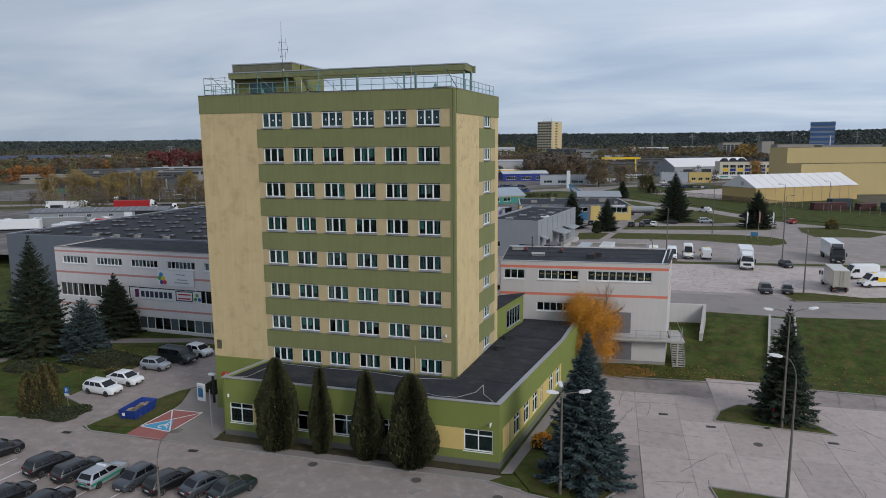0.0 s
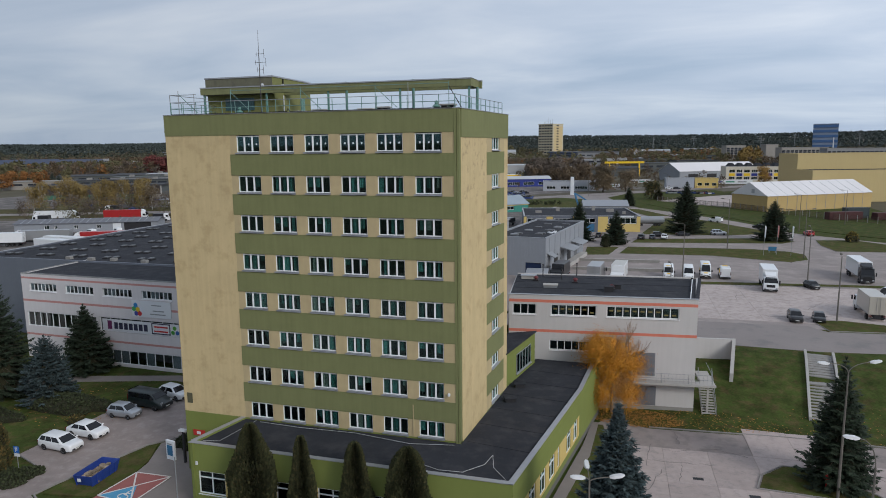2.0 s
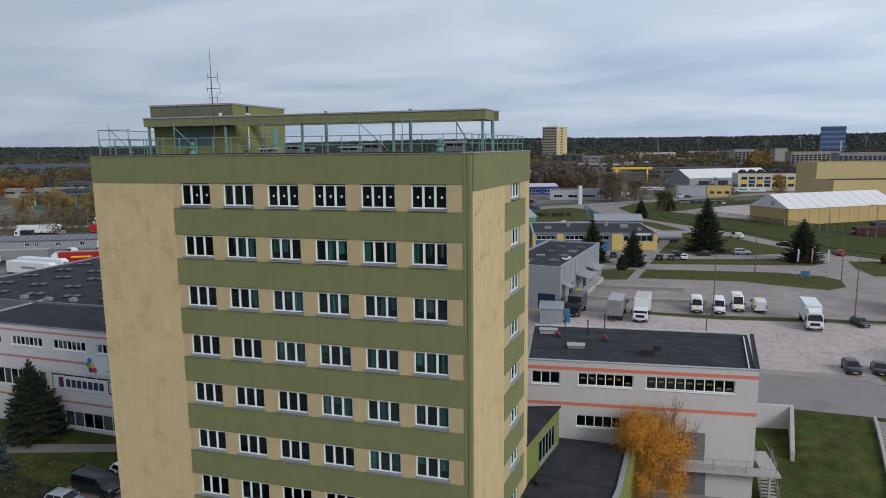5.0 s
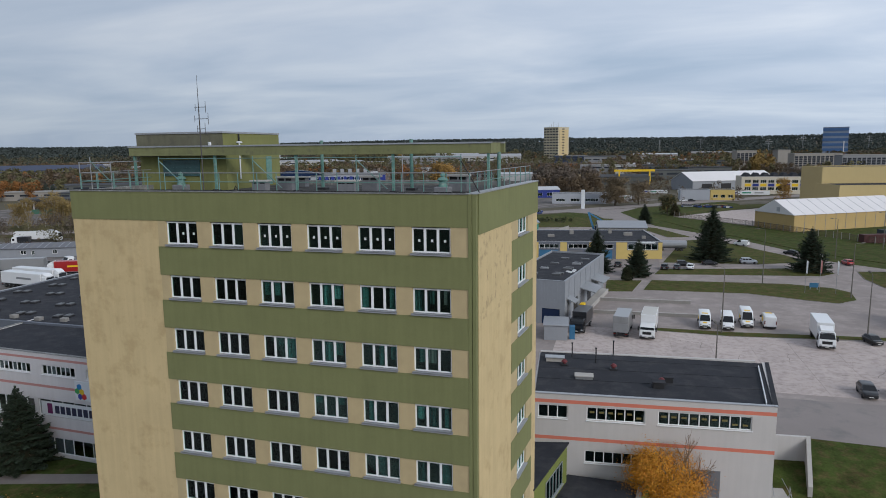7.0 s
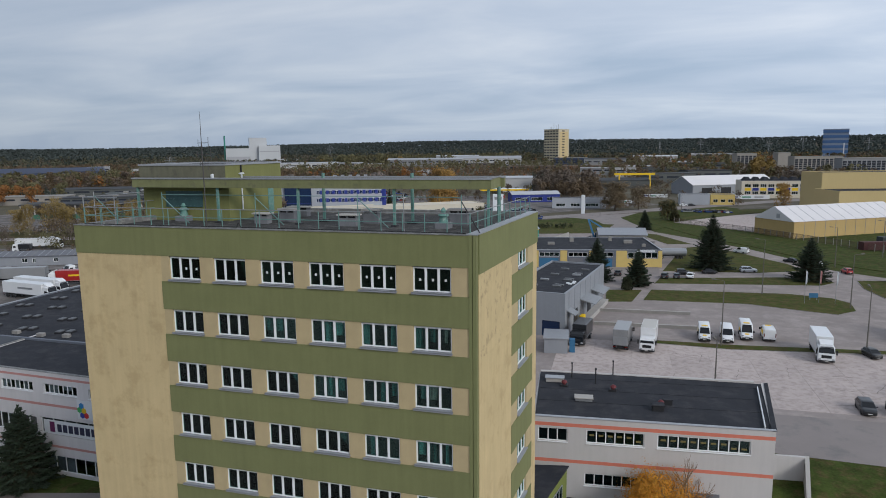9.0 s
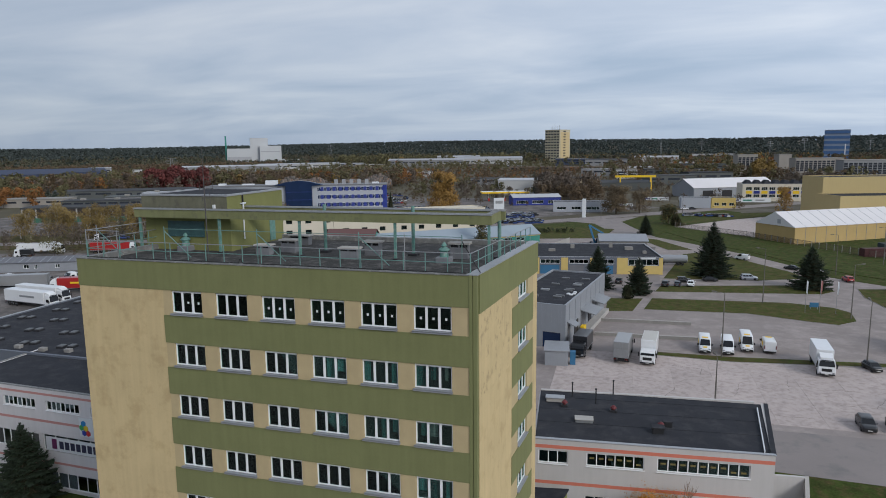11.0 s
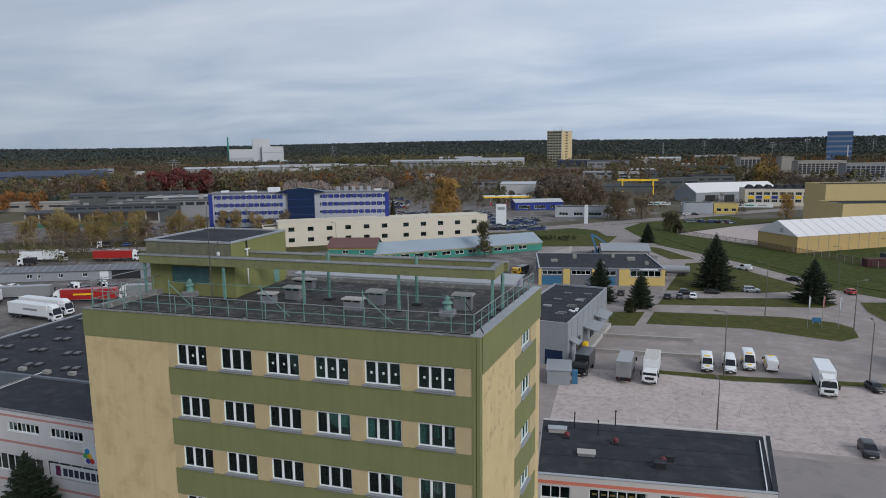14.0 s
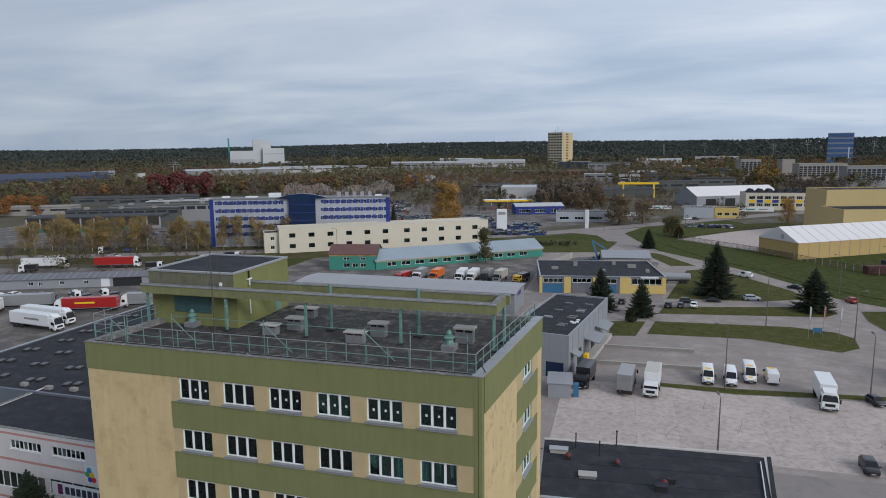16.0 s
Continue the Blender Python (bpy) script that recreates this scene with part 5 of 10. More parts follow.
flat("far_yard", [(-330, 170), (-135, 215), (-60, 285), (20, 372), (-10, 420), (-160, 430), (-330, 330)], B + 0.02, M_ASPH_F, "paved yards between distant halls", "ground")

flat("workshop_yard", [(-104, 144), (-24, 152), (-26, 204), (-58, 232), (-112, 196), (-112, 168)], B + 0.025, M_ASPH_F, "dark asphalt yard round the teal workshop", "ground")
flat("scrap_yard", [(-24, 182), (12, 184), (14, 212), (-4, 224), (-20, 214)], B + 0.045, M_ASPH_F, "dark yard round a scrap heap", "ground")
flat("roadside_lawn", [(-44, 268), (-30, 262.5), (-10, 262.5), (14, 241), (24, 277), (50, 313), (60, 350), (52, 361), (-34, 276)], B + 0.085, M_GRASS_S, "rough grass between the yard and the main road", "grass", 0.1)
flat("link_road", [(3, 240), (15, 238), (6, 268), (0, 292), (8, 318), (-6, 306), (-26, 290), (-12, 282), (-6, 262)], B + 0.11, M_ASPH_R, "short asphalt road joining the main road", "road")
flat("storage_lot", [(23, 277), (31, 287), (51, 311), (88, 347), (112, 330), (88, 262), (52, 246)], B + 0.06, M_SLAB_L, "pale concrete storage lot behind a fence", "ground")
flat("lot_verge", [(26, 288), (51, 314), (92, 352), (100, 364), (58, 344), (30, 300)], B + 0.12, M_GRASS, "grass strip between the lot and the main road", "grass", 0.1)
M_VERGE = material("brown_roadside_grass", (0.078, 0.066, 0.032), 0.97, var=0.35, scale=0.12, grain=2, bump=0.5, second=(0.055, 0.060, 0.022), second_amount=0.4, spec=0.08)
flat("roadside_verge", [(-330, 112), (-240, 150), (-196, 160), (-150, 172), (-108, 196), (-97, 214), (-111, 211.5), (-175, 181.5), (-240, 157.5), (-330, 127.5)], B + 0.16, M_VERGE, "brown grass verge before the main road", "grass", 0.14)
flat("roadside_verge", [(-330, 141), (-240, 168.5), (-178, 192.5), (-140, 209), (-150, 222), (-186, 208), (-250, 186), (-330, 160)], B + 0.16, M_VERGE, "brown grass verge behind the main road", "grass", 0.14)

# road paint
pad = thing("disabled_bay", -28.6, -4.2, G + 0.13, 0, "red and blue painted disabled parking bay with white lines", "road marking", "", "structure")
Shape().prism([(-2.0, -4.1), (2.2, -4.2), (1.75, -2.5), (-2.0, -2.1)], -0.06, 0.0).link("red_field", M_PAINT_R, pad)
Shape().prism([(-1.95, -2.05), (1.75, -2.45), (2.0, 2.35), (-1.6, 2.25)], -0.06, 0.003).link("red_field", M_PAINT_R, pad)
Shape().prism([(-1.9, -2.0), (1.7, -2.4), (0.2, 0.15)], 0.003, 0.008).link("blue_field", M_PAINT_B, pad)
for a, b in (((-1.95, -2.05), (1.75, -2.45)), ((1.75, -2.45), (2.0, 2.35)), ((2.0, 2.35), (-1.6, 2.25)), ((-1.6, 2.25), (-1.95, -2.05)), ((-1.95, -2.05), (2.0, 2.35)), ((1.75, -2.45), (-1.6, 2.25))):
    Shape().bar((*a, 0.01), (*b, 0.01), 0.13, 0.012).link("white_line", M_PAINT_W, pad)
rg = [(0.42 * math.cos(a), 0.42 * math.sin(a)) for a in np.linspace(0.6, 5.2, 12)]
Shape().pipe([(0.2 + x * 0.85, -1.6 + y * 0.85, 0.012) for x, y in rg], 0.055, 4).pipe([(0.28, -0.85, 0.012), (0.25, -1.4, 0.012), (0.72, -1.5, 0.012), (0.95, -1.95, 0.012)], 0.06, 4).pipe([(0.26, -1.1, 0.012), (0.62, -1.15, 0.012)], 0.05, 4).prism([(0.3 + 0.12 * math.cos(a), -0.62 + 0.12 * math.sin(a)) for a in np.arange(10) * math.pi / 5], 0.009, 0.016).link("symbol", M_PAINT_W, pad, "white wheelchair symbol")
pk = thing("parking_lines", -25.0, -15.0, G + 0.035, 0, "worn white parking bay lines", "road marking", "", "structure")
for k in range(12):
    x = -15.2 + k * 2.75
    Shape().bar((x, -5.0, 0), (x + 0.9, 0.3, 0), 0.11, 0.008).link("white_line", M_PAINT_W, pk)
Shape().bar((-16, -5.1, 0), (18, -5.1, 0), 0.11, 0.008).link("white_line", M_PAINT_W, pk)

# drains, manholes and repair patches
M_MANH = material("worn_iron_cover", (0.085, 0.078, 0.072), 0.8, metal=0.2, var=0.2, scale=4)
for x, y, s in ((23.3, 8.0, 1), (33.6, 7.0, 1), (19.0, 10.0, 1), (27.0, 5.0, 0), (-1.0, -9.2, 0), (-10.5, -8.9, 0), (-36.6, -9.2, 1), (-22.2, -9.4, 1), (6.0, -10.2, 0)):
    if s:
        Shape().box(-0.45, 0.45, -0.22, 0.22, 0, 0.012).link("drain_grate", M_DARK, tagged(thing("yard_drain", x, y, G + 0.072, 4, "dark cast-iron drain grate", "drain", "yard drains")))
    else:
        Shape().prism([(0.42 * math.cos(a), 0.42 * math.sin(a)) for a in np.arange(14) * math.pi / 7], 0, 0.012).link("cover", M_MANH, tagged(thing("manhole", x, y, G + 0.072, 0, "round worn manhole cover", "manhole", "manhole covers")))
crk = random.Random(8)


def crack(x, y, z, ln, ang, name="crack"):
    pts = [(0, 0, 0)]
    n = 7
    for k in range(n):
        pts.append((ln * (k + 1) / n, crk.uniform(-0.12, 0.12) * ln * 0.25, 0))
    s = Shape()
    for a, b in zip(pts, pts[1:]):
        s.bar(a, b, crk.uniform(0.03, 0.075), 0.006)
    ob = s.link(name, M_JOINT)
    ob.matrix_world = pose(x, y, z, 0, 0, ang)
    tagged(ob, "tar-filled crack in the paving", "crack", "paving cracks", "structure")


for x, y, ln, a in ((33.5, 16.5, 6, -70), (36.5, 12.0, 5, -60), (17.0, 15.0, 5, 20), (14.5, 12.5, 6, 5), (21, 16.5, 3, -20), (36.0, 2.0, 5, -80), (30.0, 4.0, 4, -85)):
    crack(x, y, G + 0.08, ln, a)
for k in range(22):
    crack(crk.uniform(14, 44), crk.uniform(-14, 18), G + 0.08, crk.uniform(2, 6), crk.choice((2, 92, 60, -30, 85)) + crk.uniform(-12, 12))
for x, y, ln, a in ((14, 78, 5, -10), (18, 74, 4, 80), (22, 66, 6, 75), (30, 70, 5, 85), (33, 60, 4, 10), (40, 66, 7, 60), (12, 62, 6, 70), (26, 60, 5, 0), (36, 72, 3, 5), (35.5, 66, 3, 0)):
    crack(x, y, B + 0.065, ln, a)
pt = random.Random(21)
for k in range(18):
    x, y = -34 + 2.2 * k + pt.uniform(-0.5, 0.5), pt.uniform(-17, -8.8)
    ob = Shape().prism([(0.9 * pt.uniform(0.3, 1.2) * math.cos(a), 0.5 * pt.uniform(0.3, 1.2) * math.sin(a)) for a in np.arange(9) * 2 * math.pi / 9], 0, 0.004).link("road_stain", M_ASPH_R)
    ob.matrix_world = pose(x, y, G + 0.035, 0, 0, pt.uniform(0, 180))
    tagged(ob, "darker repair patch in the asphalt", "patch", "asphalt patches", "structure")

# stairs up the grass bank
sb = thing("bank_stairs", 32.9, 25.6, 0, -10.0, "wide concrete stairs with side walls up the grass bank", "stairs")
bank = lambda y: ground_z(33.0 + 0.17 * y, 25.6 + 0.985 * y)
for k in range(24):
    y = 0.66 * k
    z = bank(y) + 0.12
    if 10 < k < 14:
        z = bank(7.6) + 0.12
    Shape().cbox(-1.35, 1.35, y, y + 0.7, z - 0.5, z, 0.02).link("step", M_CONC_D, sb)
for x in (-1.65, 1.4):
    Shape().loft([[(x, y, bank(y) - 0.5), (x + 0.28, y, bank(y) - 0.5), (x + 0.28, y, bank(y) + 0.45), (x, y, bank(y) + 0.45)] for y in (-0.4, 2, 4, 6, 8, 10, 12, 14, 16.2)]).link("side_wall", M_CONC, sb)

# fallen leaves
lf = Shape()
lr = random.Random(5)


def strew(n, cx, cy, rx, ry, z, s=0.1):
    for _ in range(n):
        a, r = lr.uniform(0, 2 * math.pi), math.sqrt(lr.random())
        x, y = cx + math.cos(a) * r * rx, cy + math.sin(a) * r * ry
        zz = (ground_z(x, y) if z is None else z) + 0.05 + lr.uniform(0, 0.03)
        t, k = lr.uniform(0, 6.28), s * lr.uniform(0.7, 1.5)
        lf.face([(x + math.cos(t + q) * k * (1 if j % 2 else 0.6), y + math.sin(t + q) * k * (1 if j % 2 else 0.6), zz + 0.03 * (j % 2)) for j, q in enumerate((0, 1.57, 3.14, 4.71))])


strew(1800, 13.5, 22.2, 5.0, 2.2, None, 0.08)
strew(420, 21.0, 23.2, 8.0, 2.2, None, 0.08)
strew(160, 36, 25, 8, 4, None, 0.07)
strew(160, 12.0, 4.0, 2.0, 8.0, G + 0.1)
strew(220, -48, 10, 8, 6, G)
ob = lf.link("fallen_leaves", M_LEAFL)
tagged(ob, "scattered orange fallen leaves on the grass", "leaves", "", "stuff")

# ---- plants ----
M_BARK = material("grey_brown_bark", (0.085, 0.065, 0.05), 0.95, var=0.25, scale=3, grain=20)
M_TWIG = material("light_brown_twigs", (0.17, 0.115, 0.075), 0.95, var=0.2, scale=3)
M_BIRCH = material("pale_birch_bark", (0.36, 0.34, 0.31), 0.9, var=0.3, scale=3)
M_SPRUCE = material("dark_spruce_needles", (0.026, 0.040, 0.022), 0.85, var=0.2, scale=1.2, island=0.45, bump=0)
M_SPRUCE_B = material("blue_grey_spruce_needles", (0.042, 0.062, 0.064), 0.85, var=0.2, scale=1.2, island=0.7, bump=0)
M_THUJA = material("olive_thuja_foliage", (0.038, 0.044, 0.016), 0.9, var=0.22, scale=1.5, island=0.5, bump=0, second=(0.054, 0.044, 0.018), second_amount=0.25)
# near-black core colour: the shade deep inside crowns is painted with it
M_THUJA_C = material("crown_core_painted_shade", (0.022, 0.022, 0.010), 0.95, var=0.2, bump=0)
M_THUJA_O = material("bronze_thuja_foliage", (0.052, 0.052, 0.018), 0.9, var=0.2, scale=1.5, island=0.45, bump=0, second=(0.105, 0.066, 0.02), second_amount=0.3)
M_LEAF_O = material("golden_orange_leaves", (0.52, 0.235, 0.02), 0.8, var=0.22, scale=0.7, island=0.4, bump=0, second=(0.34, 0.115, 0.012), second_amount=0.4)
M_LEAF_Y = material("yellow_green_leaves", (0.16, 0.122, 0.03), 0.85, var=0.2, scale=0.5, island=0.45, bump=0)
M_LEAF_YB = material("yellow_brown_birch_leaves", (0.205, 0.145, 0.052), 0.9, var=0.25, scale=0.1, island=0.3, bump=0)
M_LEAF_G = material("dull_green_leaves", (0.052, 0.058, 0.026), 0.9, var=0.25, scale=0.12, island=0.45, bump=0, second=(0.105, 0.066, 0.02), second_amount=0.3)
# blue-grey of distance haze is mixed into the forest green
M_WOOD_FAR = material("mixed_forest_painted_haze", (0.044, 0.055, 0.051), 0.95, var=0.34, scale=0.006, island=0.08, bump=0)
# darker, cooler copies of the olive and brown foliage, with distance shade painted in
M_HILL_O = material("olive_hill_painted_shade", (0.068, 0.068, 0.042), 0.95, var=0.34, scale=0.012, grain=0.3, island=0.12, bump=0)
M_HILL_B = material("brown_hill_painted_shade", (0.078, 0.062, 0.042), 0.95, var=0.34, scale=0.012, grain=0.3, island=0.12, bump=0)
M_FT_OLIVE = material("olive_autumn_foliage", (0.102, 0.093, 0.045), 0.95, var=0.30, scale=0.06, grain=0.6, island=0.22, bump=0)
M_FT_BROWN = material("brown_autumn_foliage", (0.108, 0.076, 0.046), 0.95, var=0.30, scale=0.06, grain=0.6, island=0.22, bump=0)
M_FT_GREY = material("half_bare_grey_brown_twigs", (0.105, 0.083, 0.065), 0.95, var=0.25, scale=0.08, grain=0.6, island=0.3, bump=0)
M_FT_RUST = material("rust_autumn_foliage", (0.20, 0.088, 0.027), 0.95, var=0.28, scale=0.06, grain=0.6, island=0.22, bump=0)
M_FT_GOLD = material("golden_autumn_foliage", (0.18, 0.118, 0.036), 0.95, var=0.28, scale=0.06, grain=0.6, island=0.22, bump=0)
M_FT_RED = material("dark_red_maple_foliage", (0.098, 0.027, 0.024), 0.95, var=0.28, scale=0.08, grain=0.6, island=0.25, bump=0)
M_FT_DARK = material("dark_conifer_foliage", (0.036, 0.047, 0.038), 0.95, var=0.28, scale=0.05, grain=0.6, island=0.2, bump=0)
M_HEDGE = material("dark_hedge_foliage", (0.030, 0.038, 0.016), 0.9, var=0.25, scale=1.0, island=0.5, bump=0)


def spray(s, p, d, up, ln, w):
    """One small kite of foliage at p, pointing along d."""
    d = d.normalized()
    x = d.cross(up)
    x = x.normalized() if x.length > 1e-4 else Vector((1, 0, 0))
    s.face([p - d * ln * 0.1, p + d * ln * 0.45 + x * w, p + d * ln, p + d * ln * 0.45 - x * w])


def spruce(x, y, z, h, r, mat_, label, seed, dens=1.0, skirt=0.04, dome=0.92):
    rg = random.Random(seed)
    t = thing("spruce", x, y, z, 0, label, "tree", "spruces")
    tr = Shape().tube((0, 0, -0.2), (0, 0, h * 0.96), max(0.09, h * 0.017), 0.02, n=7)
    s = Shape()
    tiers = int(h * 2.3 * dens ** 0.5)
    for k in range(tiers):
        f = (k + rg.uniform(-0.3, 0.3)) / tiers
        zz = h * (skirt + (0.97 - skirt) * f)
        reach = r * (1 - f) ** dome * (0.72 + 0.28 * min(1, (f + 0.05) / 0.10)) * (1 + 0.07 * math.sin(k * 2.1 + seed)) + 0.10
        nb = max(4, int((6 + 6 * (1 - f)) * dens ** 0.5))
        a0 = rg.uniform(0, 6.28)
        for b in range(nb):
            a = a0 + 6.283 * b / nb + rg.uniform(-0.25, 0.25)
            ln = reach * rg.uniform(0.62, 1.16)
            out = Vector((math.cos(a), math.sin(a), 0))
            lift = lerp(-0.25, 0.55, f)
            tip = Vector((0, 0, zz)) + out * ln + Vector((0, 0, lift * ln - 0.10 * ln))
            root = Vector((0, 0, zz))
            if ln > 1.2:
                tr.tube(root, lerp(root, tip, 0.75), 0.035, 0.012, n=3)
            ns = max(3, int(ln * 5.0 * dens))
            for j in range(ns):
                u = (j + 0.6) / ns
                if u < 0.18 and ln > 1.0:
                    continue
                p = lerp(root, tip, u) + Vector((0, 0, -0.12 * ln * math.sin(math.pi * u)))
                ll = (0.36 + 0.34 * (1 - u)) * (0.45 + 0.55 * min(1.0, (1 - f) * 2.2)) * (0.6 + 0.4 * min(1.0, r / 3)) * rg.uniform(0.8, 1.3)
                for sg in (-1, 1):
                    d = out * rg.uniform(0.5, 0.9) + Vector((-out.y, out.x, 0)) * sg * rg.uniform(0.5, 0.9) + Vector((0, 0, rg.uniform(-0.35, 0.15)))
                    spray(s, p, d, Vector((rg.uniform(-0.5, 0.5), rg.uniform(-0.5, 0.5), 1)), ll, ll * 0.22)
                if rg.random() < 0.5:
                    spray(s, p, out * 0.6 + Vector((0, 0, -0.8)), Vector((rg.uniform(-1, 1), rg.uniform(-1, 1), 0.1)), ll * 0.8, ll * 0.25)
            spray(s, tip - out * 0.1, out + Vector((0, 0, 0.1)), Vector((0, 0, 1)), min(0.45, 0.15 + ln * 0.3), 0.1)
    for k in range(8):
        a = k * 0.785
        spray(s, Vector((0, 0, h * 0.955)), Vector((math.cos(a) * 0.3, math.sin(a) * 0.3, 1)), Vector((1, 0, 0)), h * 0.05, 0.07)
    # added solid cone, its dark colour stands for shade between the branches
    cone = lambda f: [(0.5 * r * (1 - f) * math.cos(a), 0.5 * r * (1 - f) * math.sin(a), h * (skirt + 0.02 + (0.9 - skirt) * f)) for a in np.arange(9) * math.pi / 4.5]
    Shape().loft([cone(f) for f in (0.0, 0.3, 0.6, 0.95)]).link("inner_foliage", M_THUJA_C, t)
    tr.link("trunk", M_BARK, t)
    s.link("crown", mat_, t)
    return t


def thuja(x, y, z, h, r, mat_, label, seed, n=4200, name="thuja", core=None, tip=0.0):
    rg = random.Random(seed)
    t = thing(name, x, y, z, 0, label, "tree", "thujas")
    prof = lambda f: (min(1.0, 0.62 + 0.38 * (f / 0.16) ** 0.6) if f < 0.16 else (1 - ((f - 0.16) / 0.84) ** (2.3 - tip)) ** (0.6 + 0.12 * tip)) * (0.88 + 0.12 * math.sin(f * 9 + seed))
    s = Shape()
    lob = [rg.uniform(0, 6.28) for _ in range(5)]
    for _ in range(n):
        f = rg.random() ** 0.85 * 0.995
        a = rg.uniform(0, 6.283)
        bump = 1 + 0.05 * math.sin(3 * a + lob[0] + f * 7) + 0.06 * math.sin(7 * a + lob[1] - f * 15)
        rr = r * prof(f) * bump * rg.uniform(0.86, 1.06)
        o = Vector((math.cos(a), math.sin(a), 0))
        p = o * rr + Vector((0, 0, f * h))
        d = o * rg.uniform(0.25, 0.8) + Vector((rg.uniform(-0.3, 0.3), rg.uniform(-0.3, 0.3), rg.uniform(0.5, 1.0)))
        ll = rg.uniform(0.17, 0.36) * (0.75 + 0.25 * min(1.5, r))
        spray(s, p, d, Vector((-o.y + rg.uniform(-0.7, 0.7), o.x + rg.uniform(-0.7, 0.7), rg.uniform(-0.4, 0.4))), ll, ll * 0.33)
    # added dark core, painted for the shade behind the outer sprays
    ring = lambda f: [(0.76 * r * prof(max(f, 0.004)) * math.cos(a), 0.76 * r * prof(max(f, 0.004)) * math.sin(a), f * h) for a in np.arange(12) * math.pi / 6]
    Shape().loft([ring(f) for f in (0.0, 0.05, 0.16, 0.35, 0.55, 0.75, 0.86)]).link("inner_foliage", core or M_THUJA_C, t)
    Shape().tube((0, 0, -0.2), (0, 0, 0.5), 0.12).link("trunk", M_BARK, t)
    s.link("crown", mat_, t)
    return t


def broadleaf(x, y, z, h, r, mat_, label, seed, leaves=3000, bare=0.0, bark=None, leaf=0.22, name="tree", full=0, twigs=4):
    """Tapered trunk, forking limbs and a crown of many small leaves; bare: share of the crown top without leaves."""
    rg = random.Random(seed)
    t = thing(name, x, y, z, 0, label, "tree")
    tr, ends = Shape(), []

    def grow(p, d, ln, rad, depth):
        q = p + d * ln
        tr.tube(p, q, rad, rad * 0.62, n=6 if depth < 2 else 4)
        if depth >= twigs or ln < h * (0.05 if twigs < 5 else 0.028):
            ends.append((q, d))
            return
        for _ in range(3 if depth < 3 else 2):
            nd = (d + Vector((rg.uniform(-1, 1), rg.uniform(-1, 1), rg.uniform(-0.15, 0.6))) * (0.62 if depth else 0.75)).normalized()
            grow(lerp(p, q, rg.uniform(0.72, 1.0)), nd, ln * rg.uniform(0.6, 0.82), rad * (0.55 if twigs < 5 else 0.66), depth + 1)
        if depth < 3:
            ends.append((q, d))

    grow(Vector((0, 0, -0.2)), Vector((rg.uniform(-0.06, 0.06), rg.uniform(-0.06, 0.06), 1)).normalized(), h * 0.34, h * 0.022, 0)
    top = max(e[0].z for e in ends)
    wide = max(math.hypot(e[0].x, e[0].y) for e in ends)
    kz, kx = h / top, r / wide
    tr.v = [(v[0] * kx, v[1] * kx, v[2] * kz) for v in tr.v]
    ends = [(Vector((e.x * kx, e.y * kx, e.z * kz)), d) for e, d in ends]
    s = Shape()
    clumps = [e for e, _ in ends if e.z + (0.22 * h * e.x / r if twigs > 4 else 0) < h * (1 - bare * rg.uniform(0.5, 1.3))] or [e for e, _ in ends]
    for _ in range(full):
        a, u, f = rg.uniform(0, 6.283), rg.random() ** 0.4, rg.uniform(0.10, 0.76)
        w = r * 0.9 * u * (1 - max(0, f - 0.35) * 1.3)
        clumps.append(Vector((math.cos(a) * w, math.sin(a) * w, h * f)))
    for _ in range(leaves):
        c = rg.choice(clumps)
        k = r * (0.12 if full > 100 else 0.17 if full else 0.22)
        p = c + Vector((rg.gauss(0, k), rg.gauss(0, k), rg.gauss(0, k * 0.8)))
        if p.z < h * 0.1:
            continue
        n = (p - c).normalized() * 0.8 + Vector((p.x / r, p.y / r, (p.z / h - 0.4) * 1.6)) * 0.8 + Vector((rg.uniform(-1, 1), rg.uniform(-1, 1), rg.uniform(-1, 1))) * 0.7
        d = n.cross(Vector((rg.uniform(-1, 1), rg.uniform(-1, 1), rg.uniform(-1, 1))))
        spray(s, p, d, n, leaf * rg.uniform(0.7, 1.5), leaf * 0.42)
    tr.link("trunk", bark or M_BARK, t)
    s.link("crown", mat_, t)
    return t


def shrub(x, y, z, rx, ry, h, mat_, label, seed, n=900, name="shrub", leaf=0.22):
    rg = random.Random(seed)
    t = thing(name, x, y, z, 0, label, "shrub")
    s = Shape()
    for _ in range(n):
        a, u = rg.uniform(0, 6.283), rg.random() ** 0.5
        b = 1 + 0.16 * math.sin(3 * a + seed) + 0.1 * math.sin(5 * a)
        zz = h * math.sqrt(max(0.02, 1 - u * u)) * rg.uniform(0.75, 1.05)
        p = Vector((math.cos(a) * u * rx * b, math.sin(a) * u * ry * b, zz))
        spray(s, p, Vector((rg.uniform(-1, 1), rg.uniform(-1, 1), rg.uniform(0.1, 1))), Vector((rg.uniform(-1, 1), rg.uniform(-1, 1), 0.4)), leaf * rg.uniform(0.8, 1.7), leaf * 0.4)
    # added dark dome, painted for the shade under the leaves
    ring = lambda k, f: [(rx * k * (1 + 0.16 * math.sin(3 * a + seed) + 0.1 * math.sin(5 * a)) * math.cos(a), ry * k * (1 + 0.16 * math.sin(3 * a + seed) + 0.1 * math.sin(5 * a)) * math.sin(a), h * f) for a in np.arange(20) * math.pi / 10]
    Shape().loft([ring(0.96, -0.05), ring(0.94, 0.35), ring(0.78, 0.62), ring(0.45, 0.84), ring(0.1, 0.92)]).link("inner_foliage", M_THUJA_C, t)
    s.link("crown", mat_, t)
    return t


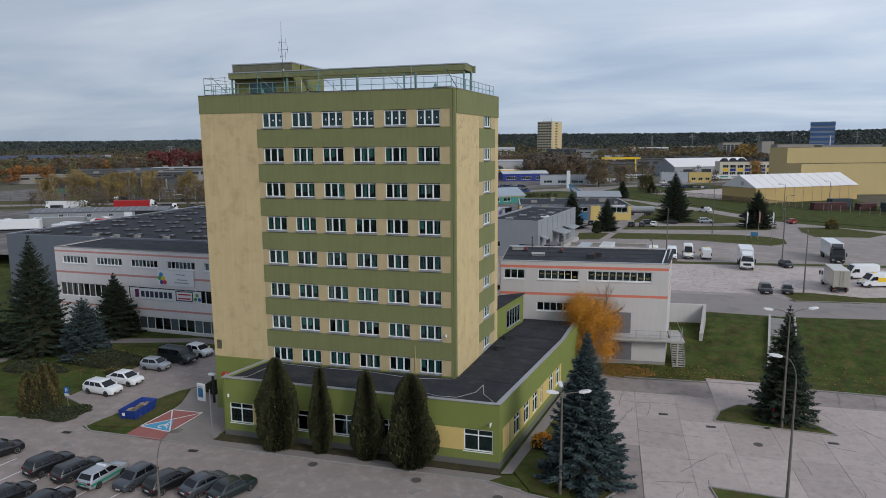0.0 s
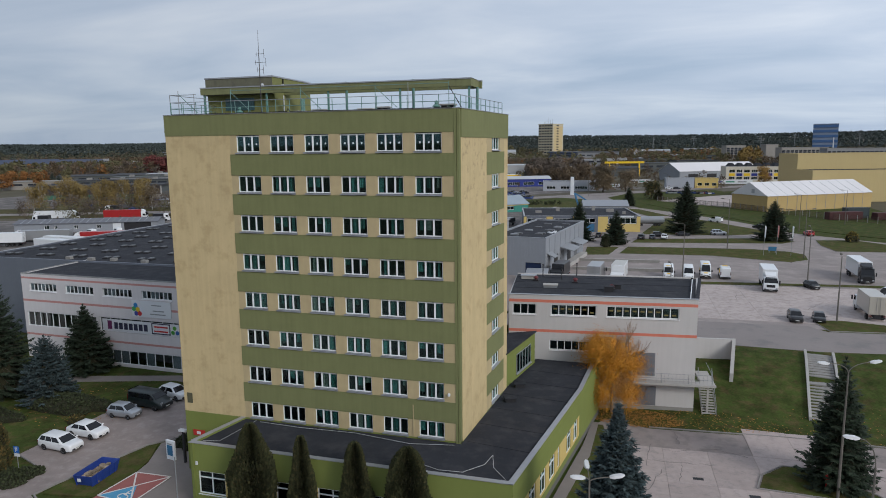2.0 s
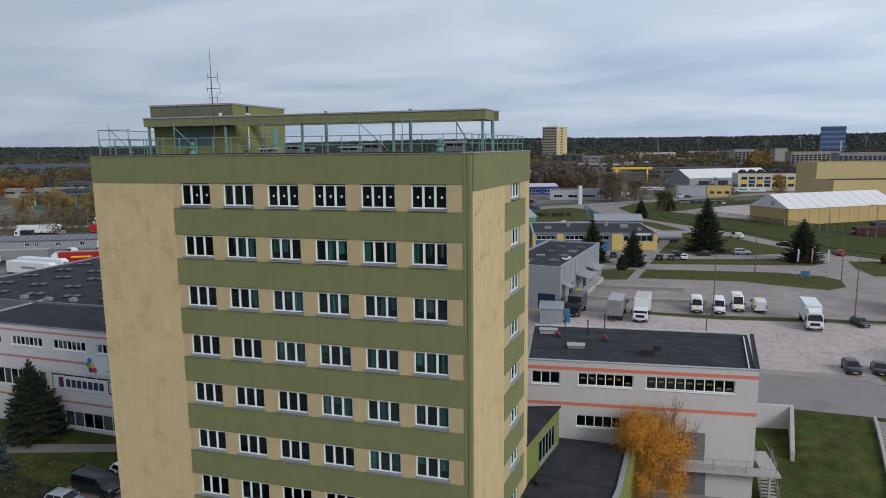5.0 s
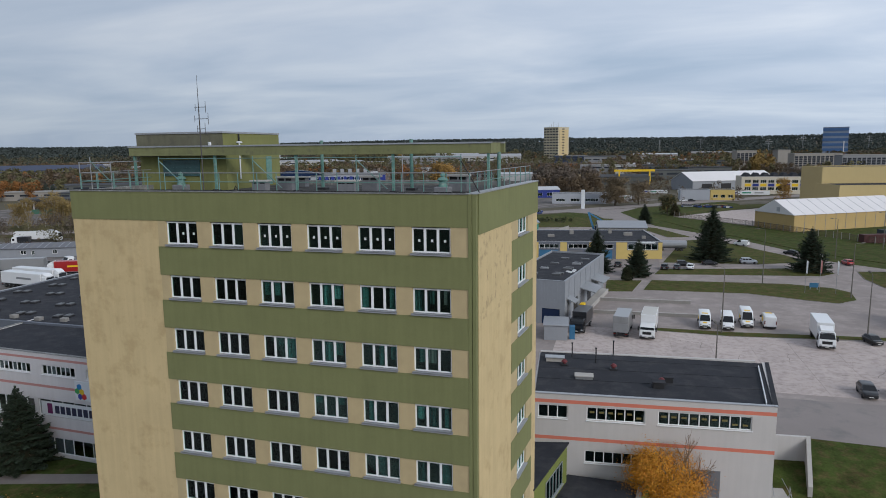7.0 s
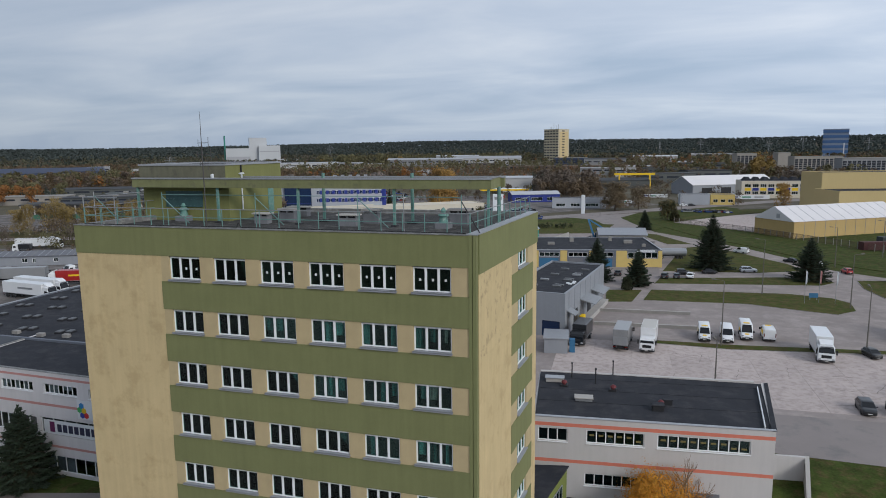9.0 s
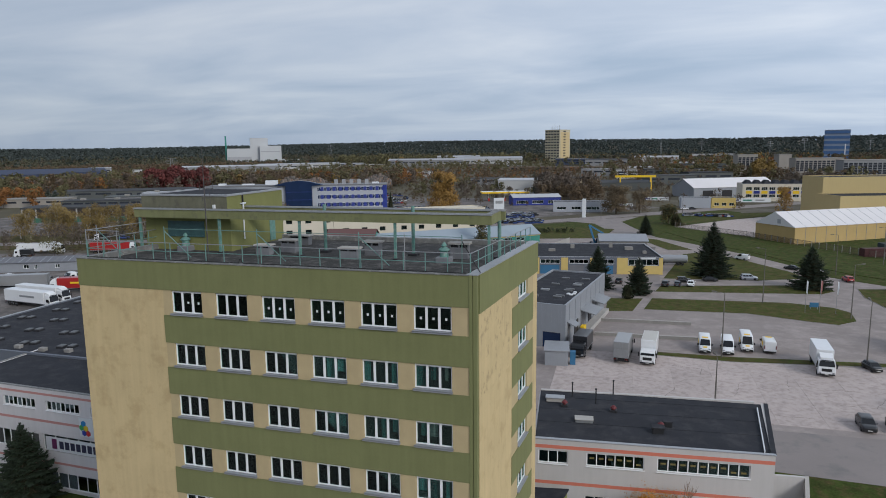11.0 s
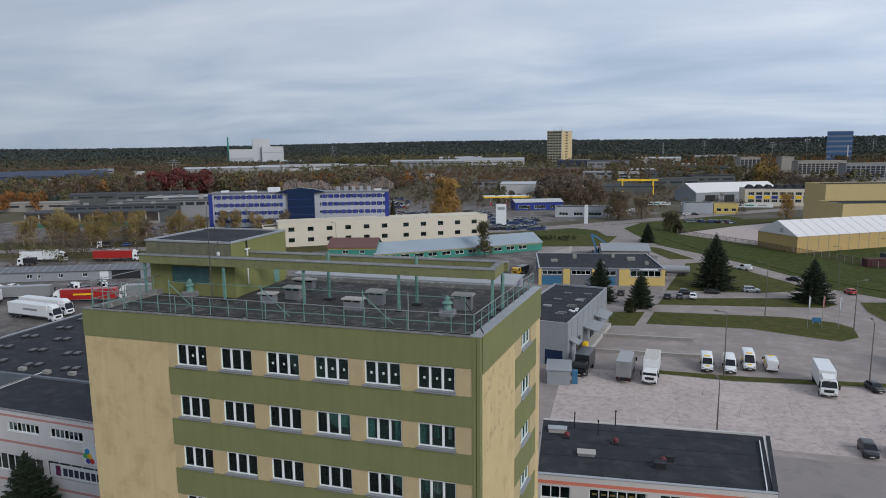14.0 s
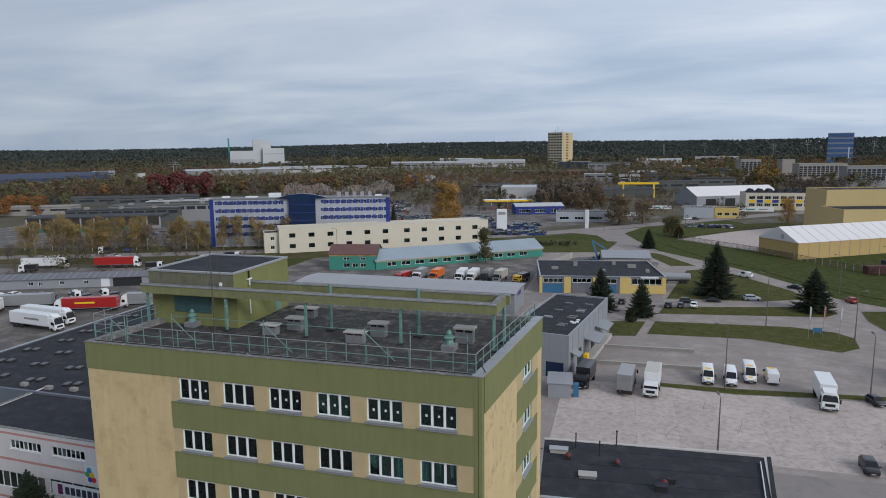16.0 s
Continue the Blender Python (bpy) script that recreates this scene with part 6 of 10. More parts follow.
for k, (x, h, r) in enumerate(((-15.1, 8.2, 1.95), (-10.8, 7.7, 0.98), (-6.4, 7.7, 1.3), (-2.3, 7.8, 2.1))):
    thuja(x, -6.55 + 0.0, G + 0.05, h, r, M_THUJA, "tall olive-green thuja under the annex windows" if r < 1.9 else "broad olive-green thuja under the annex windows", 3 + k, int(9500 + 7500 * r), tip=0.55)
spruce(12.2, -5.6, G + 0.1, 12.8, 3.9, M_SPRUCE_B, "large blue-grey spruce on the corner lawn", 1, 3.0, 0.012, 1.08)
spruce(30.3, 12.0, G + 0.1, 11.6, 3.15, M_SPRUCE, "dark green spruce on the yard's grass island", 2, 1.9, 0.02)
broadleaf(11.1, 23.2, ground_z(11.1, 23.2), 10.9, 3.9, M_LEAF_O, "golden autumn tree with a bare twiggy top", 7, 42000, 0.5, M_TWIG, leaf=0.12, full=70, twigs=6)
shrub(8.2, -0.4, G + 0.1, 1.0, 1.2, 1.1, M_LEAF_O, "small orange autumn shrub beside the annex wall", 4, 420)
spruce(-61.1, 10.6, G, 16.0, 5.6, M_SPRUCE, "tall dark spruce on the lawn", 11, 2.0, 0.0)
spruce(-66.8, 8.0, G, 11.3, 4.4, M_SPRUCE, "dark spruce on the lawn", 12, 1.8, 0.0)
spruce(-64.8, 3.4, G, 5.0, 2.8, M_SPRUCE, "low dark spruce on the lawn", 13, 2.0, 0.0)
spruce(-56.9, 20.2, G, 9.3, 3.6, M_SPRUCE, "mid-height spruce beside the white block", 14, 2.2, 0.13)
spruce(-52.7, 10.0, G, 8.2, 3.3, M_SPRUCE_B, "wide rounded blue-grey spruce on the lawn", 15, 2.3, 0.0, 0.6)
for k, (dx, dy, h) in enumerate(((0.1, 0, 5.0), (0.9, -0.7, 4.4), (-1.3, -0.6, 4.2), (-0.4, 1.2, 4.5), (-0.5, -1.2, 3.9))):
    thuja(-43.2 + dx, -5.4 + dy, G, h, 1.05, M_THUJA_O, "bronze-tinted conical thuja in a group", 30 + k, 1300, tip=0.7)
shrub(-41.9, -6.2, G, 3.4, 1.5, 0.7, M_HEDGE, "low spreading juniper round the thujas", 3, 1300)
shrub(-39.6, -4.6, G, 1.2, 1.0, 0.5, M_HEDGE, "low spreading juniper round the thujas", 5, 420)
shrub(-49.4, 9.2, G, 5.8, 2.1, 1.5, M_HEDGE, "long dark rounded hedge on the lawn", 6, 3200, "hedge")
shrub(-55.5, 4.6, G, 4.2, 1.6, 1.0, M_HEDGE, "low rounded hedge on the lawn", 8, 1700, "hedge")
shrub(-44.8, 6.0, G, 0.9, 0.8, 0.7, M_THUJA_O, "small rust-coloured shrub on the lawn", 9, 300)
shrub(-29.5, 5.2, G + 0.08, 1.4, 2.4, 0.6, M_HEDGE, "low planting beside the entrance", 10, 700)
for k, (x, y, h, r, m_) in enumerate(((27.7, 160.0, 15.8, 6.8, M_SPRUCE), (-1.7, 137.2, 11.4, 4.8, M_SPRUCE), (8.4, 132.8, 9.4, 4.1, M_SPRUCE), (49.4, 148.0, 11.4, 5.9, M_SPRUCE), (10.6, 246.5, 8.5, 3.6, M_SPRUCE), (24.0, 282.0, 6.5, 3.4, M_LEAF_G))):
    spruce(x, y, B, h, r, m_, "dark spruce on the mown lawn" if m_ is M_SPRUCE else "green conifer beside the road", 40 + k, 2.1, 0.0)
thuja(6.0, 126.2, B + 0.1, 3.2, 1.3, M_HEDGE, "small dark cone-shaped conifer", 51, 900, tip=0.6)
shrub(68.8, 149.0, B + 0.1, 1.6, 1.6, 2.6, M_LEAF_Y, "small yellow-green shrub on a grass island", 52, 500, leaf=0.35)
broadleaf(-45.5, 196.0, B, 13.0, 3.4, M_LEAF_G, "dull green tree beside the green building", 60, 2600, leaf=0.42, full=60)
M_LEAF_GO = material("golden_brown_leaves", (0.27, 0.155, 0.042), 0.9, var=0.25, scale=0.12, island=0.3, bump=0)
M_LEAF_BN = material("dull_brown_leaves", (0.135, 0.10, 0.06), 0.9, var=0.25, scale=0.12, island=0.3, bump=0)
broadleaf(-93, 308, B, 23.0, 9.0, M_LEAF_GO, "large golden tree behind the cream building", 61, 6500, leaf=0.75, full=150)
broadleaf(-4, 330, B, 15.0, 7.5, M_LEAF_BN, "rounded brown-green tree beside the road", 62, 5500, leaf=0.6, full=170)
broadleaf(8, 336, B, 13.5, 6.5, M_LEAF_BN, "brown half-bare tree beside the road", 63, 2600, 0.1, leaf=0.5, full=90)
broadleaf(80, 347, B, 13.3, 4.6, M_LEAF_GO, "thin yellow autumn tree before the blue and yellow hall", 70, 2200, leaf=0.5, full=60)
broadleaf(21, 288, B, 8.5, 4.2, M_LEAF_G, "rounded dark green tree beside the road", 71, 2400, leaf=0.5, full=80)
for k, (x, y, h, r) in enumerate(((-153, 236, 21, 4.2), (-149, 244, 17, 4.6), (-154, 232, 15, 4.0), (-163, 224, 12, 3.6), (-156, 222, 10, 3.2), (-128, 254, 16, 3.0), (-122, 258, 11, 3.6), (-108, 268, 17, 4.4), (-84, 264, 9, 4.0))):
    spruce(x, y, B, h, r, M_SPRUCE, "dark spruce before the blue office block", 72 + k, 0.8, 0.02)
bt = random.Random(9)
for k in range(34):
    u = (k % 24) / 23
    broadleaf(lerp(-240, -138, u) + bt.uniform(-3, 3), lerp(182, 217, u) + bt.uniform(-5, 5) + (14 if k > 23 else 0), B, bt.uniform(10, 15.5), bt.uniform(2.6, 3.8), M_LEAF_YB if bt.random() < 0.75 else M_LEAF_BN, "yellowing birch beside the road", 90 + k, int(bt.uniform(2200, 3600)), 0.04, M_BIRCH, 0.34, "birch", 80)


# ---- woods and tree belts ----
def polar(bearing, dist):
    a = radians(bearing)
    return 8.0 + dist * math.sin(a), -33.0 + dist * math.cos(a)


def leaf_cloud(name, mat_, quads, trunks=None):
    """Links many small four-sided leaf faces, an (n, 4, 3) array, as one mesh."""
    quads = np.asarray(quads, dtype=np.float32)
    k = len(quads)
    sel = np.zeros(k, dtype=np.int32)
    if trunks is not None and len(trunks):
        quads = np.concatenate([quads, np.asarray(trunks, dtype=np.float32)])
        sel = np.concatenate([sel, np.ones(len(trunks), dtype=np.int32)])
        k = len(quads)
    me = bpy.data.meshes.new(name)
    me.vertices.add(4 * k)
    me.vertices.foreach_set("co", quads.reshape(-1))
    me.loops.add(4 * k)
    me.loops.foreach_set("vertex_index", np.arange(4 * k, dtype=np.int32))
    me.polygons.add(k)
    me.polygons.foreach_set("loop_start", np.arange(k, dtype=np.int32) * 4)
    me.materials.append(mat_)
    me.materials.append(M_BARK)
    me.polygons.foreach_set("material_index", sel)
    me.update(calc_edges=True)
    return new(name, me)


def crown_faces(rng, centres, radii, n, size, squash=0.9, loose=0.45):
    """n leaf faces over each of the rounded lumps, turned outwards with some disorder."""
    c = np.repeat(np.asarray(centres, dtype=float), n, axis=0)
    r = np.repeat(np.asarray(radii, dtype=float), n)
    d = rng.normal(size=(len(c), 3))
    d[:, 2] += 0.25
    d /= np.linalg.norm(d, axis=1)[:, None]
    p = c + d * (r * rng.uniform(0.72, 1.08, len(c)))[:, None] * np.array((1, 1, squash))
    nv = d + rng.normal(size=d.shape) * loose
    t1 = np.cross(nv, rng.normal(size=d.shape))
    t1 /= np.linalg.norm(t1, axis=1)[:, None]
    t2 = np.cross(nv, t1)
    t2 /= np.linalg.norm(t2, axis=1)[:, None]
    k = (r * size * rng.uniform(0.6, 1.3, len(c)))[:, None]
    return np.stack([p - t1 * k, p - t2 * k * 0.8, p + t1 * k, p + t2 * k * 0.8], axis=1)


def crown_lumps(rng, x, y, z, h, r, m, kind):
    """Centres and radii of the rounded lumps of one crown."""
    out = []
    for j in range(m):
        if kind == "cone":
            f = (j + 0.5) / m
            out.append((x, y, z + h * (0.12 + 0.8 * f), r * (1.05 - f)))
        elif kind == "slim":
            f = (j + 0.5) / m
            out.append((x + rng.uniform(-0.2, 0.2) * r, y + rng.uniform(-0.2, 0.2) * r, z + h * (0.22 + 0.68 * f), r * (0.55 + 0.75 * math.sin(math.pi * (0.12 + 0.8 * f)) * rng.uniform(0.7, 1.1)) * 0.62))
        else:
            a, u = rng.uniform(0, 6.283), math.sqrt(rng.random()) * 0.62
            f = rng.uniform(0.16, 0.84) if j else 0.74
            w = r * (1.0 - 0.55 * max(0.0, f - 0.5) * 2)
            k = r * rng.uniform(0.40, 0.62) * (1.5 if m < 3 else 1.0)
            u *= 1.0 if m > 2 else 0.3
            out.append((x + math.cos(a) * u * w, y + math.sin(a) * u * w, z + min(h * f, h - k * 0.9), k))
    return out


def tree_belt(name, mat_, label, b0, b1, d0, d1, n, h0, h1, lumps, faces, seed, kind="round", slim=1.0, size=0.34):
    """Many trees between two bearings and two distances, as one mesh of leaf faces."""
    rng = np.random.default_rng(seed)
    lump, trunks = [], []
    for _ in range(n):
        b, d = rng.uniform(b0, b1), math.sqrt(rng.uniform(d0 * d0, d1 * d1))
        x, y = polar(b, d)
        z, h = ground_z(x, y), rng.uniform(h0, h1)
        r = h * rng.uniform(0.26, 0.42) * slim
        lump += crown_lumps(rng, x, y, z, h, r, lumps, kind)
        if d < 800:
            w = h * 0.014
            for ux, uy in ((1, 0), (0, 1)):
                trunks.append([(x - ux * w, y - uy * w, z - 0.3), (x + ux * w, y + uy * w, z - 0.3), (x + ux * w * 0.5, y + uy * w * 0.5, z + h * 0.5), (x - ux * w * 0.5, y - uy * w * 0.5, z + h * 0.5)])
    lump = np.array(lump)
    quads = crown_faces(rng, lump[:, :3], lump[:, 3], faces, size, loose=0.28 if d0 > 1200 else 0.42)
    return tagged(leaf_cloud(name, mat_, quads, trunks), label, "trees", "", "stuff")


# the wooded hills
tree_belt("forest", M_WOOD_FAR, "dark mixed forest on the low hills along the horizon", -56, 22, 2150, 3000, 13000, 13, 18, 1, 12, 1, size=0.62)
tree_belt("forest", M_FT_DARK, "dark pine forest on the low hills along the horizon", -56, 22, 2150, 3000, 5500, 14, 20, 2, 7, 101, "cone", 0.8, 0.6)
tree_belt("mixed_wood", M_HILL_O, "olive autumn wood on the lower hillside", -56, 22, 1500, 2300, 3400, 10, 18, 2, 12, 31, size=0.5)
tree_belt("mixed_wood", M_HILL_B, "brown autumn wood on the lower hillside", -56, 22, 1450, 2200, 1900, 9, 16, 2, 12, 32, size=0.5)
tree_belt("mixed_wood", M_FT_DARK, "dark green wood on the lower hillside", -56, 22, 1450, 2300, 1100, 10, 17, 2, 11, 33, size=0.5)
tree_belt("mixed_wood", M_FT_OLIVE, "tall olive trees before the forest", -27, -9, 1400, 1650, 260, 17, 26, 7, 14, 34, size=0.4)
tree_belt("mixed_wood", M_FT_GOLD, "yellowing trees before the forest", -27, 16, 1400, 1900, 170, 13, 20, 5, 12, 35, size=0.4)
tree_belt("mixed_wood", M_FT_BROWN, "brown trees before the forest", -54, -30, 1230, 1500, 420, 11, 18, 5, 12, 36, size=0.4)
tree_belt("mixed_wood", M_FT_RUST, "rust-coloured trees before the forest", -54, 20, 1250, 1900, 200, 9, 15, 4, 12, 37, size=0.4)
# trees between the halls
tree_belt("autumn_trees", M_FT_BROWN, "brown autumn trees in a dense belt", -51, -20, 640, 800, 330, 9, 17, 7, 24, 4, size=0.3)
tree_belt("autumn_trees", M_FT_OLIVE, "olive autumn trees in a dense belt", -51, -20, 640, 800, 250, 10, 18, 7, 24, 5, size=0.3)
tree_belt("autumn_trees", M_FT_GREY, "half-bare grey-brown trees in a belt", -50, -19, 610, 780, 260, 9, 16, 7, 18, 6, size=0.26)
tree_belt("autumn_trees", M_FT_RUST, "rust-coloured autumn trees in a belt", -49, -18, 640, 840, 110, 8, 15, 6, 24, 7, size=0.3)
tree_belt("autumn_trees", M_FT_GOLD, "golden trees in a belt", -46, -18, 640, 840, 50, 9, 15, 6, 24, 56, size=0.3)
tree_belt("red_trees", M_FT_RED, "dense group of dark red maples", -40.6, -36.2, 625, 690, 46, 16, 23, 8, 34, 8, size=0.28)
tree_belt("autumn_trees", M_FT_RUST, "orange trees at the edge of the estate", -51.5, -47.6, 500, 590, 20, 9, 14, 7, 44, 9, size=0.28)
tree_belt("autumn_trees", M_FT_OLIVE, "dull green trees at the edge of the estate", -51.5, -46.0, 520, 640, 26, 9, 14, 7, 36, 10, size=0.28)
tree_belt("conifers", M_FT_DARK, "dark conifers at the edge of the estate", -49.0, -46.5, 520, 590, 8, 9, 13, 6, 26, 57, "cone", 0.8, 0.34)
tree_belt("autumn_trees", M_FT_GREY, "thin bare trees near the main road", -50.5, -36, 268, 330, 46, 6, 10, 7, 30, 11, size=0.15)
tree_belt("autumn_trees", M_FT_OLIVE, "thin olive trees before the garages", -49.5, -37, 262, 320, 22, 5, 9, 7, 30, 58, size=0.18)
tree_belt("autumn_trees", M_FT_BROWN, "low brown trees on the railway land", -22, -4, 620, 1000, 520, 4, 10, 5, 16, 12, size=0.32)
tree_belt("autumn_trees", M_FT_RUST, "rust-coloured bushes on the railway land", -24, -3, 680, 1050, 330, 3, 8, 4, 14, 13, size=0.34)
tree_belt("autumn_trees", M_FT_OLIVE, "olive trees beyond the railway land", -50, -2, 900, 1350, 520, 8, 15, 5, 14, 14, size=0.36)
tree_belt("scrub", M_FT_BROWN, "brown scrub over the waste land", -54, 20, 560, 1500, 2600, 1.5, 5, 2, 9, 59, slim=1.7, size=0.42)
tree_belt("scrub", M_FT_OLIVE, "olive scrub over the waste land", -54, 20, 560, 1500, 2000, 1.5, 5, 2, 9, 60, slim=1.7, size=0.42)
tree_belt("autumn_trees", M_FT_GREY, "bare grey-brown trees behind the shops", -8.6, -3.6, 450, 560, 46, 11, 18, 8, 40, 15, size=0.22)
tree_belt("autumn_trees", M_FT_BROWN, "brown trees behind the shops", -8.2, -3.4, 430, 500, 24, 9, 14, 8, 40, 16, size=0.24)
tree_belt("conifers", M_FT_DARK, "dark conifers among bare trees", -8.9, -7.2, 470, 560, 9, 14, 20, 7, 26, 17, "cone", 0.62, 0.34)
tree_belt("autumn_trees", M_FT_OLIVE, "olive trees between the works", -3, 19, 690, 1350, 560, 8, 16, 6, 16, 18, size=0.34)
tree_belt("autumn_trees", M_FT_BROWN, "brown trees between the works", -3, 19, 680, 1350, 440, 8, 16, 6, 16, 19, size=0.34)
tree_belt("autumn_trees", M_FT_RUST, "rust-coloured trees between the works", 2, 19, 800, 1500, 170, 8, 15, 6, 16, 20, size=0.34)
tree_belt("scrub", M_FT_BROWN, "brown scrub between the shops and the railway", -21, 8, 405, 600, 420, 1.5, 4.5, 3, 12, 62, slim=1.6, size=0.34)
tree_belt("autumn_trees", M_FT_GREY, "bare grey-brown trees around the filling station", -20, -9.2, 440, 600, 60, 5, 10, 7, 30, 63, size=0.22)
tree_belt("autumn_trees", M_FT_OLIVE, "green and olive trees around the filling station", -19, -3, 460, 640, 30, 6, 12, 7, 30, 64, size=0.28)
tree_belt("autumn_trees", M_FT_GREY, "bare trees between the yards", -2.5, 8, 420, 640, 60, 5, 10, 6, 22, 61, size=0.24)
tree_belt("autumn_trees", M_FT_GOLD, "tall golden trees beside the office blocks", 8.0, 10.0, 700, 770, 11, 17, 25, 8, 40, 21, size=0.26)
tree_belt("autumn_trees", M_FT_GREY, "bare trees beside the office blocks", 10.8, 14.2, 640, 720, 20, 9, 14, 7, 36, 22, size=0.22)
tree_belt("roadside_bushes", M_FT_BROWN, "low brown bushes along the main road", -51, -32, 240, 300, 60, 1.2, 3.2, 5, 22, 41, size=0.26)
tree_belt("roadside_bushes", M_FT_OLIVE, "low dull green bushes along the main road", -51, -30, 245, 330, 46, 1.2, 3.2, 5, 22, 42, size=0.26)
tree_belt("hedge_row", M_FT_DARK, "row of dark rounded bushes along the railway", -13.4, -1.0, 985, 1015, 22, 4, 6.5, 3, 20, 43, size=0.34)
tree_belt("hedge_row", M_HEDGE, "dark clipped hedge along the road", -9.8, -5.4, 278, 284, 60, 1.6, 2.4, 3, 26, 44, slim=1.6, size=0.26)

# ---- vehicles ----
def paint(name, col, metal=0.3):
    m = material(name, col, 0.28, metal=metal, var=0.04, scale=1.0, grain=60, bump=0.0, spec=0.5)
    m.node_tree.nodes["Principled BSDF"].inputs["Coat Weight"].default_value = 0.25
    return m


P_WHITE = paint("white_car_paint", (0.66, 0.67, 0.68), 0.0)
P_BLACK = paint("black_car_paint", (0.007, 0.0075, 0.009), 0.0)
P_DARK = paint("dark_grey_car_paint", (0.016, 0.017, 0.020), 0.0)
P_GREY = paint("grey_car_paint", (0.045, 0.052, 0.062), 0.1)
P_SILVER = paint("silver_car_paint", (0.36, 0.38, 0.41), 0.5)
P_GREENB = paint("dark_teal_car_paint", (0.010, 0.018, 0.018), 0.0)
P_BLUE = paint("blue_car_paint", (0.03, 0.06, 0.20))
P_RED = paint("red_vehicle_paint", (0.34, 0.02, 0.02), 0.1)
P_ORANGE = paint("orange_vehicle_paint", (0.60, 0.13, 0.015), 0.0)
P_BEIGE = paint("beige_box_paint", (0.40, 0.37, 0.32), 0.0)
P_GREYBOX = paint("grey_box_paint", (0.23, 0.235, 0.24), 0.1)
M_CARGLASS = material("tinted_car_glass", (0.006, 0.007, 0.009), 0.06, var=0.1, bump=0, spec=0.4)
M_LAMP = material("clear_headlamp", (0.30, 0.31, 0.33), 0.15, var=0.05, bump=0)
M_TAIL = material("red_tail_lamp", (0.11, 0.008, 0.008), 0.2, var=0.05, bump=0)
M_RIM = material("alloy_rim", (0.34, 0.35, 0.36), 0.35, metal=0.7, var=0.1, bump=0)
M_PLATE = material("plain_plate_bar", (0.55, 0.55, 0.53), 0.5, var=0.05, bump=0)
WHEELS = {}


def wheel(parent, x, y, r, w, rim=True):
    """Tyre and rim at (x, y) on the ground."""
    key = (round(r, 2), round(w, 2))
    m = pose(x, y, r, 0, 0, 0 if x > 0 else 180)
    if key not in WHEELS:
        ring = lambda q, xx: [(xx, q * math.cos(a), q * math.sin(a)) for a in np.arange(16) * math.pi / 8]
        ty = Shape().loft([ring(r * 0.62, -w / 2), ring(r * 0.93, -w / 2), ring(r, -w * 0.3), ring(r, w * 0.3), ring(r * 0.93, w / 2), ring(r * 0.62, w / 2)]).link("wheel", M_BLACK, parent)
        ri = Shape().loft([ring(r * 0.64, w * 0.3), ring(r * 0.6, w / 2 + 0.004), ring(r * 0.2, w * 0.38), ring(r * 0.1, w * 0.5)]).link("rim", M_RIM, ty)
        ty.matrix_basis = m
        WHEELS[key] = (ty, ri)
        return ty
    ty = again(WHEELS[key][0], parent, m)
    again(WHEELS[key][1], ty)
    return ty


CARS = {}


